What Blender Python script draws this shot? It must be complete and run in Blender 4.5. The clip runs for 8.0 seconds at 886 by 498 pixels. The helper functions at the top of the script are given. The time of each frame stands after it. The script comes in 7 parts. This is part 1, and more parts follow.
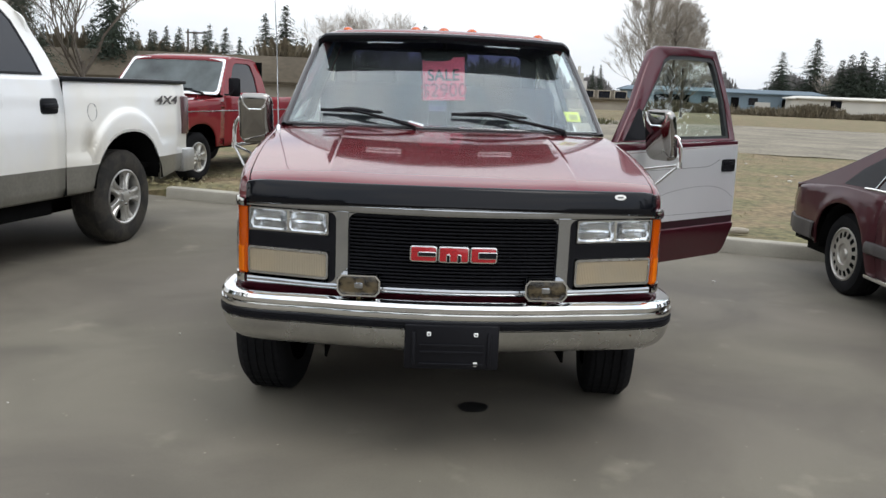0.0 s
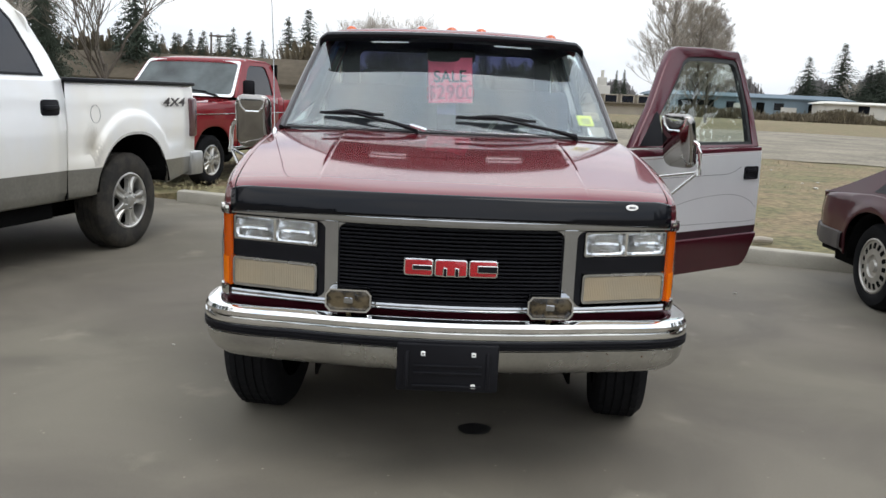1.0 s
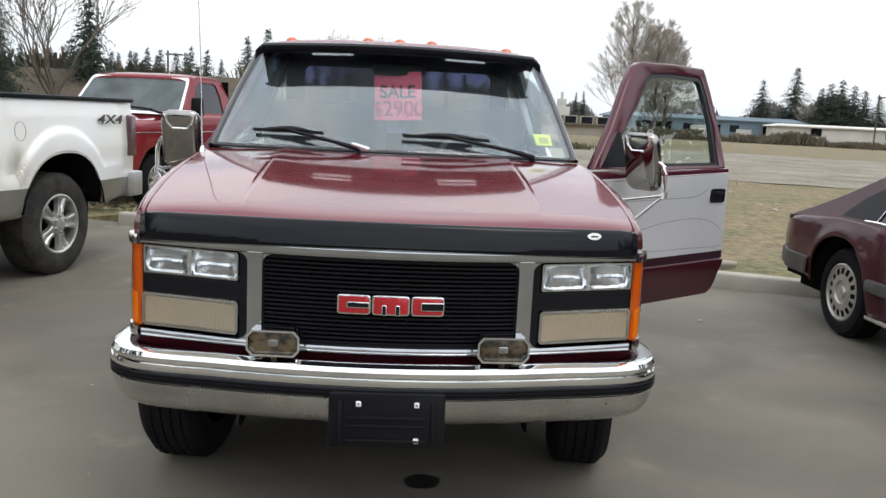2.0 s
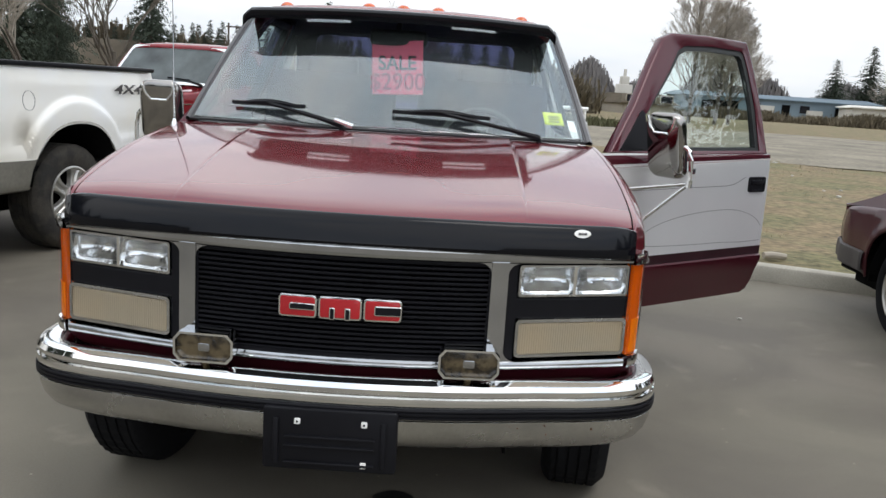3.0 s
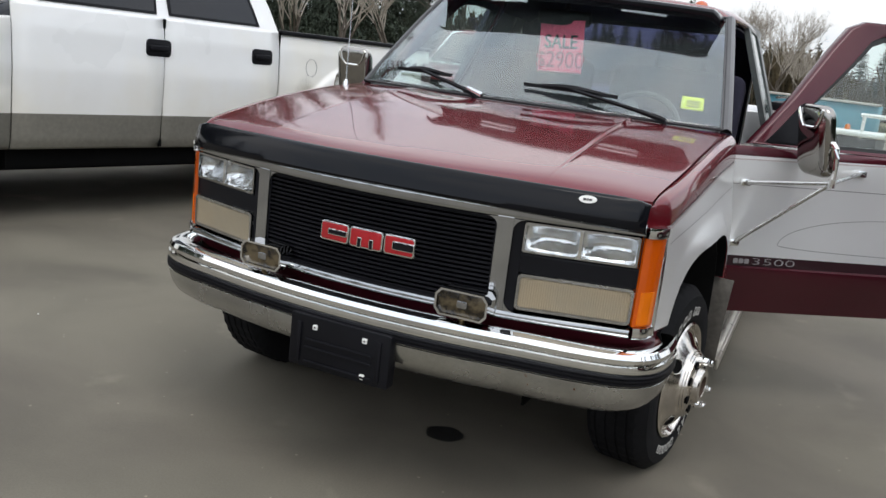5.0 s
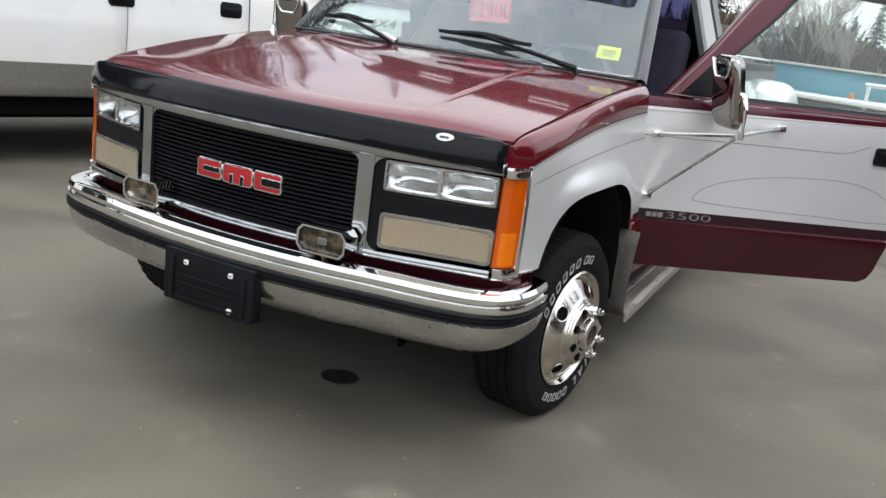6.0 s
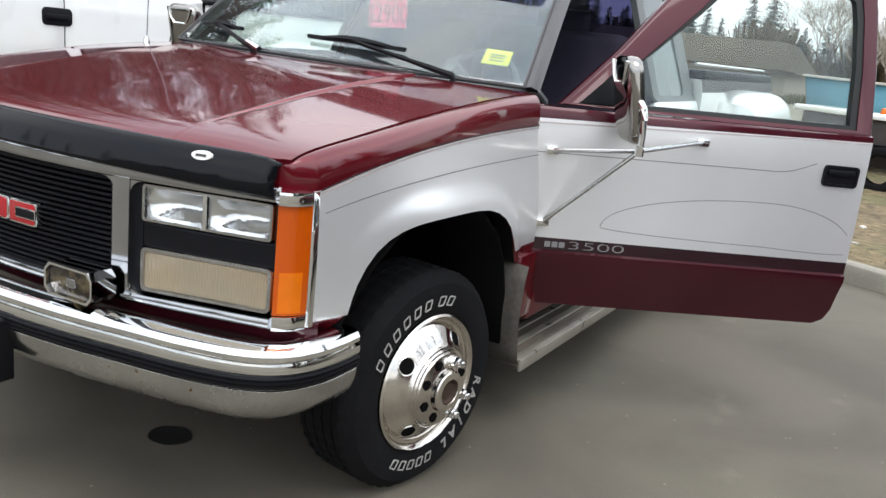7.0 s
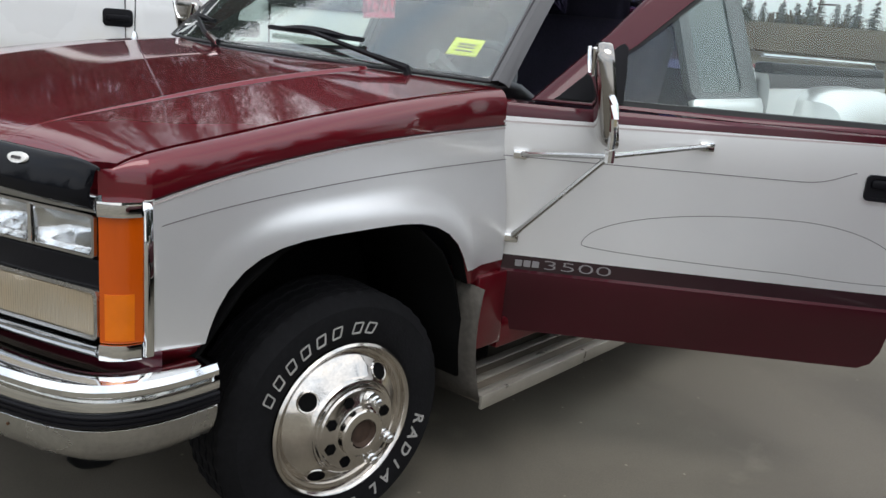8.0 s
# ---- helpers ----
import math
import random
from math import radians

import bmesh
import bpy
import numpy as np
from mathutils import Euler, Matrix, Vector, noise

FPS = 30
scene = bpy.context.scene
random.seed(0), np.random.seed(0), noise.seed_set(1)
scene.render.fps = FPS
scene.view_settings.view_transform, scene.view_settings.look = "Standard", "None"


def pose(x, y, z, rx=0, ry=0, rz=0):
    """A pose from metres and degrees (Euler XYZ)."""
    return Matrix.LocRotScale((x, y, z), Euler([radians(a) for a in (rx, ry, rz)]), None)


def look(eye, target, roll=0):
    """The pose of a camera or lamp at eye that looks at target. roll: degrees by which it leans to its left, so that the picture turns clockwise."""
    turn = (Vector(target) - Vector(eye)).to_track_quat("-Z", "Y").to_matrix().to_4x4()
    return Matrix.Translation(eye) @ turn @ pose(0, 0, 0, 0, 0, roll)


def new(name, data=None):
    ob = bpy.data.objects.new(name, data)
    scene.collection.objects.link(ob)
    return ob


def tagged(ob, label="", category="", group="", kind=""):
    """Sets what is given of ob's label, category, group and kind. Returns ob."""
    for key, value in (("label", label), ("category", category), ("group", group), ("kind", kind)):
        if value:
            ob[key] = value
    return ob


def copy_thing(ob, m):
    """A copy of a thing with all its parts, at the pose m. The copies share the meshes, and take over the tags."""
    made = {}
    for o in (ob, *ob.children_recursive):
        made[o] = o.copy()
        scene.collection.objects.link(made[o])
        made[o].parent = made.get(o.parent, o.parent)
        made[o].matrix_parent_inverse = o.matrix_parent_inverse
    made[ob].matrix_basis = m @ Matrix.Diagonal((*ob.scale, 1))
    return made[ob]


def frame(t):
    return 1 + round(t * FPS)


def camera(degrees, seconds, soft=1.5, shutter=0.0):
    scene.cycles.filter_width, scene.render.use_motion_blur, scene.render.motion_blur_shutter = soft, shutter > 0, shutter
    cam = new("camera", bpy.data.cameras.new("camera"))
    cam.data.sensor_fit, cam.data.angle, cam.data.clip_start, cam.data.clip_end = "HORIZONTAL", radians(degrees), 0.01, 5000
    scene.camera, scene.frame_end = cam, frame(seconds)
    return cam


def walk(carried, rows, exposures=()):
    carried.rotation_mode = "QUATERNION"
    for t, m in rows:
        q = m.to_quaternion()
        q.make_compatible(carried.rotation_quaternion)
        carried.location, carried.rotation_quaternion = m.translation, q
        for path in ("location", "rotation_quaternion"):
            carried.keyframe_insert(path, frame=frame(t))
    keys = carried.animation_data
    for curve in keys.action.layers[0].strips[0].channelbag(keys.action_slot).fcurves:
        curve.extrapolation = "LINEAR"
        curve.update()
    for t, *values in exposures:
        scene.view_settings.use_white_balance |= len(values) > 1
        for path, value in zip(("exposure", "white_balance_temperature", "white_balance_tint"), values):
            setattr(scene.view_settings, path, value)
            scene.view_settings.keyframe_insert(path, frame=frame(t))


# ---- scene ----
cam = camera(55.6, 8.0)
PATH = [
    (0, (-0.182, -3.154, 1.423), (-0.094, -1.191, 1.05), 2.3),
    (0.5, (-0.135, -3.035, 1.418), (-0.085, -1.068, 1.061), 2.0),
    (1, (-0.084, -2.929, 1.416), (-0.048, -0.963, 1.05), 2.5),
    (1.5, (-0.037, -2.81, 1.405), (0.023, -0.847, 1.024), 2.5),
    (2, (-0.008, -2.577, 1.4), (0.117, -0.606, 1.085), 2.8),
    (2.2, (0.018, -2.48, 1.409), (0.203, -0.513, 1.097), 3.0),
    (3.3, (0.422, -2.178, 1.404), (0.356, -0.218, 1.012), 3.7),
    (3.5, (0.522, -2.189, 1.393), (0.439, -0.227, 1.014), 3.6),
    (4, (0.752, -2.226, 1.404), (0.348, -0.315, 0.971), 3.2),
    (4.2, (0.861, -2.229, 1.391), (0.32, -0.348, 0.979), 2.8),
    (5.3, (1.359, -2.244, 1.392), (0.56, -0.479, 0.898), 7.1),
    (5.5, (1.458, -2.237, 1.373), (0.666, -0.501, 0.772), 6.2),
    (6, (1.677, -2.046, 1.36), (0.863, -0.297, 0.83), 7.8),
    (6.5, (1.89, -1.698, 1.351), (0.953, -0.038, 0.748), 6.1),
    (7, (2.064, -1.3, 1.363), (1.123, 0.394, 0.87), 6.6),
    (7.5, (2.281, -0.944, 1.389), (1.169, 0.657, 0.944), 6.4),
    (8, (2.35, -0.654, 1.378), (1.133, 0.844, 0.854), 5.6),
]
walk(cam, [(t, look(eye, target, roll)) for t, eye, target, roll in PATH],
     exposures=[(0.0, -0.08), (1.0, -0.02), (2.0, 0.02), (3.5, -0.16), (4.2, -0.18), (5.5, -0.10), (6.0, 0.14), (6.4, 0.20), (7.0, 0.24), (7.5, 0.02), (8.0, -0.20)])

# ---------------------------------------------------------------- light
SUN_ELEV, SUN_AZ = 66.0, 128.0
world = bpy.data.worlds.new("overcast")
scene.world = world
world.use_nodes = True
wn, wl = world.node_tree.nodes, world.node_tree.links
wn.clear()
w_out = wn.new("ShaderNodeOutputWorld")
w_sky = wn.new("ShaderNodeTexSky")
w_sky.sky_type = "NISHITA"
w_sky.sun_disc = False
w_sky.sun_elevation = radians(SUN_ELEV)
w_sky.sun_rotation = radians(SUN_AZ)
w_bg1 = wn.new("ShaderNodeBackground")
w_bg1.inputs[1].default_value = 0.12
wl.new(w_sky.outputs[0], w_bg1.inputs[0])
w_tc = wn.new("ShaderNodeTexCoord")
w_map = wn.new("ShaderNodeMapping")
w_map.inputs["Scale"].default_value = (1.0, 1.0, 4.5)
w_noise = wn.new("ShaderNodeTexNoise")
w_noise.inputs["Scale"].default_value = 1.7
w_noise.inputs["Detail"].default_value = 6.0
w_ramp = wn.new("ShaderNodeValToRGB")
w_ramp.color_ramp.elements[0].position = 0.36
w_ramp.color_ramp.elements[0].color = (0.61, 0.69, 0.80, 1)
w_ramp.color_ramp.elements[1].position = 0.60
w_ramp.color_ramp.elements[1].color = (0.97, 0.98, 1.0, 1)
w_bg2 = wn.new("ShaderNodeBackground")
w_sep = wn.new("ShaderNodeSeparateXYZ")
w_up = wn.new("ShaderNodeMapRange")
w_up.inputs["From Min"].default_value, w_up.inputs["From Max"].default_value = 0.06, 0.46
w_up.inputs["To Min"].default_value, w_up.inputs["To Max"].default_value = 1.24, 2.08
wl.new(w_tc.outputs["Generated"], w_sep.inputs[0])
wl.new(w_sep.outputs["Z"], w_up.inputs[0])
wl.new(w_up.outputs[0], w_bg2.inputs[1])
wl.new(w_tc.outputs["Generated"], w_map.inputs[0])
wl.new(w_map.outputs[0], w_noise.inputs["Vector"])
wl.new(w_noise.outputs["Fac"], w_ramp.inputs[0])
wl.new(w_ramp.outputs[0], w_bg2.inputs[0])
w_mix = wn.new("ShaderNodeMixShader")
w_mix.inputs[0].default_value = 0.88
wl.new(w_bg1.outputs[0], w_mix.inputs[1])
wl.new(w_bg2.outputs[0], w_mix.inputs[2])
wl.new(w_mix.outputs[0], w_out.inputs[0])

sun = new("sun", bpy.data.lights.new("sun", "SUN"))
sun.data.energy, sun.data.angle, sun.data.color = 0.95, radians(30), (1.0, 0.97, 0.93)
sun.matrix_world = look((0, 0, 30), (9 * math.sin(radians(SUN_AZ)) * -1, 9 * math.cos(radians(SUN_AZ)) * -1, 30 - 9 * math.tan(radians(SUN_ELEV))))

# ---------------------------------------------------------------- materials
def mat(name, col, rough=0.5, metal=0.0, coat=0.0, vary=0.0, vscale=3.0, grain=0.0, gscale=60.0, bump=0.0, bscale=80.0,
        trans=0.0, ior=1.45, emit=0.0, col2=None, rvary=0.0, rand=0.0, spec=0.5, stretch=(1, 1, 1), coat_ior=1.5, coat_rough=0.02):
    m = bpy.data.materials.new(name)
    m.use_nodes = True
    n, l = m.node_tree.nodes, m.node_tree.links
    b = n["Principled BSDF"]
    b.inputs["Base Color"].default_value = (*col, 1)
    b.inputs["Roughness"].default_value = rough
    b.inputs["Metallic"].default_value = metal
    b.inputs["Coat Weight"].default_value = coat
    b.inputs["Coat Roughness"].default_value = coat_rough
    b.inputs["Coat IOR"].default_value = coat_ior
    b.inputs["Transmission Weight"].default_value = trans
    b.inputs["IOR"].default_value = ior
    b.inputs["Specular IOR Level"].default_value = spec
    if emit:
        b.inputs["Emission Color"].default_value = (*col, 1)
        b.inputs["Emission Strength"].default_value = emit
    tc = n.new("ShaderNodeTexCoord")
    mp = n.new("ShaderNodeMapping")
    mp.inputs["Scale"].default_value = stretch
    l.new(tc.outputs["Object"], mp.inputs[0])
    last = None

    def noise_tex(scale, detail=5.0):
        t = n.new("ShaderNodeTexNoise")
        t.inputs["Scale"].default_value = scale
        t.inputs["Detail"].default_value = detail
        l.new(mp.outputs[0], t.inputs["Vector"])
        return t

    def scaled(src, amp):
        r = n.new("ShaderNodeMapRange")
        r.inputs["From Min"].default_value, r.inputs["From Max"].default_value = 0.25, 0.75
        r.inputs["To Min"].default_value, r.inputs["To Max"].default_value = 1 - amp, 1 + amp
        l.new(src, r.inputs[0])
        return r.outputs[0]

    facs = []
    big = None
    if vary or col2 or rvary:
        big = noise_tex(vscale)
    if vary:
        facs.append(scaled(big.outputs["Fac"], vary))
    if grain:
        facs.append(scaled(noise_tex(gscale, 3.0).outputs["Fac"], grain))
    if rand:
        oi = n.new("ShaderNodeObjectInfo")
        r = n.new("ShaderNodeMapRange")
        r.inputs["To Min"].default_value, r.inputs["To Max"].default_value = 1 - rand, 1 + rand
        l.new(oi.outputs["Random"], r.inputs[0])
        facs.append(r.outputs[0])
    src = None
    if col2:
        mx = n.new("ShaderNodeMix")
        mx.data_type = "RGBA"
        mx.inputs[6].default_value, mx.inputs[7].default_value = (*col, 1), (*col2, 1)
        rr = n.new("ShaderNodeMapRange")
        rr.inputs["From Min"].default_value, rr.inputs["From Max"].default_value = 0.42, 0.58
        l.new(big.outputs["Fac"], rr.inputs[0])
        l.new(rr.outputs[0], mx.inputs[0])
        src = mx.outputs[2]
    if facs:
        f = facs[0]
        for g in facs[1:]:
            mm = n.new("ShaderNodeMath")
            mm.operation = "MULTIPLY"
            l.new(f, mm.inputs[0])
            l.new(g, mm.inputs[1])
            f = mm.outputs[0]
        vm = n.new("ShaderNodeVectorMath")
        vm.operation = "SCALE"
        if src:
            l.new(src, vm.inputs[0])
        else:
            vm.inputs[0].default_value = col
        l.new(f, vm.inputs["Scale"])
        src = vm.outputs[0]
    if src:
        l.new(src, b.inputs["Base Color"])
    if rvary:
        r = n.new("ShaderNodeMapRange")
        r.inputs["From Min"].default_value, r.inputs["From Max"].default_value = 0.3, 0.7
        r.inputs["To Min"].default_value, r.inputs["To Max"].default_value = max(0.0, rough - rvary), rough + rvary
        l.new(big.outputs["Fac"], r.inputs[0])
        l.new(r.outputs[0], b.inputs["Roughness"])
    if bump:
        bt = noise_tex(bscale, 4.0)
        bn = n.new("ShaderNodeBump")
        bn.inputs["Strength"].default_value = bump
        bn.inputs["Distance"].default_value = 0.01
        l.new(bt.outputs["Fac"], bn.inputs["Height"])
        l.new(bn.outputs[0], b.inputs["Normal"])
    return m


MAROON = mat("maroon paint", (0.140, 0.0068, 0.0130), 0.40, 0.52, 1.0, spec=0.0, vary=0.10, vscale=1.3, rvary=0.05, coat_ior=1.66, coat_rough=0.05)
# dull door finish; shade on door and valance is also put into this colour
DOOR_MAROON = mat("dulled and shaded maroon paint", (0.066, 0.0095, 0.0165), 0.46, 0.40, 0.8, spec=0.0, vary=0.16, vscale=2.2, rvary=0.08, coat_ior=1.5, coat_rough=0.07)
SILVER = mat("silver paint", (0.85, 0.85, 0.845), 0.38, 0.60, 0.5, vary=0.05, vscale=1.6, rvary=0.07)
CHROME = mat("chrome", (0.86, 0.86, 0.85), 0.045, 1.0, vary=0.05, vscale=9, rvary=0.04)
AGED_CHROME = mat("aged chrome", (0.49, 0.50, 0.515), 0.10, 1.0, vary=0.10, vscale=7, rvary=0.05)
WORN_CHROME = mat("worn chrome", (0.53, 0.53, 0.52), 0.22, 1.0, vary=0.12, vscale=6, rvary=0.1, grain=0.08, gscale=90)
STEEL = mat("polished steel", (0.70, 0.66, 0.61), 0.14, 1.0, vary=0.20, vscale=11, rvary=0.09, grain=0.06, gscale=120)
BLACK = mat("black plastic", (0.007, 0.007, 0.009), 0.42, vary=0.2, vscale=8, bump=0.05, bscale=300, spec=0.2)
SLAT_BLACK = mat("satin black grille", (0.004, 0.004, 0.006), 0.5, vary=0.2, vscale=8, spec=0.2)
GLOSS_BLACK = mat("smoked acrylic", (0.0045, 0.005, 0.007), 0.18, 0.0, 0.30, vary=0.2, vscale=3, rvary=0.08, spec=0.10, coat_rough=0.05)
# near-black: shade inside wells, gaps and under the bodies is put into the colour
DARK = mat("shaded cavity black", (0.0035, 0.0035, 0.0035), 0.9, vary=0.3, vscale=5, spec=0.1)
RUBBER = mat("tyre rubber", (0.0075, 0.0075, 0.0085), 0.82, vary=0.25, vscale=6, grain=0.2, gscale=70, bump=0.15, bscale=150, spec=0.18)
DUSTY_RUBBER = mat("dusty tyre rubber", (0.048, 0.042, 0.034), 0.85, col2=(0.018, 0.017, 0.015), vary=0.3, vscale=7, grain=0.2, gscale=70, bump=0.15, bscale=150)
WHITE_RUBBER = mat("white tyre lettering", (0.38, 0.37, 0.35), 0.8, vary=0.25, vscale=30)
AMBER = mat("amber lens", (0.54, 0.082, 0.0015), 0.14, 0, 0.6, vary=0.08, vscale=20, bump=0.12, bscale=120, stretch=(1, 1, 0.2))
AMBER_BRIGHT = mat("bright amber lens", (0.74, 0.165, 0.003), 0.14, 0, 0.6, vary=0.08, vscale=20, bump=0.12, bscale=120)
LENS_GLASS = mat("clear lamp glass", (0.97, 0.98, 0.98), 0.03, trans=1.0, ior=1.35)
REFLECTOR = mat("lamp reflector", (0.78, 0.79, 0.80), 0.16, 1.0, vary=0.3, vscale=16, bump=0.6, bscale=26, stretch=(1, 1, 0.5))
FROST = mat("yellowed frosted lens", (0.31, 0.262, 0.185), 0.22, 0, 0.8, col2=(0.33, 0.265, 0.175), vary=0.04, vscale=4, bump=0.1, bscale=90)
FOG_LENS = mat("smoky driving lamp lens", (0.022, 0.016, 0.009), 0.12, 0, 0.5, col2=(0.085, 0.064, 0.035), vary=0.5, vscale=28, bump=0.35, bscale=60)
GLASS = mat("door window glass", (0.82, 0.92, 0.88), 0.0, trans=1.0, ior=1.45)
CHANNEL = mat("grey window channel", (0.013, 0.0145, 0.0145), 0.6, vary=0.15, vscale=7)
MIRROR_STEEL = mat("stainless mirror shell", (0.36, 0.345, 0.325), 0.08, 1.0, vary=0.10, vscale=8, rvary=0.05)
NUMBER = mat("grey model lettering", (0.26, 0.245, 0.25), 0.5, vary=0.08, vscale=20)
SCREEN = mat("windscreen glass", (0.86, 0.96, 0.93), 0.0, trans=0.99, ior=1.80)
REAR_GLASS = mat("blue-tinted glass", (0.075, 0.075, 0.165), 0.0, trans=1.0, ior=1.4)
# silver of the rear cab darkened: shade and door glass are in the colour
SHADED_GREY = mat("shaded grey paint", (0.085, 0.092, 0.092), 0.45, 0.1, 0.1, vary=0.1, vscale=3)
RED_EMBLEM = mat("red enamel", (0.40, 0.012, 0.018), 0.22, 0, 0.8, vary=0.1, vscale=20)
PINK = mat("fluorescent pink card", (1.0, 0.15, 0.27), 0.8, vary=0.05, vscale=12)
INK = mat("black ink", (0.03, 0.02, 0.03), 0.8, vary=0.2, vscale=50)
PINK_INK = mat("dark red marker ink", (0.50, 0.045, 0.10), 0.8, vary=0.2, vscale=50)
YELLOW = mat("yellow sticker", (0.72, 0.80, 0.06), 0.6, vary=0.06, vscale=30)
INTERIOR = mat("dark blue cloth", (0.02, 0.018, 0.035), 0.9, vary=0.25, vscale=7, grain=0.2, gscale=120)
DASH = mat("grey dashboard vinyl", (0.10, 0.11, 0.12), 0.7, vary=0.12, vscale=6, bump=0.1, bscale=200)
ALU = mat("aluminium tread", (0.42, 0.395, 0.34), 0.36, 0.6, vary=0.15, vscale=9, rvary=0.1)
GRIME = mat("dirty grey rubber flap", (0.095, 0.085, 0.073), 0.8, vary=0.35, vscale=7, grain=0.2)
PIN_LIGHT = mat("cream pinstripe", (0.50, 0.44, 0.43), 0.4, vary=0.05, vscale=9)
PIN_DARK = mat("dark pinstripe", (0.20, 0.185, 0.19), 0.4, vary=0.1, vscale=9)
WHITE_PAINT = mat("white paint", (0.90, 0.905, 0.90), 0.32, 0.0, 0.8, col2=(0.86, 0.84, 0.78), vary=0.05, vscale=1.1, rvary=0.06)
def dusty(m, dust, z0, z1, amount):
    """Dried road dust over a paint, thicker towards the sills and broken up."""
    n, l = m.node_tree.nodes, m.node_tree.links
    b = n["Principled BSDF"]
    src = b.inputs["Base Color"].links[0].from_socket
    tc, sep, tex, mr, mu, mx = (n.new(k) for k in ("ShaderNodeTexCoord", "ShaderNodeSeparateXYZ", "ShaderNodeTexNoise", "ShaderNodeMapRange", "ShaderNodeMath", "ShaderNodeMix"))
    l.new(tc.outputs["Object"], sep.inputs[0])
    l.new(tc.outputs["Object"], tex.inputs["Vector"])
    tex.inputs["Scale"].default_value, tex.inputs["Detail"].default_value = 2.6, 5.0
    for k, v in (("From Min", z0), ("From Max", z1), ("To Min", 2.0 * amount), ("To Max", 0.0)):
        mr.inputs[k].default_value = v
    l.new(sep.outputs["Z"], mr.inputs[0])
    mu.operation = "MULTIPLY"
    l.new(mr.outputs[0], mu.inputs[0])
    l.new(tex.outputs["Fac"], mu.inputs[1])
    mx.data_type = "RGBA"
    mx.inputs[7].default_value = (*dust, 1)
    l.new(mu.outputs[0], mx.inputs[0])
    l.new(src, mx.inputs[6])
    l.new(mx.outputs[2], b.inputs["Base Color"])
    return m


dusty(WHITE_PAINT, (0.50, 0.44, 0.32), 0.70, 1.12, 0.20)
GREY_PAINT = mat("warm grey lower paint", (0.20, 0.19, 0.162), 0.36, 0.2, 0.5, vary=0.14, vscale=2.5, grain=0.1, gscale=40)
TINT = mat("tinted window", (0.010, 0.011, 0.015), 0.05, 0, 0.30, spec=0.35, vary=0.2, vscale=1.5)
RED_PAINT = mat("faded red paint", (0.21, 0.021, 0.027), 0.5, 0.0, 0.8, spec=0.0, vary=0.14, vscale=1.6, rvary=0.08)
ALLOY = mat("dull alloy wheel", (0.52, 0.51, 0.48), 0.34, 0.75, vary=0.25, vscale=8, rvary=0.08)
MUS_PAINT = mat("dusty dark maroon paint", (0.062, 0.019, 0.023), 0.5, 0.0, 0.5, spec=0.05, vary=0.16, vscale=2, rvary=0.1)
PILLAR_GREY = mat("grey pillar paint", (0.085, 0.083, 0.086), 0.4, 0.1, 0.3, vary=0.12, vscale=5)
STRIP = mat("black-red body strip", (0.024, 0.008, 0.011), 0.35, 0.0, 0.5, vary=0.15, vscale=4)
TRIM_GREY = mat("grey rubber moulding", (0.062, 0.055, 0.053), 0.55, vary=0.2, vscale=8)

# ---------------------------------------------------------------- mesh helpers
def lerp(a, b, t):
    return a + (b - a) * t


def smooth01(t):
    t = min(1.0, max(0.0, t))
    return t * t * (3 - 2 * t)


def table(xs, ys, x):
    return float(np.interp(x, xs, ys))


def grid(bm, rows, mats=None, flip=False, wrap=False):
    """A skin over rows of points; mats gives a material index for each band between rows."""
    vs = [[bm.verts.new(p) for p in r] for r in rows]
    for i in range(len(vs) - 1):
        n = len(vs[i])
        for j in range(n if wrap else n - 1):
            k = (j + 1) % n
            q = [vs[i][j], vs[i][k], vs[i + 1][k], vs[i + 1][j]]
            if flip:
                q.reverse()
            try:
                f = bm.faces.new(q)
            except ValueError:
                continue
            if mats:
                f.material_index = mats[i]
    return vs


def box(bm, x0, x1, y0, y1, z0, z1, bev=0.0, m=None, seg=2):
    r = bmesh.ops.create_cube(bm, size=1)
    bmesh.ops.transform(bm, verts=r["verts"], matrix=Matrix.LocRotScale(((x0 + x1) / 2, (y0 + y1) / 2, (z0 + z1) / 2), None, (x1 - x0, y1 - y0, z1 - z0)))
    vs = r["verts"]
    if bev:
        es = list({e for v in vs for e in v.link_edges})
        out = bmesh.ops.bevel(bm, geom=es, offset=bev, segments=seg, affect="EDGES", profile=0.5)
        vs = list({v for f in out["faces"] for v in f.verts} | {v for v in vs if v.is_valid})
    if m is not None:
        bmesh.ops.transform(bm, verts=vs, matrix=m)
    return vs


def lathe(bm, prof, n=32, axis="x", mats=None, centre=(0, 0, 0)):
    """Turn a profile of (radius, height) round an axis."""
    rows = []
    for r, h in prof:
        row = []
        for k in range(n):
            a = 2 * math.pi * k / n
            c, s = r * math.cos(a), r * math.sin(a)
            p = {"x": (h, c, s), "y": (c, h, s), "z": (c, s, h)}[axis]
            row.append((p[0] + centre[0], p[1] + centre[1], p[2] + centre[2]))
        rows.append(row)
    return grid(bm, rows, mats, wrap=True)


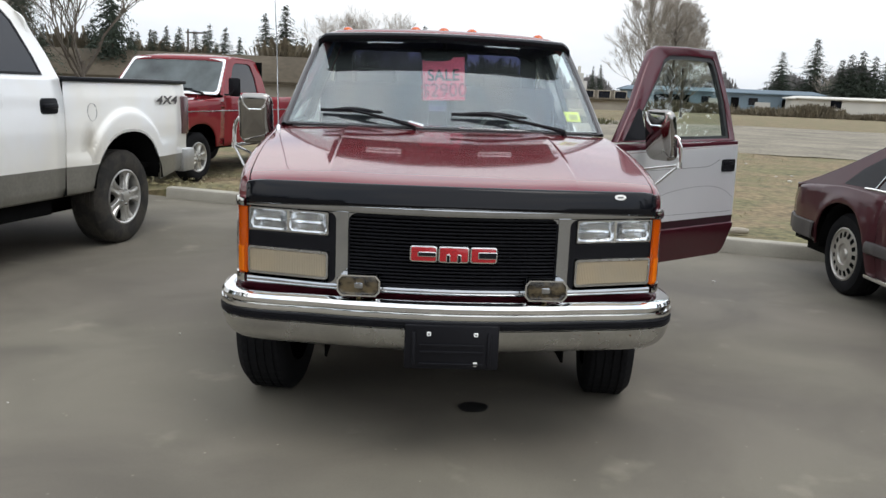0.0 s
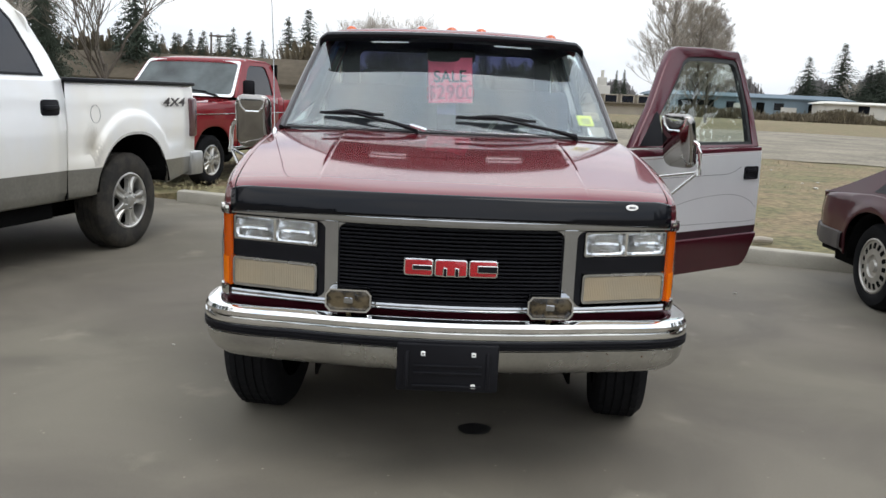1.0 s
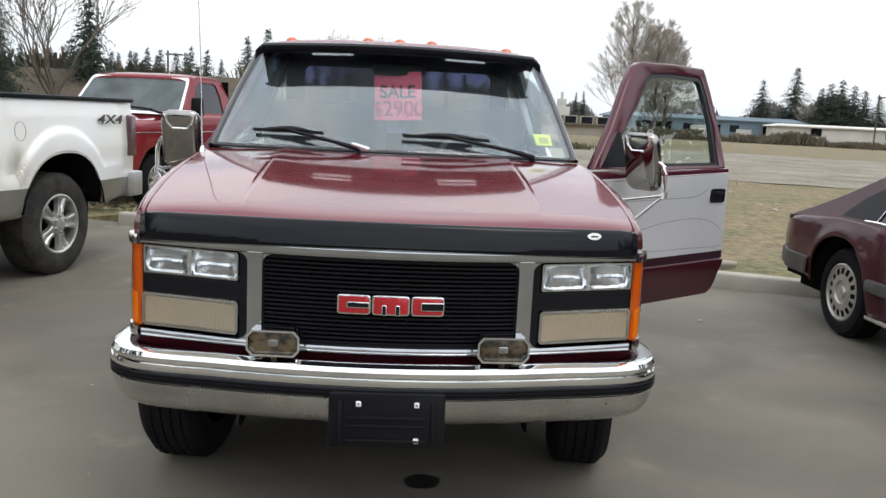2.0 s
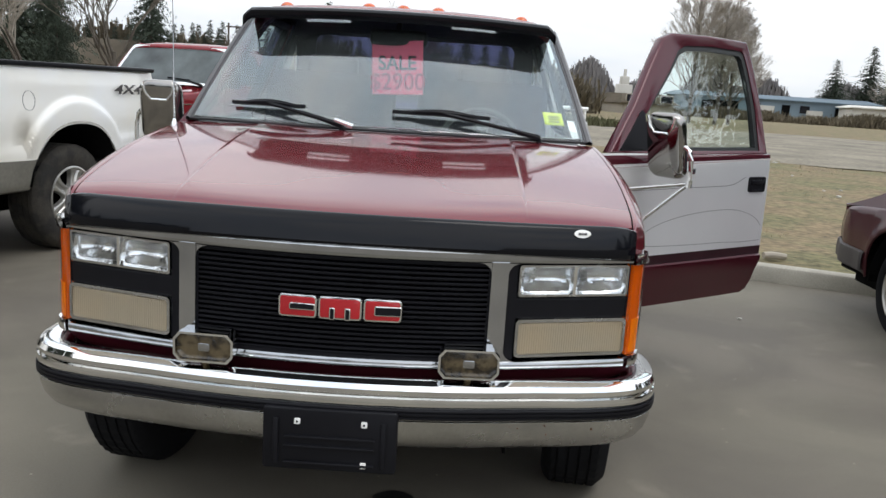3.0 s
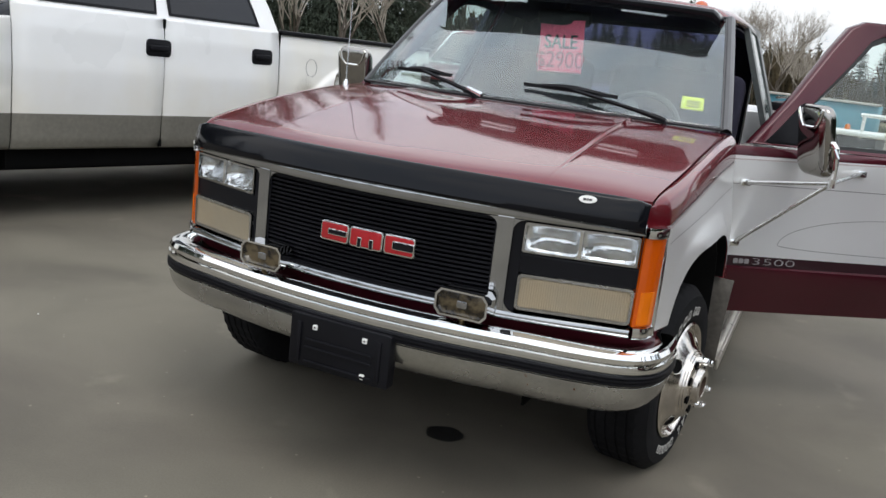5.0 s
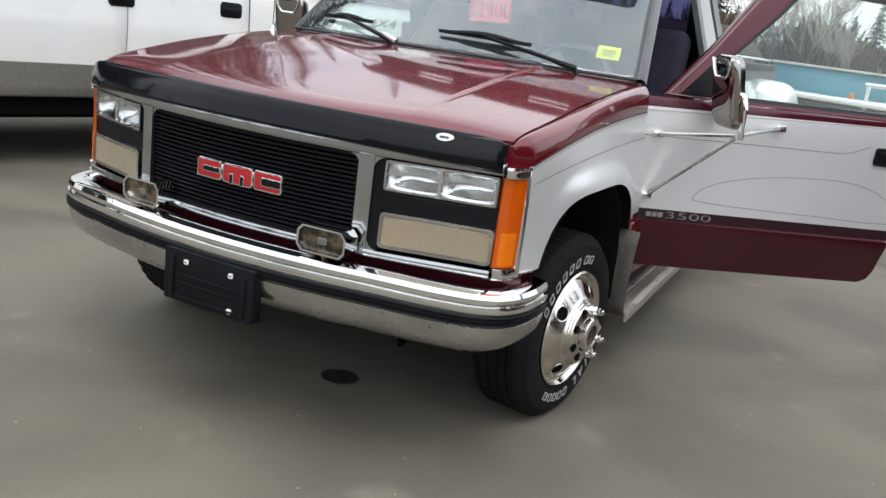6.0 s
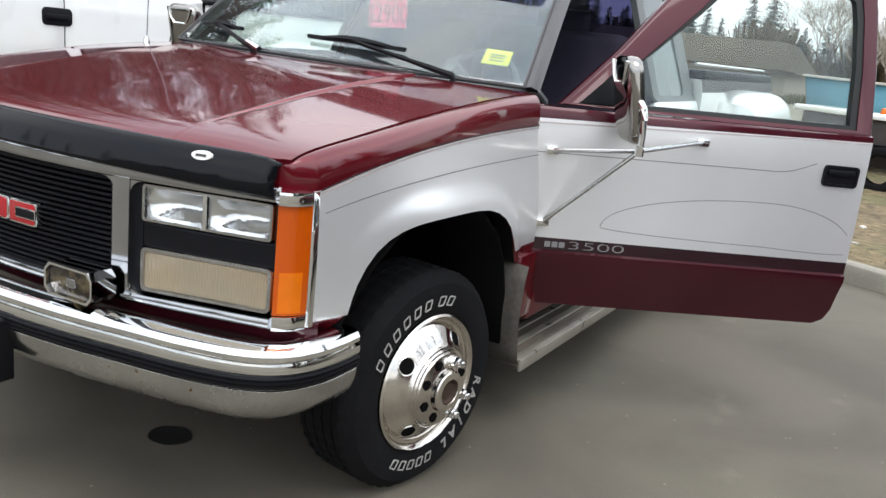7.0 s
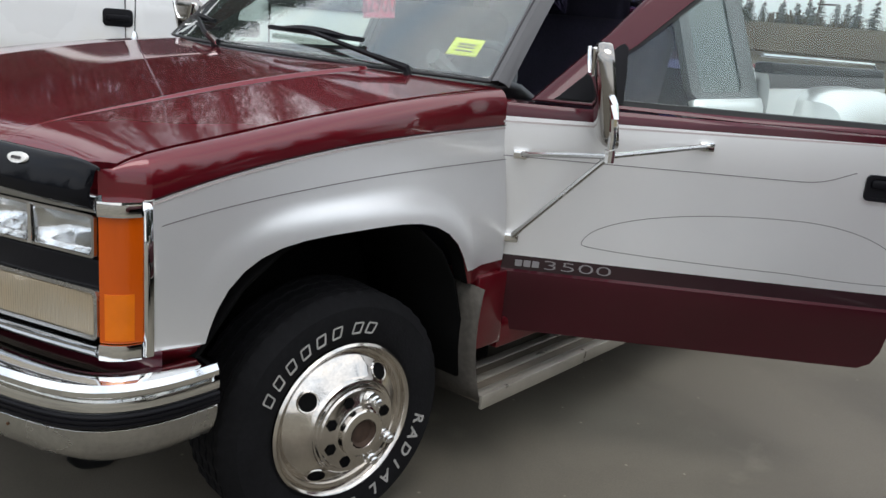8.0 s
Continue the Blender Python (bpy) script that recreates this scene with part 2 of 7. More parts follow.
def tube(bm, pts, r, n=8, cap=True):
    """A round bar along points; r is one radius or one for each point."""
    pts = [Vector(p) for p in pts]
    rows = []
    up = Vector((0.13, 0.21, 0.97)).normalized()
    for i, p in enumerate(pts):
        d = (pts[min(i + 1, len(pts) - 1)] - pts[max(i - 1, 0)]).normalized()
        a = d.cross(up)
        if a.length < 0.05:
            a = d.cross(Vector((1, 0, 0)))
        a.normalize()
        b = d.cross(a)
        rr = r[i] if isinstance(r, (list, tuple)) else r
        rows.append([p + rr * (math.cos(2 * math.pi * k / n) * a + math.sin(2 * math.pi * k / n) * b) for k in range(n)])
    vs = grid(bm, rows, wrap=True)
    if cap:
        bm.faces.new(vs[0])
        bm.faces.new(list(reversed(vs[-1])))


def plate(bm, outline, place, d0, d1, bev=0.0):
    """A flat slab: outline in two axes, place(a, b, d) gives the point."""
    lo = [bm.verts.new(place(a, b, d0)) for a, b in outline]
    hi = [bm.verts.new(place(a, b, d1)) for a, b in outline]
    faces = [bm.faces.new(list(reversed(lo))), bm.faces.new(hi)]
    n = len(lo)
    for i in range(n):
        faces.append(bm.faces.new([lo[i], lo[(i + 1) % n], hi[(i + 1) % n], hi[i]]))
    if bev:
        bmesh.ops.bevel(bm, geom=[e for e in faces[1].edges], offset=bev, segments=2, affect="EDGES", profile=0.5)


def ring_plate(bm, outer, inner, place, d0, d1, bev=0.0):
    """A flat frame between two outlines of the same number of points."""
    n = len(outer)
    a0 = [bm.verts.new(place(a, b, d0)) for a, b in outer]
    a1 = [bm.verts.new(place(a, b, d1)) for a, b in outer]
    b0 = [bm.verts.new(place(a, b, d0)) for a, b in inner]
    b1 = [bm.verts.new(place(a, b, d1)) for a, b in inner]
    for i in range(n):
        j = (i + 1) % n
        for q in ((a0[i], a0[j], a1[j], a1[i]), (a1[i], a1[j], b1[j], b1[i]), (b1[i], b1[j], b0[j], b0[i]), (b0[i], b0[j], a0[j], a0[i])):
            bm.faces.new(q)
    if bev:
        es = [bm.edges.get((r_[i], r_[(i + 1) % n])) for r_ in (a1, a0) for i in range(n)]
        bmesh.ops.bevel(bm, geom=[e for e in es if e], offset=bev, segments=3, affect="EDGES", profile=0.5)


def rounded(a0, a1, b0, b1, r, n=4):
    """The outline of a rectangle with round corners."""
    pts = []
    for ca, cb, s in ((a1 - r, b1 - r, 0), (a0 + r, b1 - r, 90), (a0 + r, b0 + r, 180), (a1 - r, b0 + r, 270)):
        for k in range(n + 1):
            t = radians(s + 90 * k / n)
            pts.append((ca + r * math.cos(t), cb + r * math.sin(t)))
    return pts


def part(name, bm, material, parent=None, label="", solid=0.0, angle=35.0, offset=-1.0):
    me = bpy.data.meshes.new(name)
    bmesh.ops.recalc_face_normals(bm, faces=bm.faces[:])
    bm.to_mesh(me)
    bm.free()
    for m in (material if isinstance(material, (list, tuple)) else [material]):
        me.materials.append(m)
    me.polygons.foreach_set("use_smooth", [True] * len(me.polygons))
    me.set_sharp_from_angle(angle=radians(angle))
    ob = new(name, me)
    if parent:
        ob.parent = parent
    if label:
        ob["label"] = label
    if solid:
        md = ob.modifiers.new("thickness", "SOLIDIFY")
        md.thickness, md.offset = solid, offset
    return ob


def share(name, mesh, m, parent, label=""):
    ob = new(name, mesh)
    ob.parent = parent
    ob.matrix_basis = m
    if label:
        ob["label"] = label
    return ob


def thing(name, m, label, category, group="", kind=""):
    ob = new(name)
    ob.empty_display_size = 0.2
    ob.matrix_world = m
    return tagged(ob, label, category, group, kind)


def words(text, size, depth=0.002, shear=0.0, bold=0.0):
    """Built-in lettering as a bmesh, lying in x-y, centred."""
    cu = bpy.data.curves.new("lettering", "FONT")
    cu.body, cu.size, cu.extrude, cu.align_x, cu.align_y, cu.shear = text, size, depth, "CENTER", "CENTER", shear
    cu.offset = bold
    ob = bpy.data.objects.new("lettering", cu)
    me = bpy.data.meshes.new_from_object(ob)
    bm = bmesh.new()
    bm.from_mesh(me)
    bpy.data.objects.remove(ob)
    bpy.data.curves.remove(cu)
    bpy.data.meshes.remove(me)
    return bm

# ---------------------------------------------------------------- ground
def asphalt_material():
    m = mat("worn asphalt", (0.153, 0.135, 0.106), 0.80, col2=(0.144, 0.130, 0.100), vary=0.17, vscale=0.55, grain=0.10, gscale=140, bump=0.25, bscale=220, rvary=0.08)
    n, l = m.node_tree.nodes, m.node_tree.links
    b = n["Principled BSDF"]
    src = b.inputs["Base Color"].links[0].from_socket
    tc = n.new("ShaderNodeTexCoord")
    stain = n.new("ShaderNodeTexNoise")
    stain.inputs["Scale"].default_value, stain.inputs["Detail"].default_value, stain.inputs["Distortion"].default_value = 1.15, 7.0, 0.6
    r1 = n.new("ShaderNodeMapRange")
    for k, v in (("From Min", 0.33), ("From Max", 0.62), ("To Min", 0.74), ("To Max", 1.07)):
        r1.inputs[k].default_value = v
    speck = n.new("ShaderNodeTexVoronoi")
    speck.inputs["Scale"].default_value = 9.0
    r2 = n.new("ShaderNodeMapRange")
    for k, v in (("From Min", 0.035), ("From Max", 0.06), ("To Min", 1.9), ("To Max", 1.0)):
        r2.inputs[k].default_value = v
    l.new(tc.outputs["Object"], stain.inputs["Vector"])
    l.new(tc.outputs["Object"], speck.inputs["Vector"])
    l.new(stain.outputs["Fac"], r1.inputs[0])
    l.new(speck.outputs["Distance"], r2.inputs[0])
    worn = n.new("ShaderNodeTexNoise")
    worn.inputs["Scale"].default_value, worn.inputs["Detail"].default_value = 2.1, 4.0
    r3 = n.new("ShaderNodeMapRange")
    for k, v in (("From Min", 0.64), ("From Max", 0.74), ("To Min", 1.0), ("To Max", 1.45)):
        r3.inputs[k].default_value = v
    l.new(tc.outputs["Object"], worn.inputs["Vector"])
    l.new(worn.outputs["Fac"], r3.inputs[0])
    mu = n.new("ShaderNodeMath")
    mu.operation = "MULTIPLY"
    l.new(r1.outputs[0], mu.inputs[0])
    l.new(r2.outputs[0], mu.inputs[1])
    mw = n.new("ShaderNodeMath")
    mw.operation = "MULTIPLY"
    l.new(mu.outputs[0], mw.inputs[0])
    l.new(r3.outputs[0], mw.inputs[1])
    mu = mw
    vm = n.new("ShaderNodeVectorMath")
    vm.operation = "SCALE"
    l.new(src, vm.inputs[0])
    l.new(mu.outputs[0], vm.inputs["Scale"])
    l.new(vm.outputs[0], b.inputs["Base Color"])
    return m


def field_material():
    m = mat("weedy gravel", (0.222, 0.166, 0.092), 0.95, col2=(0.118, 0.106, 0.050), vary=0.42, vscale=0.9, grain=0.6, gscale=11, bump=0.8, bscale=30)
    return m


ASPHALT, FIELD = asphalt_material(), field_material()
CONCRETE = mat("kerb concrete", (0.33, 0.31, 0.26), 0.9, vary=0.18, vscale=2.2, grain=0.15, gscale=90, bump=0.3, bscale=120)

KD = Vector((1, -0.409, 0)).normalized()
KN = Vector((-KD.y, KD.x, 0))
KO = Vector((0, 5.80, 0))


def kerb_frame(a, b, z):
    p = KO + a * KD + b * KN
    return (p.x, p.y, z)


bm = bmesh.new()
av = [-3000, -60, -12, 0, 12, 60, 3000]
grid(bm, [[kerb_frame(a, b, 0) for a in av] for b in (-3000, -60, -12, 0, 0.3)])
tagged(part("ground", bm, ASPHALT), "worn grey asphalt car park, smooth and slightly stained", "asphalt", kind="structure")

bm = bmesh.new()
rows = []
rr = random.Random(4)
for b in (0.135, 0.14, 0.5, 1.2, 2, 3, 4.5, 6, 8, 11, 15, 20, 30, 60, 140, 400, 3000):
    row = []
    for a in list(range(-40, -4, 2)) + [-4, -3.6, -3.2, -2.8] + list(range(-2, 41, 2)):
        k = 1 if b < 60 else b / 40
        amp = 0.0 if b < 0.3 or b > 100 else 0.025
        z = lerp(0.006 + 0.02 * smooth01(b / 3), 0.125 - 0.10 * smooth01(b / 4), smooth01((a + 4.0) / 0.8) if b < 60 else 1.0)
        z += amp * smooth01(b / 2 + (a > -4)) * rr.uniform(-1, 1)
        row.append(kerb_frame(a * k * (1.0 if b < 20 else b / 20), b, -0.05 if b < 0.137 else z))
    rows.append(row)
grid(bm, rows)
tagged(part("field", bm, FIELD), "open waste ground of gravel, moss and dry grass", "field", kind="structure")

kerb = thing("kerb", pose(0, 0, 0), "pale concrete kerb along the edge of the car park", "kerb", kind="structure")
bm = bmesh.new()
L = 3.0
prof = [(0.0, -0.05), (0.0, 0.10), (0.012, 0.125), (0.03, 0.135), (0.13, 0.135), (0.145, 0.125), (0.15, -0.05)]
grid(bm, [[(a, b, z) for a in (0.004, L / 2, L - 0.004)] for b, z in prof])
for e in (0.004, L - 0.004):
    bm.faces.new([bm.verts.new((e, b, z)) for b, z in prof])
seg = part("kerbstone", bm, CONCRETE, kerb)
for i in range(-1, 9):
    m = Matrix.Translation(KO + KD * (i * L - 0.35)) @ Matrix.Rotation(math.atan2(KD.y, KD.x), 4, "Z")
    if i == -1:
        seg.matrix_basis = m
    else:
        share("kerbstone", seg.data, m, kerb)

# ---------------------------------------------------------------- the maroon pickup
def nose(x):
    return 0.24 * x * x


truck = thing("pickup_truck", pose(0, 0, 0), "maroon and silver dually pickup truck with its driver door open", "pickup truck")


def seam_x(y):
    """Half width of the hood: it narrows towards the nose."""
    return 0.855 - 0.054 * math.exp(-max(0.0, y - 0.15) / 0.42)


def hood_rear(x):
    return 1.072 + 0.292 * (x / 0.84) ** 2


def hood_z(x, y):
    ax = abs(x)
    z = 1.060 + 0.171 * (y - 0.08) - 0.07 * max(0.0, y - 0.5) ** 2
    if ax < 0.51:
        z += (0.001 + 0.006 * smooth01((y - 0.15) / 0.75)) * smooth01((0.505 - ax) / 0.010) + 0.005 * (1 - ax / 0.51)
    else:
        z -= 0.070 * (ax - 0.51) + 0.02 * (ax - 0.51) ** 2
    z -= 0.004 * math.exp(-((ax - 0.507) / 0.0045) ** 2) * smooth01((y - 0.22) / 0.6)
    front = y - (nose(x) + 0.03)
    z -= (0.055 - 0.035 * smooth01((ax - 0.62) / 0.17)) * math.exp(-max(front, 0) / 0.035)
    return z


bm = bmesh.new()
xs = sorted({round(s * v, 4) for s in (-1, 1) for v in (0, 0.03, 0.06, 0.1, 0.2, 0.3, 0.4, 0.47, 0.488, 0.4945, 0.497, 0.499, 0.501, 0.504, 0.507, 0.510, 0.514, 0.519, 0.53, 0.58, 0.64, 0.70, 0.75, 0.79, 0.82, 0.838)})
rows = []
for i in range(27):
    v = (i / 26) ** 1.5
    row = []
    for x in xs:
        y = lerp(nose(x) + 0.03, hood_rear(x), v)
        if abs(x) > 0.58:
            x = math.copysign(lerp(0.58, seam_x(y), (abs(x) - 0.58) / 0.258), x)
        row.append((x, y, hood_z(x, y)))
    rows.append(row)
rows.insert(0, [(p[0], p[1] + 0.002, 0.955) for p in rows[0]])
rows.append([(p[0], p[1] + 0.004, p[2] - 0.03) for p in rows[-1]])
for sg_, k in ((-1, 0), (1, -1)):
    grid(bm, [[r_[k] for r_ in rows[1:-1]], [(r_[k][0] - sg_ * 0.004, r_[k][1], r_[k][2] - 0.03) for r_ in rows[1:-1]]])
grid(bm, rows)
part("hood", bm, MAROON, truck, "glossy maroon hood with raised centre", angle=50)


def side_x(y, z):
    """Half width of the front fender without its wheel arch lip: it leans in towards the top and rounds off at the nose."""
    plan = 0.904 - 0.047 * math.exp(-max(0.0, y - 0.245) / 0.24) - 0.6 * max(0.0, 0.245 - y)
    lean_in = 0.040 * smooth01((1.12 - z) / 0.36)
    return plan + lean_in * lerp(0.25, 1.0, smooth01((y - 0.26) / 0.48))


def seam_z(y):
    return hood_z(seam_x(y), max(y, nose(seam_x(y)) + 0.031))


def line_z(y):
    return 1.108 - 0.133 * math.exp(-max(0.0, y - 0.24) / 0.40)


ARCH_Y, ARCH_W, ARCH_T, ARCH_B, ARCH_N = 0.770, 0.432, 0.868, 0.35, 3.6


def arch_z(y):
    q = abs(y - ARCH_Y) / ARCH_W
    if q >= 1:
        return None
    return ARCH_B + (ARCH_T - ARCH_B) * (1 - q ** ARCH_N) ** (1 / ARCH_N)


def flare(y, z):
    """The raised lip round the wheel arch."""
    q = max(abs(y - ARCH_Y) / ARCH_W, 1e-4)
    r = (q ** ARCH_N + max(0, (z - ARCH_B) / (ARCH_T - ARCH_B)) ** ARCH_N) ** (1 / ARCH_N)
    return 0.019 * math.exp(-(max(0.0, r - 0.98) / 0.135) ** 5) * (0.2 + 0.8 * smooth01((y - 0.38) / 0.30))


def fender(sg):
    bm = bmesh.new()
    ys = [0.158, 0.165, 0.175, 0.185, 0.195, 0.207, 0.22, 0.235, 0.2455, 0.2465, 0.255, 0.265, 0.28, 0.30, 0.325, 0.334, 0.3385, 0.342, 0.347, 0.355, 0.366, 0.38, 0.405, 0.44, 0.48, 0.53, 0.59, 0.66, 0.74, 0.82, 0.90, 0.97, 1.03, 1.08, 1.12, 1.15, 1.175, 1.187, 1.194, 1.198, 1.2015, 1.21, 1.26, 1.31, 1.365]
    cols = []
    for y in ys:
        sz, lz, sm = seam_z(y), line_z(y), seam_x(y) + 0.0055
        sx = side_x(y, lz)
        b = max(arch_z(y) or 0.0, 0.655 if y > 1 else 0.600)
        if y < 0.246:
            b = lz - 0.003
        pts = [(sm - 0.002, y, sz - 0.03), (sm, y, sz - 0.003)]
        for k in range(1, 13):
            a = k / 12 * math.pi / 2
            pts.append((lerp(sm + 0.002, sx, math.sin(a) ** 0.92), y, lerp(lz, sz - 0.0005, math.cos(a) ** 0.80)))
        mid = max(b, 0.650 if y < 0.6 else 0.697)
        mid = min(mid, lz - 0.001)
        for k in range(1, 19):
            z = lerp(lz, mid, k / 18)
            pts.append((side_x(y, z) + flare(y, z), y, z))
        for k in range(1, 5):
            z = lerp(mid, b, k / 4)
            pts.append((side_x(y, z) + flare(y, z) - (0.004 if y > 0.6 else 0.045) * k / 4, y, z))
        pts.append((pts[-1][0] - 0.05, y, pts[-1][2] + 0.001))
        cols.append([(sg * p[0], p[1], p[2]) for p in pts])
    n = len(cols[0])
    mats = [0] * 13 + [1] * 18 + [0] * 4 + [2]
    rows = [[c[i] for c in cols] for i in range(n)]
    grid(bm, rows, mats)
    return part("fender", bm, [MAROON, SILVER, DARK], truck, "two-tone maroon over silver front fender", angle=45)


for sg in (1, -1):
    fender(sg)


def ribbon(path_pts, w, out):
    """A narrow tape along points, w high, shifted by the vector out."""
    bm = bmesh.new()
    grid(bm, [[(p[0] + out[0], p[1] + out[1], p[2] + out[2] + dz) for p in path_pts] for dz in (w / 2, -w / 2)])
    return bm


for sg in (1, -1):
    p = [(sg * (side_x(y, line_z(y) - 0.009) + 0.0022), y, line_z(y) - 0.009) for y in np.linspace(0.248, 1.363, 46)]
    part("pinstripe", ribbon(p, 0.0055, (0, 0, 0)), PIN_LIGHT, truck, "cream tape stripe")
    p = [(sg * (side_x(y, line_z(y) - 0.001) + 0.0022), y, line_z(y) - 0.001) for y in np.linspace(0.248, 1.363, 46)]
    part("pinstripe", ribbon(p, 0.004, (0, 0, 0)), STRIP, truck, "dark edge stripe")
    p = []
    for y in np.linspace(0.262, 1.363, 44):
        z = 1.003 - 0.085 * math.exp(-(y - 0.25) / 0.33)
        p.append((sg * (side_x(y, z) + flare(y, z) + 0.0025), y, z))
    part("pinstripe", ribbon(p, 0.0024, (0, 0, 0)), PIN_DARK, truck, "thin dark stripe")

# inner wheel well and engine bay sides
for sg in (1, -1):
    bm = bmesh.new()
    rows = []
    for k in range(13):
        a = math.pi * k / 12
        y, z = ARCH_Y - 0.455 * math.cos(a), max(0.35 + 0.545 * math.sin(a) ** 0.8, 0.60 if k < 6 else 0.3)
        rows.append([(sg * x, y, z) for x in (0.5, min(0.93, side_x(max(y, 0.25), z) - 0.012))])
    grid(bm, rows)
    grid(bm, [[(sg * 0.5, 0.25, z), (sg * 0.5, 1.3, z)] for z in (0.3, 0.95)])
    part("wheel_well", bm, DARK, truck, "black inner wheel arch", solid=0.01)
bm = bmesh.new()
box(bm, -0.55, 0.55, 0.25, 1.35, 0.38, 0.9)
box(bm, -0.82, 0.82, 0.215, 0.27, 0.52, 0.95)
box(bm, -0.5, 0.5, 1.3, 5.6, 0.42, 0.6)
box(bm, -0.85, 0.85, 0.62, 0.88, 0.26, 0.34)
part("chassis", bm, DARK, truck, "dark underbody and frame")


# grille surround
def nose_bar(bm, x0, x1, z0, z1, y0, y1, n=12, r=0.006):
    """A bar that follows the curve of the nose, with eased edges."""
    rows = []
    prof = [(y1, z0), (y0 + r, z0), (y0 + 0.29 * r, z0 + 0.29 * r), (y0, z0 + r), (y0, z0 + 1.25 * r), (y0, z1 - 1.25 * r), (y0, z1 - r), (y0 + 0.29 * r, z1 - 0.29 * r), (y0 + r, z1), (y1, z1)]
    for i in range(n + 1):
        x = lerp(x0, x1, i / n)
        rows.append([(x, nose(x) + y, z) for y, z in prof])
    vs = grid(bm, rows, wrap=True)
    bm.faces.new(vs[0])
    bm.faces.new(list(reversed(vs[-1])))


bm = bmesh.new()
nose_bar(bm, -0.812, 0.812, 0.946, 0.984, -0.012, 0.06, 40, 0.011)
nose_bar(bm, -0.812, 0.812, 0.640, 0.668, -0.013, 0.06, 40, 0.010)
for sg in (1, -1):
    a, b = sorted((sg * 0.405, sg * 0.452))
    nose_bar(bm, a, b, 0.655, 0.960, -0.010, 0.06, 4, 0.010)
for sa in (1, -1):
    for zc_, sz_ in ((0.667, 1), (0.946, -1)):
        rad = 0.034
        arc = [(sa * (0.4055 - rad + rad * math.cos(t)), zc_ + sz_ * (rad - rad * math.sin(t))) for t in np.linspace(0, math.pi / 2, 8)]
        plate(bm, [(sa * 0.4065, zc_ - sz_ * 0.001)] + arc, lambda a, b, d: (a, nose(a) - d, b), -0.025, 0.0065)
        arc = [(sa * (0.4515 + rad - rad * math.cos(t)), zc_ + sz_ * (rad - rad * math.sin(t))) for t in np.linspace(0, math.pi / 2, 8)]
        plate(bm, [(sa * 0.4505, zc_ - sz_ * 0.001)] + arc, lambda a, b, d: (a, nose(a) - d, b), -0.025, 0.0065)
part("grille_surround", bm, AGED_CHROME, truck, "chrome surround of grille and lamps")
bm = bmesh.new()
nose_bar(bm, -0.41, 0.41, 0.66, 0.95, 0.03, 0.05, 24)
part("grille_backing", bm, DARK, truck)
NS = 20
for i in range(NS):
    bm = bmesh.new()
    z = lerp(0.676, 0.938, i / (NS - 1))
    nose_bar(bm, -0.404, 0.404, z - 0.0036, z + 0.0036, 0.0, 0.03, 20, 0.002)
    part("slat", bm, SLAT_BLACK, truck)
bm = bmesh.new()
for sg in (1, -1):
    a, b = sorted((sg * 0.398, sg * 0.4055))
    nose_bar(bm, a, b, 0.668, 0.946, -0.002, 0.03, 2)
nose_bar(bm, -0.405, 0.405, 0.938, 0.946, -0.002, 0.03, 20)
nose_bar(bm, -0.405, 0.405, 0.667, 0.674, -0.002, 0.03, 20)
part("grille_rim", bm, SLAT_BLACK, truck)


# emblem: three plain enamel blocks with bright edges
def emblem(x0, x1, slots):
    def place(a, b, d):
        return (a, nose(a) - 0.006 - d, b)

    z0, z1 = 0.773, 0.836
    bm = bmesh.new()
    plate(bm, rounded(x0, x1, z0, z1, 0.010, 3), place, -0.006, 0.010, 0.002)
    plq = part("badge", bm, CHROME, truck, "chrome-edged red grille badge")
    bm = bmesh.new()
    plate(bm, rounded(x0 + 0.005, x1 - 0.005, z0 + 0.005, z1 - 0.005, 0.007, 3), place, 0.009, 0.0125, 0.001)
    part("enamel", bm, RED_EMBLEM, plq)
    for a0, a1, b0, b1 in slots:
        bm = bmesh.new()
        plate(bm, rounded(x0 + a0, x0 + a1, z0 + b0, z0 + b1, 0.004, 2), place, 0.0115, 0.0142, 0.0005)
        part("slot", bm, CHROME, plq)
        bm = bmesh.new()
        plate(bm, rounded(x0 + a0 + 0.003, x0 + a1 - 0.003, z0 + b0 + 0.003, z0 + b1 - 0.003, 0.002, 2), place, 0.0135, 0.0155)
        part("slot_fill", bm, BLACK, plq)


emblem(-0.167, -0.062, [(0.030, 0.101, 0.022, 0.041)])
emblem(-0.058, 0.060, [(0.030, 0.046, 0.0, 0.034), (0.072, 0.088, 0.0, 0.034)])
emblem(0.064, 0.168, [(0.030, 0.104, 0.018, 0.045)])

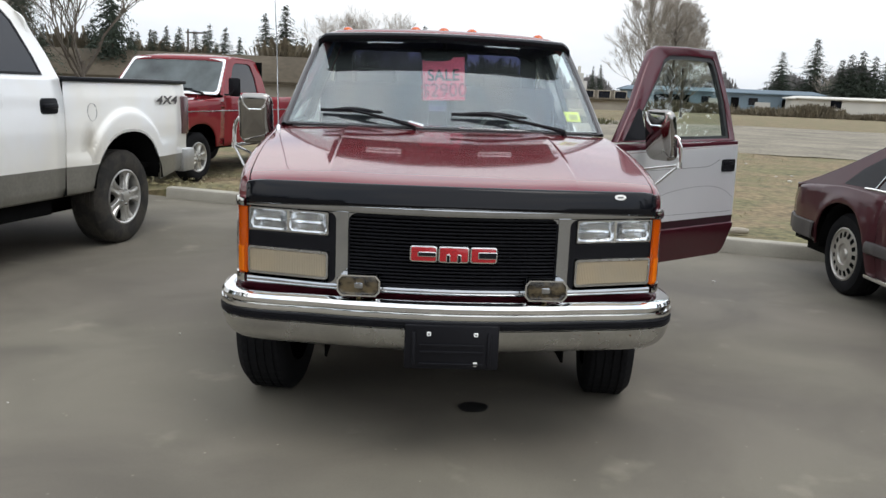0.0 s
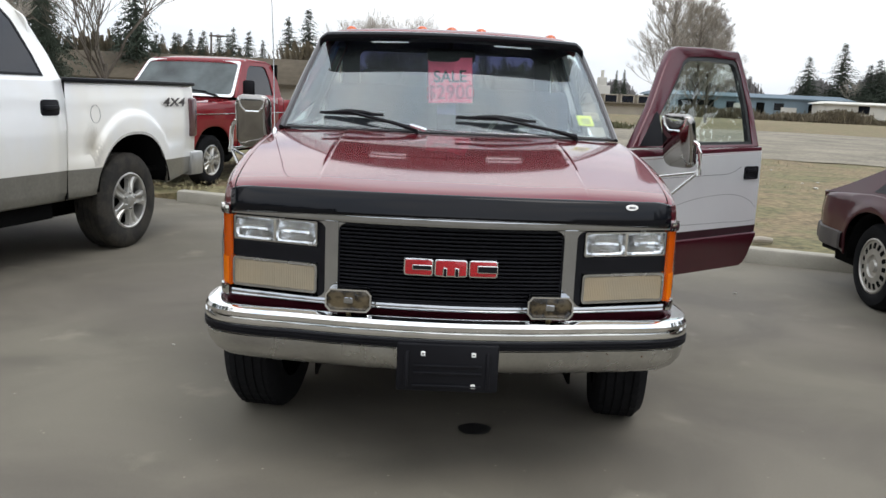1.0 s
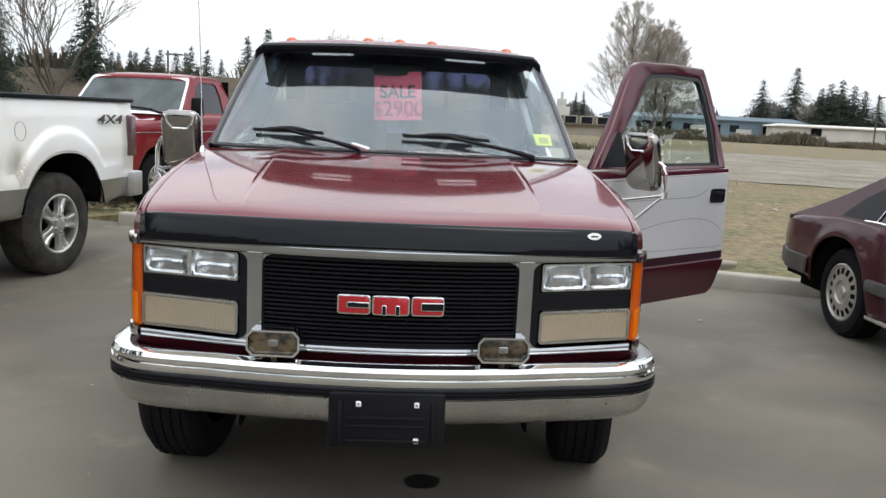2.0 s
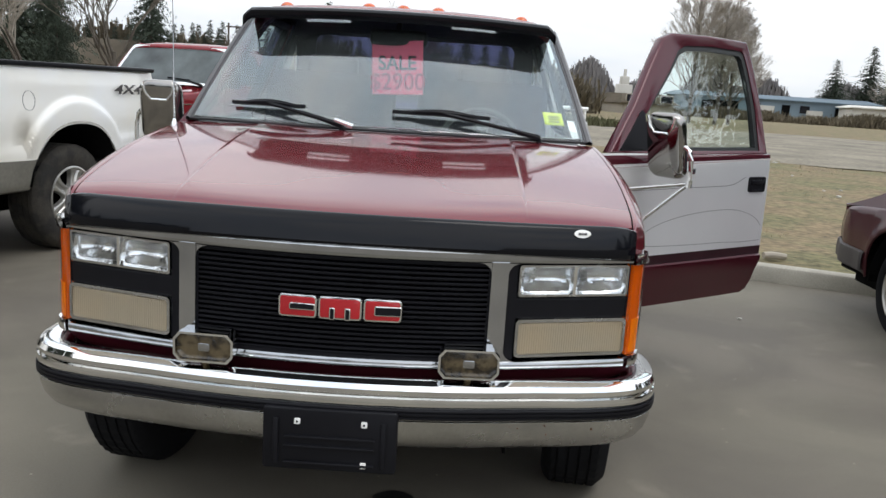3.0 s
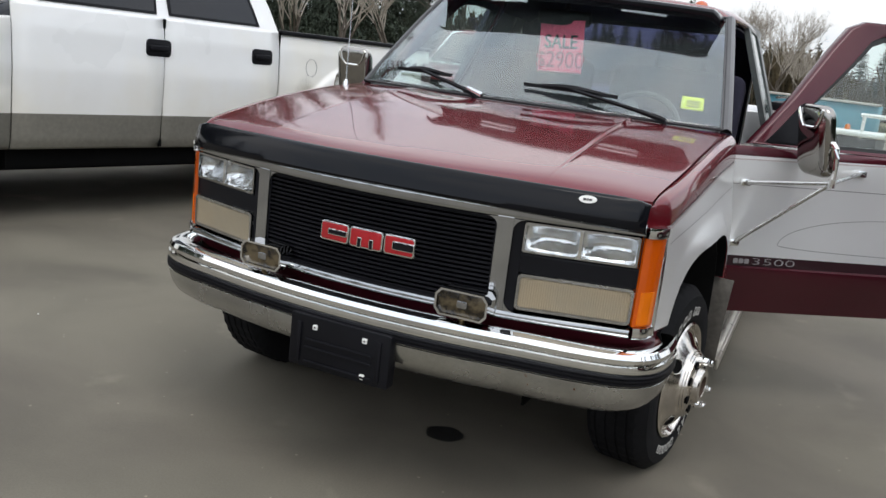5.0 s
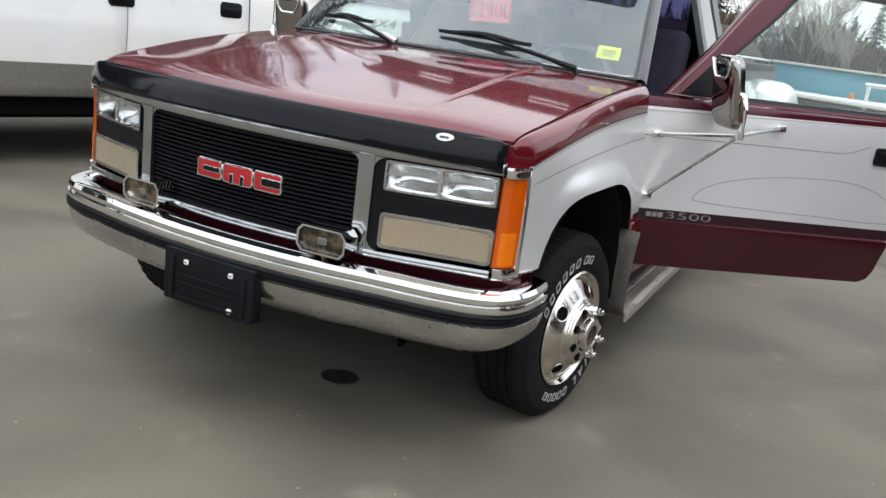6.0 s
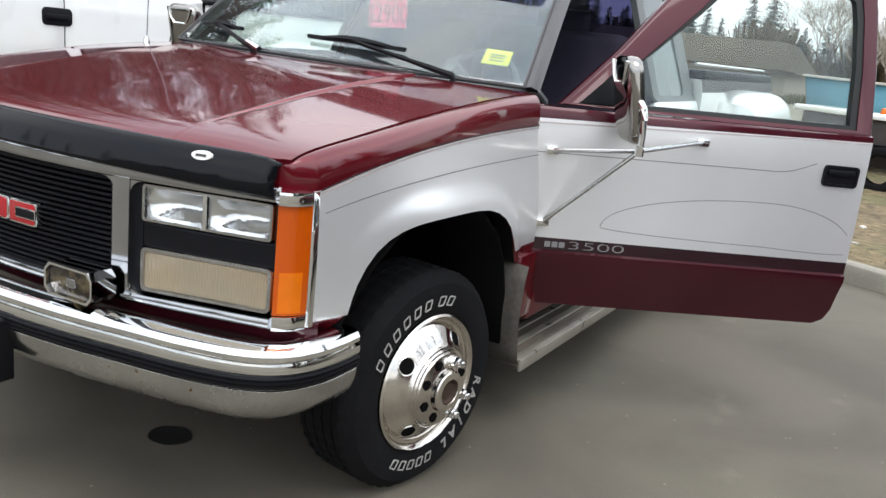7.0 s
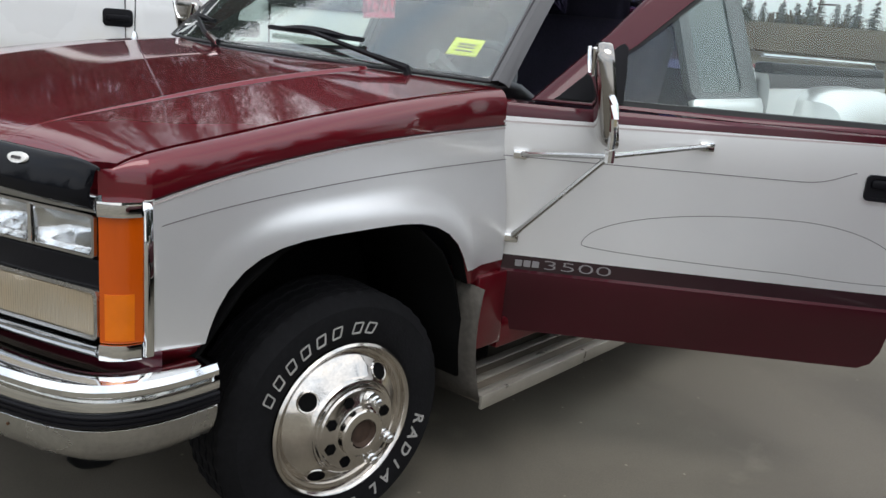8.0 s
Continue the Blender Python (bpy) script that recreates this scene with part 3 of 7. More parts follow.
# head lamps, each side
for sg in (1, -1):
    def place(a, b, d, sg=sg):
        x = sg * a
        return (x, nose(x) - d, b)

    bm = bmesh.new()
    a, b = sorted((sg * 0.452, sg * 0.822))
    nose_bar(bm, a, b, 0.665, 0.948, 0.066, 0.08, 10)
    nose_bar(bm, a, b, 0.786, 0.848, 0.006, 0.07, 10)
    a, b = sorted((sg * 0.452, sg * 0.480))
    nose_bar(bm, a, b, 0.668, 0.946, 0.004, 0.04, 3)
    a, b = sorted((sg * 0.806, sg * 0.816))
    nose_bar(bm, a, b, 0.668, 0.946, 0.004, 0.04, 3)
    part("lamp_panel", bm, BLACK, truck, "black lamp panel")
    # paired head lamps
    bm = bmesh.new()
    o, i = rounded(0.483, 0.803, 0.852, 0.942, 0.008, 3), rounded(0.489, 0.797, 0.858, 0.936, 0.006, 3)
    ring_plate(bm, o, i, place, -0.02, 0.004)
    hl = part("headlight", bm, WORN_CHROME, truck, "pair of clear rectangular sealed beam headlights")
    for x0, x1 in ((0.489, 0.641), (0.645, 0.797)):
        bm = bmesh.new()
        rows = []
        for j in range(13):
            u = j / 12
            row = []
            for k in range(9):
                v = k / 8
                dish = 0.046 * (1 - (2 * u - 1) ** 4) * (1 - (2 * v - 1) ** 2)
                row.append(place(lerp(x0, x1, u), lerp(0.858, 0.936, v), -0.004 - dish - 0.006))
            rows.append(row)
        grid(bm, rows)
        part("reflector", bm, REFLECTOR, hl, solid=0.002)
        bm = bmesh.new()
        plate(bm, rounded(x0, x1, 0.858, 0.936, 0.005, 3), place, -0.006, 0.001, 0.002)
        ob = part("lens", bm, LENS_GLASS, hl)
        ob.visible_shadow = False
    bm = bmesh.new()
    plate(bm, rounded(0.6385, 0.6475, 0.856, 0.938, 0.001, 1), place, -0.03, 0.003)
    part("divider", bm, CHROME, hl)
    # lower frosted lamp
    bm = bmesh.new()
    o, i = rounded(0.483, 0.809, 0.677, 0.787, 0.014, 4), rounded(0.491, 0.801, 0.686, 0.778, 0.010, 4)
    ring_plate(bm, o, i, place, -0.02, 0.005)
    pl = part("parking_lamp", bm, WORN_CHROME, truck, "yellowed frosted rectangular parking lamp")
    bm = bmesh.new()
    for z0_, z1_, d_ in ((0.685, 0.690, 0.001), (0.774, 0.779, 0.001)):
        plate(bm, rounded(0.490, 0.802, z0_, z1_, 0.001, 1), place, -0.012, d_)
    NF = 46
    ripple = [(lerp(0.490, 0.802, k / (2 * NF)), 0.0010 if k % 2 else 0.0) for k in range(2 * NF + 1)]
    grid(bm, [[place(a, z_, d_ + e_) for a, d_ in ripple] for z_, e_ in ((0.687, -0.008), (0.689, 0.0), (0.775, 0.0), (0.777, -0.008))])
    part("lens", bm, FROST, pl, angle=20)
    # wrap-round amber marker
    def wrap(k):
        return (sg * table([0, 0.3, 0.65, 1], [0.816, 0.835, 0.851, 0.8605], k), table([0, 0.3, 0.65, 1], [0.154, 0.168, 0.190, 0.224], k))

    def amber(z0, z1, m, nm, k0, k1, proud, par, lab):
        bm = bmesh.new()
        outer_, inner_ = [[[(wrap(k)[0] - sg * off, wrap(k)[1] + off, z) for k in np.linspace(k0, k1, 8)] for z in (z0, z0 + 0.004, (z0 + z1) / 2, z1 - 0.004, z1)] for off in (-proud, 0.015)]
        grid(bm, outer_)
        grid(bm, inner_)
        for a_, b_ in ((outer_[0], inner_[0]), (outer_[-1], inner_[-1]), ([r_[0] for r_ in outer_], [r_[0] for r_ in inner_]), ([r_[-1] for r_ in outer_], [r_[-1] for r_ in inner_])):
            grid(bm, [a_, b_])
        return part(nm, bm, m, par, lab)

    ml = amber(0.676, 0.942, AMBER, "marker_lamp", 0, 1, 0.0, truck, "wrap-round amber side marker lens")
    amber(0.682, 0.782, AMBER_BRIGHT, "reflector_patch", 0.14, 0.84, 0.0015, ml, "brighter amber reflector")
    bm = bmesh.new()
    for z0, z1 in ((0.944, 0.975), (0.640, 0.674)):
        prof = [(0.02, z0), (-0.006, z0), (-0.008, (z0 + z1) / 2), (-0.006, z1), (0.02, z1)]
        rows = [[(wrap(k)[0] - sg * o, wrap(k)[1] + o, z) for o, z in prof] for k in np.linspace(0, 1, 10)]
        grid(bm, rows)
    rows = []
    for z in (0.641, 0.645, 0.66, 0.80, 0.955, 0.966, 0.973, 0.976):
        e = 0.012 * smooth01((z - 0.958) / 0.02)
        o_ = side_x(0.2455, z) + 0.0015
        rows.append([(sg * p, q + 0.4 * e, z) for p, q in ((0.845, 0.226), (0.8595 - e, 0.2255), (o_ - 0.002 - e, 0.229), (o_ - e, 0.234), (o_ - e, 0.2445), (0.845, 0.245))])
    vs = grid(bm, rows, wrap=True)
    bm.faces.new(vs[0])
    bm.faces.new(list(reversed(vs[-1])))
    part("corner_trim", bm, CHROME, truck, "bright chrome corner trim")

# valance between grille and bumper
bm = bmesh.new()
rows = []
for y, z in ((0.030, 0.650), (0.031, 0.632), (0.030, 0.610), (0.045, 0.58)):
    rows.append([(x, nose(x) + y + (0.06 * max(0, abs(x) - 0.8) * 10 if abs(x) > 0.8 else 0), z) for x in np.linspace(-0.875, 0.875, 41)])
grid(bm, rows)
# darker door maroon stands in for the shade under the grille
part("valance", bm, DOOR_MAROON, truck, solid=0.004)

# hood deflector
bm = bmesh.new()
rows = []
for y, z in ((0.045, 0.952), (0.0, 0.952), (-0.020, 0.955), (-0.033, 0.964), (-0.037, 0.980), (-0.034, 1.0), (-0.027, 1.03), (-0.017, 1.055), (-0.010, 1.062), (0.0, 1.064), (0.004, 1.058)):
    row = []
    for x in np.linspace(-0.812, 0.812, 61):
        e = max(0, abs(x) - 0.70) / 0.112
        zz = z - 0.012 * (x / 0.8) ** 2 if z > 1 else z + 0.026 * (1 - (x / 0.8) ** 2) * (1.0 - z) / 0.048
        if z > 1:
            zz -= 0.012 * e ** 4
        row.append((x, nose(x) + lerp(y, 0.004, 0.38 * e * e), zz))
    rows.append(row)
grid(bm, rows)
defl = part("hood_deflector", bm, GLOSS_BLACK, truck, "black smoked plastic bug deflector", solid=0.004)
bm = bmesh.new()


def on_defl(a, b, d):
    x = 0.648 + a
    return (x, nose(x) - 0.0245 - d + b * 0.36, 1.036 + b)


plate(bm, [(0.024 * math.cos(t), 0.0105 * math.sin(t)) for t in np.linspace(0, 2 * math.pi, 24, endpoint=False)], on_defl, -0.004, 0.003, 0.001)
b1 = part("maker_badge", bm, WHITE_PAINT, defl, "small white oval badge")
bm = bmesh.new()
for a, w in ((-0.008, 0.004), (0.0, 0.003), (0.008, 0.004)):
    plate(bm, rounded(a - w, a + w, -0.003, 0.003, 0.001, 1), on_defl, 0.002, 0.0042)
part("mark", bm, TRIM_GREY, b1)


# bumper
def bumper_plan(x):
    ax = abs(x)
    return -0.098 + 0.135 * (ax / 0.8) ** 2


plan = []
for k in range(14):
    x = 0.66 * k / 13
    plan.append((x, bumper_plan(x)))
p0, p1, p2_, p3_ = Vector((0.66, bumper_plan(0.66))), Vector((0.855, 0.062)), Vector((0.940, 0.105)), Vector((0.921, 0.365))
for k in range(1, 15):
    t = k / 14
    q = p0 * (1 - t) ** 3 + 3 * p1 * t * (1 - t) ** 2 + 3 * p2_ * t * t * (1 - t) + p3_ * t ** 3
    plan.append((q.x, q.y))
full = [(-x, y) for x, y in reversed(plan[1:])] + plan


def bumper_section(prof, name, material, label, cap=True, trim=0):
    bm = bmesh.new()
    n = len(full)
    cols = []
    for i in range(trim, n - trim):
        p, q = Vector(full[max(i - 1, 0)]), Vector(full[min(i + 1, n - 1)])
        d = (q - p).normalized()
        nrm = Vector((d.y, -d.x))
        fall = 0.014 * smooth01((abs(full[i][0]) - 0.5) / 0.45)
        cols.append([(full[i][0] + nrm.x * o, full[i][1] + nrm.y * o, z - fall) for o, z in prof])
    vs = grid(bm, cols)
    if cap:
        bm.faces.new(vs[0])
        bm.faces.new(list(reversed(vs[-1])))
    return part(name, bm, material, truck, label, solid=0.004, angle=28)


bumper_section([(-0.09, 0.614), (-0.055, 0.630), (-0.02, 0.633), (0.0, 0.626), (0.008, 0.613), (0.008, 0.602), (-0.006, 0.5985), (-0.006, 0.5945), (0.010, 0.591), (0.012, 0.580), (0.010, 0.571), (0.003, 0.567), (0.003, 0.532)], "bumper", CHROME, "wrap-round chrome front bumper")
bumper_section([(0.001, 0.566), (0.011, 0.5645), (0.0135, 0.560), (0.0135, 0.557), (0.010, 0.556), (0.010, 0.554), (0.0135, 0.553), (0.014, 0.549), (0.0135, 0.546), (0.010, 0.545), (0.010, 0.543), (0.0135, 0.542), (0.0135, 0.538), (0.011, 0.534), (0.001, 0.5325)], "rub_strip", BLACK, "ribbed black rubber strip")
bumper_section([(0.002, 0.532), (0.006, 0.527), (0.004, 0.505), (-0.006, 0.474), (-0.024, 0.449), (-0.050, 0.431), (-0.080, 0.424), (-0.12, 0.424)], "bumper_lower", WORN_CHROME, "dull lower bumper face with rust specks")
# rust specks
rr = random.Random(8)
RUST = mat("rust", (0.10, 0.045, 0.02), 0.9, vary=0.3, vscale=90)
for k in range(7):
    bm = bmesh.new()
    x = rr.gauss(0.56, 0.06)
    z = rr.uniform(0.484, 0.520)
    s = rr.uniform(0.0012, 0.0032)
    y = bumper_plan(x) - 0.0055 + max(0, 0.515 - z) * 0.25
    o = [(x + s * math.cos(t) * rr.uniform(0.6, 1.4), z + s * math.sin(t) * rr.uniform(0.6, 1.4)) for t in np.linspace(0, 6.28, 7, endpoint=False)]
    plate(bm, o, lambda a, b, d, y=y: (a, y - d, b), -0.003, 0.001)
    part("rust_speck", bm, RUST, truck, "brown rust speck")


# plate holder
def front(a, b, d):
    return (a, -0.112 - d, b)


bm = bmesh.new()
plate(bm, rounded(-0.177, 0.179, 0.385, 0.556, 0.008, 3), front, -0.03, 0.010, 0.004)
ph = part("plate_holder", bm, BLACK, truck, "empty black plastic licence plate holder")
for a0, a1, b0, b1 in ((-0.12, 0.12, 0.401, 0.409), (-0.12, 0.12, 0.448, 0.456), (-0.12, 0.12, 0.474, 0.482), (-0.15, -0.135, 0.40, 0.53), (0.135, 0.15, 0.40, 0.53)):
    bm = bmesh.new()
    plate(bm, rounded(a0, a1, b0, b1, 0.003, 2), front, 0.008, 0.016, 0.002)
    part("rib", bm, BLACK, ph)
for a, b in ((-0.086, 0.522), (0.091, 0.522), (0.092, 0.407)):
    bm = bmesh.new()
    plate(bm, rounded(a - 0.008, a + 0.008, b - 0.008, b + 0.008, 0.003, 2), front, 0.008, 0.015, 0.001)
    nut = part("nut", bm, WHITE_PAINT, ph, "white plastic nut")
    bm = bmesh.new()
    plate(bm, [(a + 0.003 * math.cos(t), b + 0.003 * math.sin(t)) for t in np.linspace(0, 6.28, 8, endpoint=False)], front, 0.014, 0.0158)
    part("screw", bm, BLACK, nut)

# driving lamps on the bumper
for sg in (1, -1):
    cx, cz = sg * 0.357, 0.683

    def lampplace(a, b, d, cx=cx, cz=cz, sg=sg):
        return (cx + a, -0.036 - d + 0.12 * sg * a * 0.5, cz + b)

    out = [(0.082, 0.022), (0.066, 0.041), (-0.066, 0.041), (-0.082, 0.022), (-0.082, -0.022), (-0.066, -0.041), (0.066, -0.041), (0.082, -0.022)]
    inn = [(a * 0.925, b * 0.865) for a, b in out]
    bm = bmesh.new()
    ring_plate(bm, out, inn, lampplace, -0.01, 0.022)
    plate(bm, [(a * 0.96, b * 0.96) for a, b in out], lampplace, -0.05, -0.005)
    fl = part("driving_lamp", bm, CHROME, truck, "chrome-rimmed driving lamp with smoky lens on the bumper")
    bm = bmesh.new()
    plate(bm, [(a * 0.93, b * 0.87) for a, b in out], lampplace, -0.004, 0.011, 0.004)
    part("lens", bm, FOG_LENS, fl)
    bm = bmesh.new()
    plate(bm, rounded(-0.016, 0.016, -0.012, 0.010, 0.005, 3), lampplace, 0.009, 0.0135, 0.001)
    part("bulb_cover", bm, AGED_CHROME, fl)
    bm = bmesh.new()
    lathe(bm, [(0.0, 0.635), (0.016, 0.635), (0.016, 0.648), (0.009, 0.652), (0.009, 0.672), (0.0, 0.672)], 12, "z", centre=(cx, -0.032, -0.020))
    part("bracket", bm, mat("rusty bracket", (0.22, 0.16, 0.08), 0.6, 0.5, vary=0.3, vscale=40), fl, "small rusty bracket")

# ---------------------------------------------------------------- cab
def ws(u, v):
    """The windscreen: u across from -1 to 1, v from the cowl up."""
    x = lerp(0.838, 0.708, v) * u
    y = lerp(1.10 + 0.255 * u * u, 1.80 + 0.10 * u * u, v)
    z = lerp(1.222 - 0.010 * u * u, 1.712 - 0.02 * u * u, v) + 0.012 * math.sin(math.pi * v)
    return (x, y, z)


US = [-1 + 2 * k / 30 for k in range(31)]
bm = bmesh.new()
grid(bm, [[ws(u, v) for u in np.linspace(-0.998, 0.998, 121)] for v in np.linspace(0.003, 0.985, 31)])
wsg = part("windscreen", bm, SCREEN, truck, "wide curved windscreen", solid=0.005)
wsg.visible_shadow = False
# rubber seal and shade band round the glass
bm = bmesh.new()


def ws_border(w, off):
    ring_o, ring_i = [], []
    for side in range(4):
        for k in range(30):
            t = k / 30
            u, v = [(-1 + 2 * t, 0), (1, t), (1 - 2 * t, 1), (-1, 1 - t)][side]
            ring_o.append((u, v))
            ring_i.append((u * (1 - 0.35 * w / 0.83), lerp(w / 0.78, 1 - w / 0.78, v)))
    def q(p):
        a = Vector(ws(*p))
        return a + Vector((0, -0.8, 0.6)) * off
    return [[q(p) for p in ring_o], [q(p) for p in ring_i]]


r = ws_border(0.010, 0.006)
grid(bm, r, wrap=True)
part("windscreen_seal", bm, mat("weathered grey rubber", (0.030, 0.029, 0.031), 0.6, vary=0.2, vscale=9), truck, "weathered dark grey windscreen seal", solid=0.006)

# cowl louvre
bm = bmesh.new()
rows = []
for k in range(9):
    t = k / 8
    rows.append([(0.835 * u, lerp(hood_rear(0.835 * u), ws(u, 0)[1] + 0.01, t), lerp(hood_z(0.835 * u, hood_rear(0.835 * u)) - 0.006, ws(u, 0)[2] - 0.004, t) - (0.014 if k % 2 else 0.006)) for u in US])
grid(bm, rows)
part("cowl", bm, BLACK, truck, "black louvred cowl below the windscreen")

# roof
def roof_pt(u, y):
    t = (y - 1.82) / 1.6
    half = table([1.80, 1.95, 2.3, 2.9, 3.24], [0.705, 0.725, 0.745, 0.745, 0.72], y)
    zc = table([1.80, 1.86, 2.1, 2.6, 3.1, 3.24], [1.724, 1.756, 1.771, 1.777, 1.760, 1.738], y)
    return (half * u, y + 0.10 * u * u * (1 - min(1, max(0, t * 3))), zc - 0.030 * abs(u) ** 3 - 0.035 * smooth01((abs(u) - 0.9) / 0.1))


bm = bmesh.new()
grid(bm, [[roof_pt(u, y) for u in US] for y in (1.80, 1.83, 1.86, 1.92, 2.0, 2.1, 2.3, 2.6, 2.9, 3.1, 3.2, 3.24)])
part("roof", bm, MAROON, truck, "maroon cab roof", solid=0.03)


# pillars: front pillars follow the glass edge, dark grey
def cab_side_x(z):
    return table([0.45, 0.61, 0.7, 1.1, 1.155, 1.19, 1.45, 1.70], [0.915, 0.962, 0.966, 0.965, 0.960, 0.925, 0.845, 0.738], z)


for sg in (1, -1):
    bm = bmesh.new()
    rows = []
    for v in np.linspace(0, 1, 10):
        p = ws(1, v)
        w = lerp(0.055, 0.05, v)
        ox = lerp(0.030, 0.028, v)
        rows.append([(sg * (p[0] - 0.012), p[1] - 0.004, p[2] + 0.004), (sg * (p[0] + ox * 0.45), p[1] + 0.01, p[2] + 0.010), (sg * (p[0] + ox * 0.9), p[1] + 0.030, p[2] + 0.002), (sg * (p[0] + ox), p[1] + 0.05, p[2] - 0.01), (sg * (p[0] + ox - 0.025), p[1] + 0.07, p[2] - 0.01), (sg * (p[0] - 0.02), p[1] + 0.06, p[2] - 0.01)])
    grid(bm, rows, wrap=True)
    part("pillar", bm, PILLAR_GREY, truck, "dark grey windscreen pillar")

# extended cab sides behind the doors (door opening from 1.39 to 2.55)
B0, B1 = 2.55, 3.27
for sg in (1, -1):
    bm = bmesh.new()
    zs_low = [0.46, 0.55, 0.62, 0.69, 0.80, 0.95, 1.08, 1.13, 1.17]
    rows = [[(sg * cab_side_x(z), y, z) for y in (B0, B0 + 0.3, B0 + 0.6, B1)] for z in zs_low]
    mats = [0, 0, 0] + [1] * 4 + [0]
    grid(bm, rows, [0, 0, 0, 1, 1, 1, 1, 1])
    part("cab_side", bm, [MAROON, SILVER], truck, "silver cab side behind the door", solid=0.03)
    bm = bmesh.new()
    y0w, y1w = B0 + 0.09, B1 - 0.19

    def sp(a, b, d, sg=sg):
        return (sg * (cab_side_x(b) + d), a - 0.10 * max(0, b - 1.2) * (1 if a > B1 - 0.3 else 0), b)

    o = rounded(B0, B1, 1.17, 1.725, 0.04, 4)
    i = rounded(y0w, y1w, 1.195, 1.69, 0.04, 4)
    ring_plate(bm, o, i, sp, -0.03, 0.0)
    part("upper_side", bm, SHADED_GREY, truck, "shaded grey window surround of the rear cab")
    bm = bmesh.new()
    plate(bm, rounded(y0w - 0.005, y1w + 0.005, 1.19, 1.695, 0.04, 4), sp, -0.014, -0.006)
    g = part("side_window", bm, mat("grey-green glass", (0.09, 0.118, 0.114), 0.10, 0, 0.15, vary=0.1, vscale=2, spec=0.3), truck, "grey-green rear quarter window")
# rear wall of the cab with window
bm = bmesh.new()


def rp(a, b, d):
    return (a, B1 - 0.10 * max(0, b - 1.2) - d, b)


ring_plate(bm, rounded(-0.75, 0.75, 0.46, 1.73, 0.03, 4), rounded(-0.63, 0.63, 1.25, 1.69, 0.05, 4), rp, 0.0, 0.03)
part("cab_rear", bm, SILVER, truck)
bm = bmesh.new()
ring_plate(bm, rounded(-0.74, 0.74, 0.50, 1.715, 0.03, 4), rounded(-0.62, 0.62, 1.26, 1.68, 0.05, 4), rp, 0.031, 0.045)
part("rear_trim", bm, INTERIOR, truck, "dark blue lining of the cab rear wall")
bm = bmesh.new()
grid(bm, [[(p[0] * 0.97, p[1], p[2] - 0.036) for p in (roof_pt(u, y) for u in US)] for y in (1.86, 2.0, 2.3, 2.7, 3.1, 3.2)])
part("headliner", bm, INTERIOR, truck, "dark blue cab headliner", solid=0.008)
bm = bmesh.new()
plate(bm, rounded(-0.635, 0.635, 1.245, 1.695, 0.05, 4), rp, 0.012, 0.018)
bw = part("rear_window", bm, REAR_GLASS, truck, "blue-tinted rear window")
bw.visible_shadow = False

# sills, floor, firewall
for sg in (1, -1):
    bm = bmesh.new()
    a, b = sorted((sg * 0.86, sg * 0.945))
    box(bm, a, b, 1.385, B0 + 0.02, 0.40, 0.50, 0.01)
    part("door_sill", bm, MAROON, truck, "painted door sill")
    bm = bmesh.new()
    a, b = sorted((sg * 0.80, sg * 0.885))
    box(bm, a, b, 1.375, 1.44, 0.42, 1.17, 0.01)
    part("hinge_pillar", bm, MAROON, truck, "painted hinge pillar of the door opening")
bm = bmesh.new()
box(bm, -0.86, 0.86, 1.38, 3.25, 0.48, 0.52)
box(bm, -0.80, 0.80, 1.30, 1.34, 0.45, 1.18)
part("cab_floor", bm, INTERIOR, truck)
bm = bmesh.new()
rows = []
for y, z in ((1.20, 1.205), (1.36, 1.215), (1.55, 1.205), (1.63, 1.17), (1.66, 1.08), (1.60, 0.95), (1.52, 0.85)):
    rows.append([(x, y + 0.14 * (x / 0.8) ** 2 * (1 if y < 1.4 else 0.1), z) for x in np.linspace(-0.80, 0.80, 17)])
grid(bm, rows)
part("dashboard", bm, DASH, truck, "grey dashboard", solid=0.02)
# seats
for x0, x1 in ((-0.78, -0.06), (0.06, 0.78)):
    bm = bmesh.new()
    box(bm, x0, x1, 1.95, 2.48, 0.72, 0.92, 0.06, seg=3)
    st = part("seat", bm, INTERIOR, truck, "dark blue cloth front seat")
    bm = bmesh.new()
    box(bm, x0, x1, -0.09, 0.09, 0, 0.62, 0.06, m=Matrix.Translation((0, 2.45, 0.84)) @ Matrix.Rotation(radians(-14), 4, "X"), seg=3)
    part("backrest", bm, INTERIOR, st)
    bm = bmesh.new()
    c = (x0 + x1) / 2
    box(bm, c - 0.14, c + 0.14, 2.56, 2.65, 1.38, 1.54, 0.03, seg=3)
    part("headrest", bm, INTERIOR, st)
bm = bmesh.new()
wc, wr = Vector((0.40, 1.80, 1.14)), 0.19
ax = Matrix.Rotation(radians(-28), 4, "X")
tube(bm, [wc + ax @ Vector((wr * math.cos(t), 0, wr * math.sin(t))) for t in np.linspace(0, 2 * math.pi, 33)], 0.014, 8, cap=False)
for t in (0.3, math.pi - 0.3, -math.pi / 2):
    tube(bm, [wc, wc + ax @ Vector((wr * math.cos(t), 0, wr * math.sin(t)))], 0.012, 6)
tube(bm, [wc, wc + ax @ Vector((0, -0.24, 0.0))], 0.03, 8)
part("steering_wheel", bm, DASH, truck, "dark steering wheel")

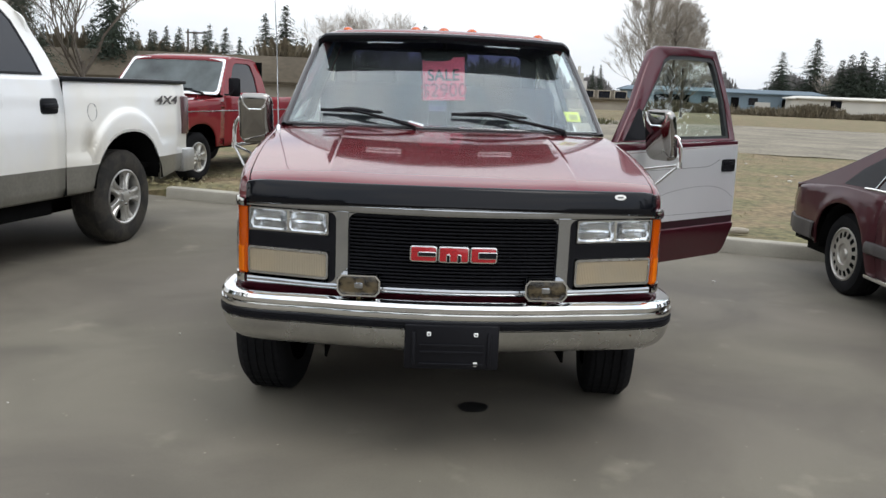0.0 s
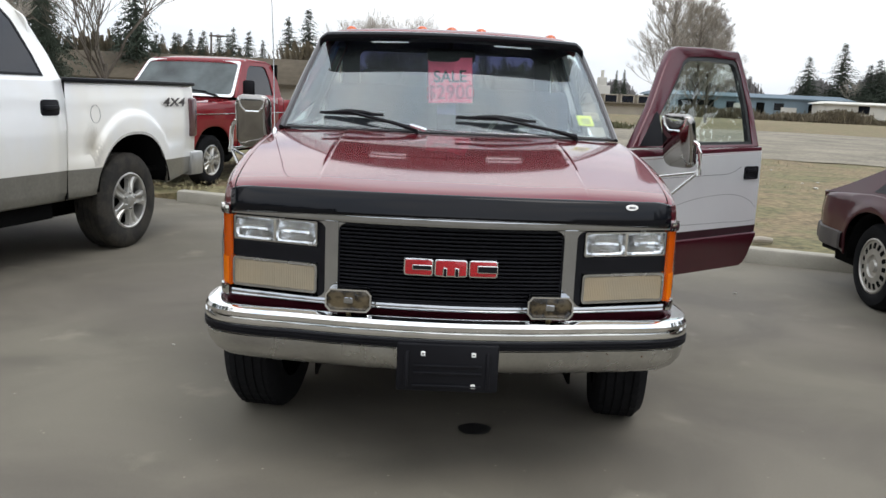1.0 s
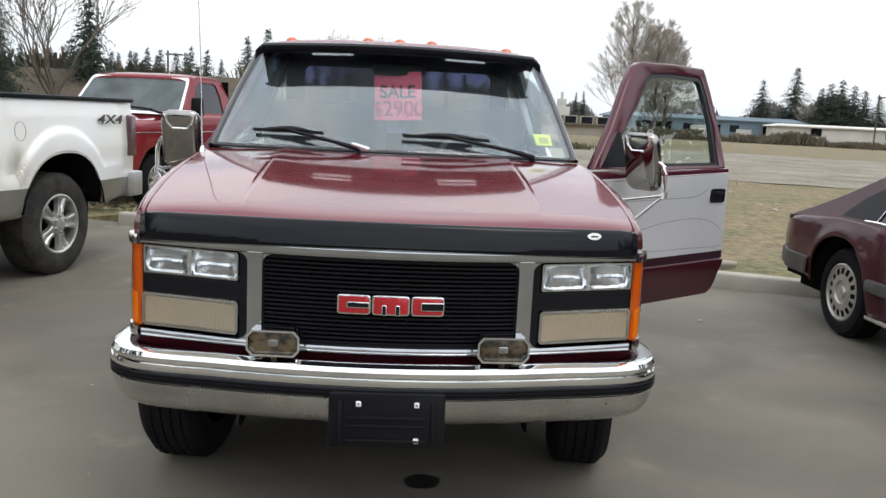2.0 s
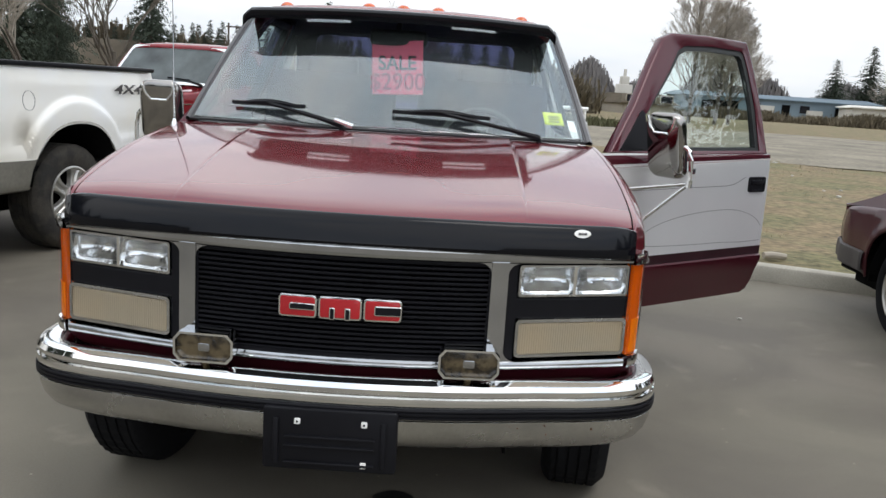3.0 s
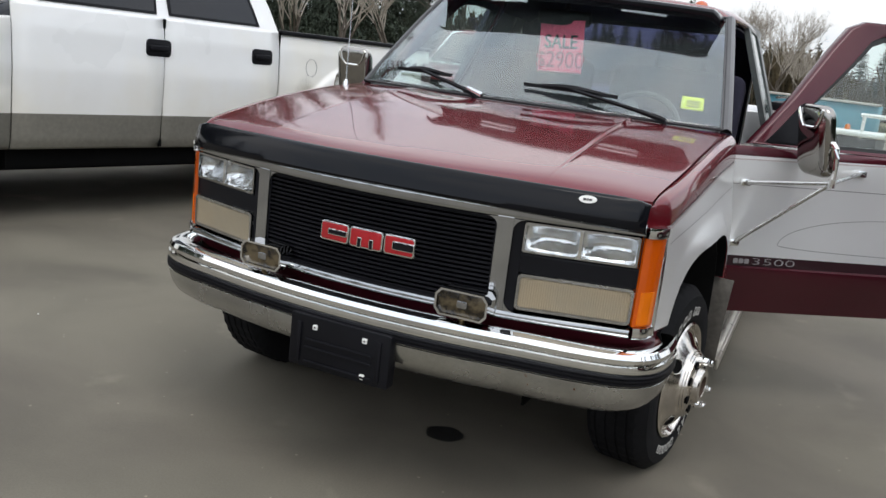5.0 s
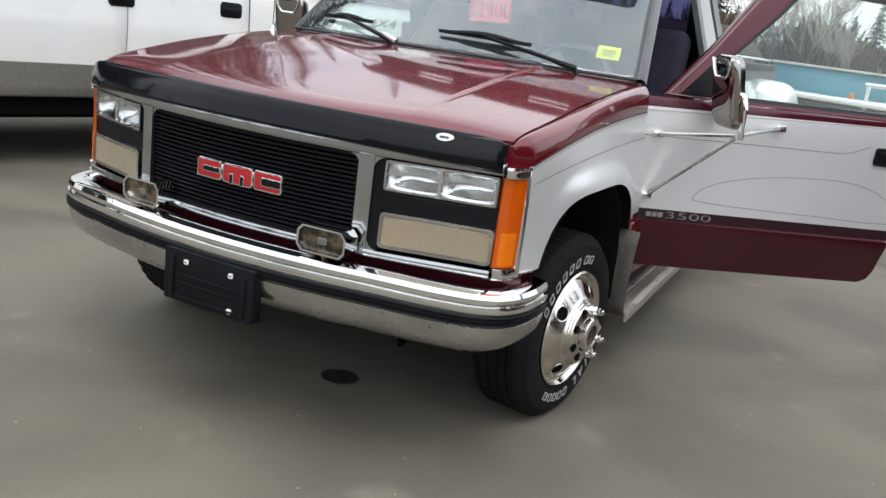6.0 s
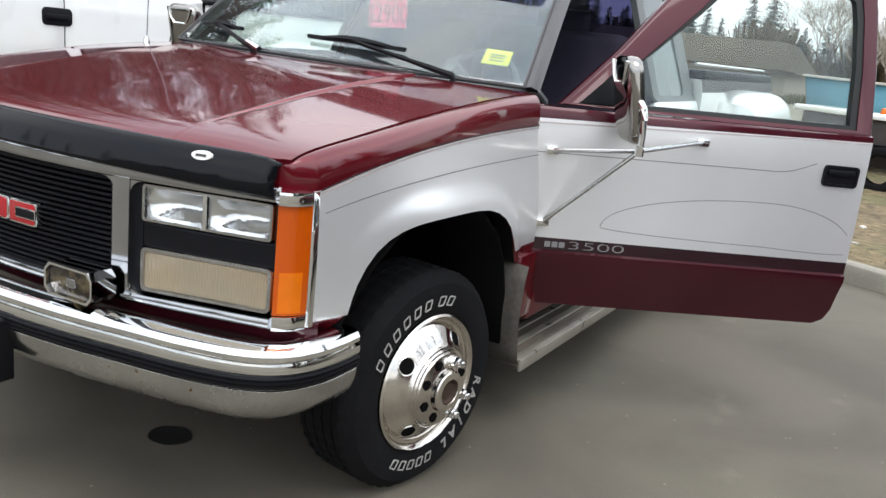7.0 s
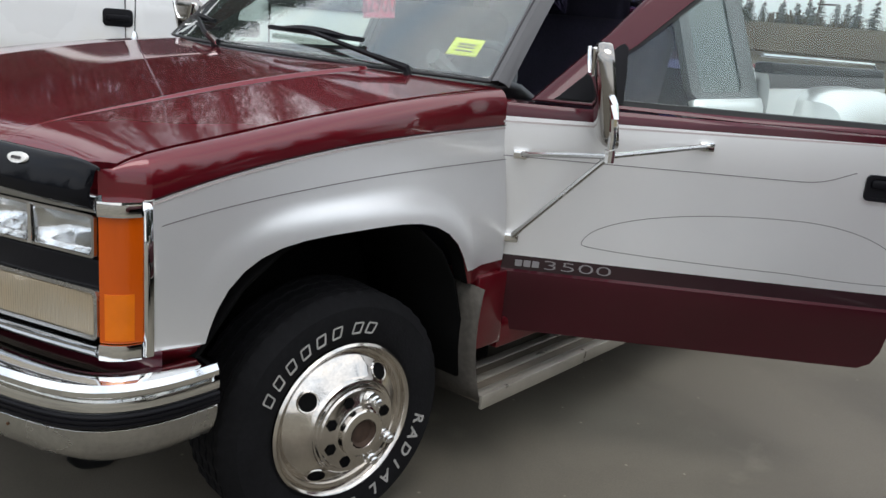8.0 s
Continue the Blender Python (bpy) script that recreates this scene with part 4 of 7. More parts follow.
# sun visor over the windscreen, with two air slots
bm = bmesh.new()
us = sorted({round(float(k), 4) for k in np.linspace(-1, 1, 37)} | {s_ * k for s_ in (-1, 1) for k in (0.34, 0.64, 0.975)})
vis = [(1.84, 1.722), (1.806, 1.725), (1.766, 1.727), (1.68, 1.728), (1.64, 1.726), (1.61, 1.723), (1.592, 1.718), (1.582, 1.707), (1.585, 1.671)]
vv = []
for y, z in vis:
    vv.append([bm.verts.new((lerp(0.70, 0.705, (1.84 - y) / 0.25) * u, y + 0.10 * u * u, z - 0.016 * u * u - 0.032 * smooth01((abs(u) - 0.955) / 0.045))) for u in us])
for i in range(len(vis) - 1):
    for j in range(len(us) - 1):
        c = abs(us[j] + us[j + 1]) / 2
        if i == 1 and 0.34 < c < 0.64:
            continue
        bm.faces.new([vv[i][j], vv[i][j + 1], vv[i + 1][j + 1], vv[i + 1][j]])
part("sun_visor", bm, GLOSS_BLACK, truck, "dark wrap-over windscreen sun visor with two slots", solid=0.004)
for x in (-0.565, -0.165, 0.0, 0.165, 0.565):
    bm = bmesh.new()
    z = roof_pt(x / 0.735, 1.93)[2]
    lathe(bm, [(0.0, 0.026), (0.012, 0.024), (0.024, 0.014), (0.028, 0.0), (0.03, -0.01)], 14, "z", centre=(0, 0, 0))
    ob = part("clearance_lamp", bm, AMBER, truck, "orange cab clearance lamp")
    ob.matrix_basis = Matrix.LocRotScale((x, 1.93 + 0.1 * (x / 0.73) ** 2, z - 0.004), None, (1.15, 1.6, 0.85))

# wipers
for bx, tx, dx in ((-0.16, -0.62, 0), (0.62, 0.06, 0)):
    def on_ws(x, v, off):
        half = lerp(0.838, 0.708, v)
        p = Vector(ws(x / half, v))
        return p + Vector((0, -0.75, 0.66)) * off

    arm = [on_ws(bx, 0.0, 0.02), on_ws(lerp(bx, tx, 0.22), 0.03, 0.035), on_ws(lerp(bx, tx, 0.72), 0.122, 0.03)]
    bm = bmesh.new()
    tube(bm, [arm[0] - Vector((0, 0, 0.02)), arm[0], arm[1], arm[2]], [0.016, 0.013, 0.009, 0.008], 6)
    w = part("wiper", bm, BLACK, truck, "black windscreen wiper")
    bm = bmesh.new()
    bl = [on_ws(lerp(bx, tx, t), lerp(0.118, 0.128, t), 0.018) for t in np.linspace(0.36, 1.06, 12)]
    tube(bm, bl, 0.0085, 5)
    br = [on_ws(lerp(bx, tx, t), lerp(0.120, 0.130, t), 0.018 + 0.009 * math.sin(math.pi * (t - 0.45) / 0.5)) for t in np.linspace(0.45, 0.95, 9)]
    tube(bm, br, [0.006 + 0.009 * math.sin(math.pi * k / 8) for k in range(9)], 6)
    part("blade", bm, BLACK, w)
    if bx < 0:
        bm = bmesh.new()
        tube(bm, [on_ws(-0.19, 0.012, 0.045), on_ws(-0.115, -0.012, 0.03)], [0.008, 0.012], 6)
        part("arm_joint", bm, CHROME, w, "bare metal wiper joint")

# rear-view mirror with the sale card under it, both inside the glass
bm = bmesh.new()
box(bm, -0.13, 0.13, 1.685, 1.72, 1.575, 1.645, 0.02, seg=3)
tube(bm, [(0, 1.70, 1.63), (0, 1.74, 1.70)], 0.012, 6)
part("rear_view_mirror", bm, BLACK, truck, "black rear-view mirror")
card = thing("sale_card", pose(0.0, 1.705, 1.475, 2, -2.5, -17), "fluorescent pink handwritten sale card under the mirror", "sign")
bm = bmesh.new()
box(bm, -0.123, 0.123, -0.001, 0.001, -0.115, 0.122)
part("sheet", bm, PINK, card)
up = Matrix.Rotation(radians(90), 4, "X")
for text, size, z, ink, bold in (("SALE", 0.088, 0.022, INK, 0.0012), ("$2900", 0.108, -0.062, PINK_INK, 0.0)):
    bm = words(text, size, 0.0008, bold=bold)
    bmesh.ops.transform(bm, verts=bm.verts[:], matrix=Matrix.Translation((0.0, -0.0025, z)) @ up)
    part("lettering", bm, ink, card)
st = thing("sticker", Matrix.Identity(4), "small bright yellow sticker inside the windscreen", "sticker")
bm = bmesh.new()
cnr = [(0.800, 0.085), (0.905, 0.085), (0.905, 0.185), (0.800, 0.185)]


def ins(u, v, off):
    p = Vector(ws(u, v))
    return p + Vector((-0.25, 0.72, -0.6)) * off


grid(bm, [[ins(u, v, 0.012) for u in np.linspace(0.800, 0.905, 5)] for v in np.linspace(0.135, 0.232, 4)])
part("label_face", bm, YELLOW, st, solid=0.001)
bm = bmesh.new()
for v in (0.16, 0.18, 0.197):
    grid(bm, [[ins(u, v + dv, 0.010) for u in np.linspace(0.825, 0.885, 4)] for dv in (-0.004, 0.004)])
part("print_bar", bm, TRIM_GREY, st, solid=0.0005)

# ---------------------------------------------------------------- doors of the pickup
def lean(z):
    return cab_side_x(z) - 0.965


def slab(bm, outer, inner, mats=None):
    """A closed panel between an outer and an inner skin of rows of points."""
    a = grid(bm, outer, mats)
    b = grid(bm, inner, flip=True)
    ring_a = a[0] + [r[-1] for r in a[1:]] + list(reversed(a[-1][:-1])) + [r[0] for r in reversed(a[1:-1])]
    ring_b = b[0] + [r[-1] for r in b[1:]] + list(reversed(b[-1][:-1])) + [r[0] for r in reversed(b[1:-1])]
    n = len(ring_a)
    for i in range(n):
        bm.faces.new([ring_a[i], ring_a[(i + 1) % n], ring_b[(i + 1) % n], ring_b[i]])


def front_door(m, sg, label):
    """The front door, hinged at its local origin; local x runs back along the door."""
    def P(s, d, z):
        return (s, -sg * d, z)

    tuck = 0.0 if sg > 0 else 1.0

    def F(a, b, d):
        return P(a, lean(b) + d - 0.045 * tuck * smooth01((b - 1.15) / 0.14), b)

    def M(s, d, z):
        return P(s, d - 0.03 * tuck, z)

    zs = [0.455, 0.475, 0.52, 0.58, 0.64, 0.662, 0.668, 0.712, 0.718, 0.78, 0.86, 0.95, 1.04, 1.10, 1.128, 1.150, 1.166]
    mats = [0, 0, 0, 0, 0, 0, 2, 1, 1, 1, 1, 1, 1, 1, 0, 0]
    ss = [-0.074, 0.0, 0.2, 0.45, 0.7, 0.95, 1.10, 1.14, 1.156]

    def srow(z, d):
        k = 0.05 * max(0, (0.50 - z) / 0.045) ** 2 + 0.006 * max(0, (z - 0.9) / 0.27)
        bulge = (0.012 if 0.64 <= z <= 0.664 else 0.0)
        lift = 0.030 * smooth01((z - 1.08) / 0.05) * smooth01((1.19 - z) / 0.05)
        return [P(s if s < 1.05 else s - k, lean(z) + d + (bulge if d > -0.01 else 0) - 0.004 * (s / 1.16 - 0.5) ** 2 * 4, z + lift * s / 1.16) for s in ss]

    bm = bmesh.new()
    slab(bm, [srow(z, 0.0) for z in zs], [srow(z, -0.085) for z in zs], mats)
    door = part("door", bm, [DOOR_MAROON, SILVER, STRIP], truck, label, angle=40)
    door.matrix_basis = m

    outer = [(0.0, 1.165), (0.6, 1.165), (1.158, 1.165), (1.172, 1.40), (1.18, 1.60), (1.178, 1.700), (1.15, 1.733), (0.84, 1.738), (0.57, 1.728), (0.495, 1.695), (0.40, 1.60), (0.21, 1.385)]
    inner = [(lerp(0.66, a, 1.055), 1.186 + (b - 1.2) * 1.075) for a, b in ((0.095, 1.198), (0.6, 1.202), (1.078, 1.206), (1.090, 1.40), (1.096, 1.57), (1.092, 1.645), (1.075, 1.661), (0.84, 1.665), (0.655, 1.655), (0.595, 1.63), (0.50, 1.535), (0.315, 1.365))]
    seal = [(lerp(a, 0.66, 0.055), lerp(b, 1.42, 0.10 if b > 1.3 else 0.06)) for a, b in inner]
    bm = bmesh.new()
    outer = [(a, b + 0.010) if b < 1.2 else (a, b) for a, b in outer]
    ring_plate(bm, outer, inner, F, -0.05, 0.0, 0.014)
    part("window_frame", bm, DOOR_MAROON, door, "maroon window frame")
    bm = bmesh.new()
    ring_plate(bm, inner, seal, F, -0.04, -0.006)
    part("window_seal", bm, CHANNEL, door, "dark grey window channel")
    bm = bmesh.new()
    plate(bm, seal, F, -0.024, -0.019)
    g = part("glass", bm, GLASS, door, "closed clear door window")
    g.visible_shadow = False
    bm = bmesh.new()
    plate(bm, [(0.085, 1.190), (0.15, 1.190), (0.268, 1.192), (0.270, 1.27), (0.268, 1.350), (0.255, 1.362), (0.238, 1.352), (0.15, 1.262), (0.082, 1.198)], F, -0.03, 0.005)
    part("corner_patch", bm, BLACK, door)
    # inner trim
    bm = bmesh.new()
    zt = [0.50, 0.6, 0.8, 1.0, 1.10, 1.16]
    st = [0.03, 0.3, 0.7, 1.10]
    slab(bm, [[P(s, lean(z) - 0.087, z) for s in st] for z in zt], [[P(s, lean(z) - 0.087 - (0.03 if 0.55 < z < 1.12 else 0.012), z) for s in st] for z in zt])
    box(bm, 0.35, 0.95, *sorted((sg * 0.11, sg * 0.18)), 0.90, 0.95, 0.015)
    part("door_trim", bm, INTERIOR, door, "dark door trim with arm rest")
    # outside handle
    bm = bmesh.new()
    ring_plate(bm, rounded(0.985, 1.120, 0.990, 1.066, 0.014, 3), rounded(0.996, 1.110, 1.000, 1.056, 0.010, 3), F, -0.01, 0.006)
    plate(bm, rounded(0.992, 1.114, 0.996, 1.06, 0.010, 3), F, -0.02, 0.0015)
    h = part("door_handle", bm, BLACK, door, "black recessed door handle")
    bm = bmesh.new()
    plate(bm, rounded(1.0, 1.105, 1.028, 1.052, 0.008, 3), F, 0.0, 0.010, 0.003)
    part("lever", bm, BLACK, h)
    # stripes
    def tape(pts, w, m_, lab):
        bm = bmesh.new()
        pts = [Vector(p) for p in pts]
        lo, hi = [], []
        for i, p in enumerate(pts):
            d = (pts[min(i + 1, len(pts) - 1)] - pts[max(i - 1, 0)]).normalized()
            nn = Vector((-d.y, d.x)) * w / 2
            lo.append(F(p.x - nn.x, p.y - nn.y, 0.0016))
            hi.append(F(p.x + nn.x, p.y + nn.y, 0.0016))
        grid(bm, [hi, lo])
        part("pinstripe", bm, m_, door, lab)

    tape([(s, 1.114 + 0.036 * s) for s in np.linspace(-0.073, 1.15, 12)], 0.005, PIN_LIGHT, "cream tape stripe")
    tape([(s, 1.013 + 0.014 * s) for s in np.linspace(-0.073, 0.8, 10)] + [(0.84, 1.027), (0.87, 1.033), (0.90, 1.043), (0.93, 1.056), (0.955, 1.066)], 0.0025, PIN_DARK, "thin dark stripe")
    tape([(0.82 + 0.62 * math.cos(t) if math.cos(t) < 0 else 0.82 + 0.33 * math.cos(t), 0.768 + (0.140 * math.sin(t) if t < math.pi else -0.022 * abs(math.sin(t)) - 0.018 * max(0.0, math.cos(t)))) for t in np.linspace(0.35, 2 * math.pi - 0.35, 60)], 0.002, PIN_DARK, "thin dark stripe loop")
    # model number on the dark strip; the maker's mark is three plain bars
    bm = words("3500", 0.044, 0.001, bold=-0.0008)
    q = Matrix.Translation(P(0.198, lean(0.69) + 0.002, 0.690)) @ Matrix.Rotation(radians(90), 4, "X")
    wide = Matrix.Diagonal((2.45, 0.92, 1, 1))
    bmesh.ops.transform(bm, verts=bm.verts[:], matrix=q @ wide)
    if sg > 0:
        part("model_number", bm, NUMBER, door, "raised grey model number")
        for a in (0.010, 0.036, 0.062):
            bm = bmesh.new()
            plate(bm, rounded(a, a + 0.021, 0.680, 0.700, 0.003, 2), F, 0.0005, 0.003)
            part("badge_bar", bm, NUMBER, door)
    # towing mirror on three struts
    foot = M(0.212, 0.238, 1.073)
    for end, fl in ((P(-0.012, 0.012, 1.022), 1), (P(0.516, 0.008, 1.099), 1), (P(-0.012, 0.012, 0.770), 1)):
        bm = bmesh.new()
        a, b = Vector(end), Vector(foot)
        tube(bm, [a, a.lerp(b, 0.06), a.lerp(b, 0.12), a.lerp(b, 0.95), b], [0.010, 0.010, 0.0075, 0.0075, 0.007], 8)
        sb = part("mirror_strut", bm, WORN_CHROME, door, "bright steel mirror strut")
        bm = bmesh.new()
        c = a
        box(bm, c.x - 0.022, c.x + 0.022, c.y - 0.012, c.y + 0.012, c.z - 0.014, c.z + 0.014, 0.005)
        part("foot_bracket", bm, CHROME, sb)
    bm = bmesh.new()
    o = Vector(foot)
    rise = [(0.212, 0.238, 1.06), (0.213, 0.238, 1.12), (0.212, 0.237, 1.17), (0.208, 0.228, 1.205), (0.202, 0.212, 1.222), (0.197, 0.19, 1.225)]
    tube(bm, [M(*p) for p in rise], 0.0105, 8)
    lathe(bm, [(0.0, -0.016), (0.015, -0.016), (0.015, 0.016), (0.0, 0.016)], 10, "z", centre=foot)
    part("mirror_tube", bm, CHROME, door, "curved steel mirror tube")
    bm = bmesh.new()
    rows = []
    o = rounded(0.022, 0.208, 1.085, 1.362, 0.05, 6)
    cd, cz = 0.115, 1.2235
    for s, k in ((0.212, 0.955), (0.214, 0.985), (0.210, 1.0), (0.190, 1.0), (0.181, 0.985), (0.174, 0.955), (0.169, 0.90), (0.1655, 0.82), (0.163, 0.70), (0.161, 0.54), (0.160, 0.35), (0.1595, 0.08)):
        rows.append([M(s - 0.20 * (z - cz) * k, cd + (d - cd) * k, cz + (z - cz) * k) for d, z in o])
    vs = grid(bm, rows, wrap=True)
    bm.faces.new(vs[-1])
    mh = part("mirror_head", bm, MIRROR_STEEL, door, "large stainless towing mirror", angle=40)
    bm = bmesh.new()
    plate(bm, [(cd + (d - cd) * 0.955, cz + (z - cz) * 0.955) for d, z in o], lambda a, b, d: M(0.208 + d - 0.20 * (b - cz), a, b), 0.0, 0.003)
    part("mirror_glass", bm, mat("mirror glass", (0.9, 0.9, 0.9), 0.01, 1.0), mh)
    bm = bmesh.new()
    tube(bm, [M(0.142, 0.040, 1.345), M(0.145, 0.058, 1.30), M(0.150, 0.080, 1.275), M(0.150, 0.15, 1.275), M(0.145, 0.174, 1.30), M(0.142, 0.190, 1.345)], 0.006, 6)
    part("mirror_brace", bm, CHROME, mh)
    return door


hinge = Matrix.Translation((0.961, 1.392, 0)) @ Matrix.Rotation(math.atan2(0.596, 0.803), 4, "Z")
front_door(hinge, 1, "open driver door, silver with maroon edges")
front_door(Matrix.Translation((-0.948, 1.39, 0)) @ Matrix.Rotation(radians(90), 4, "Z"), -1, "closed passenger door, silver with maroon edges")

# ---------------------------------------------------------------- wheels
def tyre_bm(R, w, rim, tread=True, n=64, block=1):
    """A tyre round the x axis, outer side at x = 0, inner side at -w."""
    bm = bmesh.new()
    prof = [(rim, -0.012), (rim + 0.006, -0.004), (rim + 0.02, 0.003), (lerp(rim, R, 0.45), 0.006), (lerp(rim, R, 0.75), 0.0), (R - 0.022, -0.012), (R - 0.010, -0.024), (R, -0.034)]
    grooves = 4
    ww = w - 0.068
    for k in range(grooves):
        a, b = -0.034 - ww * (k + 0.62) / (grooves + 0.24), -0.034 - ww * (k + 0.86) / (grooves + 0.24)
        prof += [(R, a), (R - 0.008, a - 0.001), (R - 0.008, b + 0.001), (R, b)]
    prof += [(R, -w + 0.034), (R - 0.010, -w + 0.024), (R - 0.022, -w + 0.012), (lerp(rim, R, 0.6), -w), (rim, -w + 0.012)]
    lathe(bm, prof, n, "x")
    if tread:
        for v in bm.verts:
            r = math.hypot(v.co.y, v.co.z)
            if r > R - 0.004:
                a = math.atan2(v.co.z, v.co.y)
                k = (int(round(a / (2 * math.pi) * n)) // block) % 2
                f = (r - 0.003 * k) / r
                v.co.y *= f
                v.co.z *= f
    return bm


def dually_wheel(name_parent, m):
    """Steel dually wheel with bright liner; local x points out of the truck."""
    R, rim = 0.347, 0.212
    bm = tyre_bm(R, 0.225, rim, n=176, block=2)
    w = part("wheel", bm, RUBBER, name_parent, "black tyre with raised white lettering on a polished wheel")
    w.matrix_basis = m
    bm = bmesh.new()
    prof = [(0.214, -0.01), (0.217, 0.003), (0.211, 0.009), (0.203, 0.004), (0.197, -0.010), (0.190, -0.012), (0.180, -0.002), (0.160, 0.014), (0.136, 0.028), (0.128, 0.034), (0.125, 0.042), (0.121, 0.043), (0.118, 0.050), (0.113, 0.051), (0.110, 0.057), (0.070, 0.063), (0.066, 0.066), (0.064, 0.082), (0.060, 0.086), (0.040, 0.087), (0.036, 0.080), (0.036, 0.050), (0.0, 0.050)]
    lathe(bm, prof, 64, "x")
    liner = part("wheel_liner", bm, STEEL, w, "polished stainless wheel liner")
    # hand holes
    def on_dish(r):
        return table([0.128, 0.136, 0.160, 0.180, 0.190], [0.034, 0.028, 0.014, -0.002, -0.012], r)

    for k in range(4):
        bm = bmesh.new()
        a = radians(55 + 90 * k)
        rows = []
        for f, off in ((1.18, 0.001), (1.06, 0.004), (0.95, 0.0025)):
            row = []
            for t in np.linspace(0, 2 * math.pi, 18, endpoint=False):
                rr_, tt = 0.157 + 0.020 * f * math.cos(t), 0.026 * f * math.sin(t)
                aa = a + tt / 0.157
                row.append((on_dish(rr_) + off, rr_ * math.cos(aa), rr_ * math.sin(aa)))
            rows.append(row)
        vs = grid(bm, rows, wrap=True, mats=[0, 0])
        f = bm.faces.new(vs[-1])
        f.material_index = 1
        part("hand_hole", bm, [STEEL, DARK], liner)
    for k in range(8):
        a = radians(22.5 + 45 * k)
        c = (0.060, 0.089 * math.cos(a), 0.089 * math.sin(a))
        bm = bmesh.new()
        proud = k in LUGS
        if proud:
            lathe(bm, [(0.017, -0.004), (0.018, 0.008), (0.0155, 0.012), (0.0155, 0.024), (0.0115, 0.027), (0.0125, 0.032), (0.0115, 0.038), (0.007, 0.042), (0.0, 0.043)], 14, "x", centre=c)
            part("lug_nut", bm, CHROME, liner, "bright protruding lug nut")
        else:
            lathe(bm, [(0.0165, 0.001), (0.0155, 0.004), (0.0145, 0.0025), (0.0, 0.0025)], 6, "x", centre=c)
            part("lug_hole", bm, DARK, liner, "dark hexagonal lug hole")
    bm = bmesh.new()
    lathe(bm, [(0.037, 0.0868), (0.030, 0.075), (0.0, 0.075)], 20, "x")
    part("hub_bore", bm, mat("rusty hub", (0.05, 0.03, 0.02), 0.8, vary=0.3, vscale=40), liner)
    return w


LUGS = ()


def white_letters(w, first, txt, size, r, pitch):
    """Raised outline letters round the side wall, one mesh a letter."""
    for k, ch in enumerate(txt):
        if ch == " ":
            continue
        bm = words(ch, size, 0.0012, shear=0.25, bold=0.0008)
        a = first - k * pitch
        # letter upright when its place is at the top of the wheel
        e_r = Vector((0, math.cos(a), math.sin(a)))
        e_t = Vector((0, math.sin(a), -math.cos(a)))
        mm = Matrix(((0, 0, 1, 0.0062), (-e_t.y * -1, e_r.y, 0, r * e_r.y), (-e_t.z * -1, e_r.z, 0, r * e_r.z), (0, 0, 0, 1)))
        bmesh.ops.transform(bm, verts=bm.verts[:], matrix=mm)
        part("letter", bm, WHITE_RUBBER, w)


def white_bars(w, first, n, size, r, pitch):
    """Plain blocks in place of a maker's name round the side wall."""
    for k in range(n):
        bm = bmesh.new()
        a = first - k * pitch
        rows_o, rows_i = rounded(-size * 0.33, size * 0.33, -size * 0.36, size * 0.36, 0.004, 2), rounded(-size * 0.24, size * 0.24, -size * 0.27, size * 0.27, 0.002, 2)

        def pl(t, h, d, a=a):
            rr_, aa = r + h, a - (t + 0.25 * h) / r
            return (0.0055 + d, rr_ * math.cos(aa), rr_ * math.sin(aa))

        ring_plate(bm, rows_o, rows_i, pl, -0.004, 0.0018)
        part("name_bar", bm, WHITE_RUBBER, w, "raised white block on the side wall")


FW = pose(0.912, 0.775, 0.338, 0, 0, -8)
LUGS = (1, 7, 6)
w = dually_wheel(truck, FW)
w_l = dually_wheel(truck, pose(-0.880, 0.785, 0.338, 0, 0, 172))
white_bars(w, radians(154), 6, 0.044, 0.260, radians(10.8))
white_bars(w, radians(86), 2, 0.044, 0.260, radians(9.5))
white_letters(w, radians(-12), "RADIAL", 0.050, 0.262, radians(10.4))
white_bars(w, radians(-82), 5, 0.042, 0.262, radians(9.2))
REAR_Y = 4.30
for sg in (1, -1):
    for off in (0.0, 0.30):
        bm = tyre_bm(0.357, 0.215, 0.21, n=40)
        rw = part("wheel", bm, RUBBER, truck, "black rear tyre")
        rw.matrix_basis = pose(sg * (1.16 - off), REAR_Y, 0.352, 0, 0, 0 if sg > 0 else 180)
        bm = bmesh.new()
        lathe(bm, [(0.214, -0.01), (0.205, 0.0), (0.195, -0.02), (0.16, -0.10), (0.10, -0.11), (0.09, -0.06), (0.0, -0.06)], 32, "x")
        part("rim", bm, STEEL, rw)

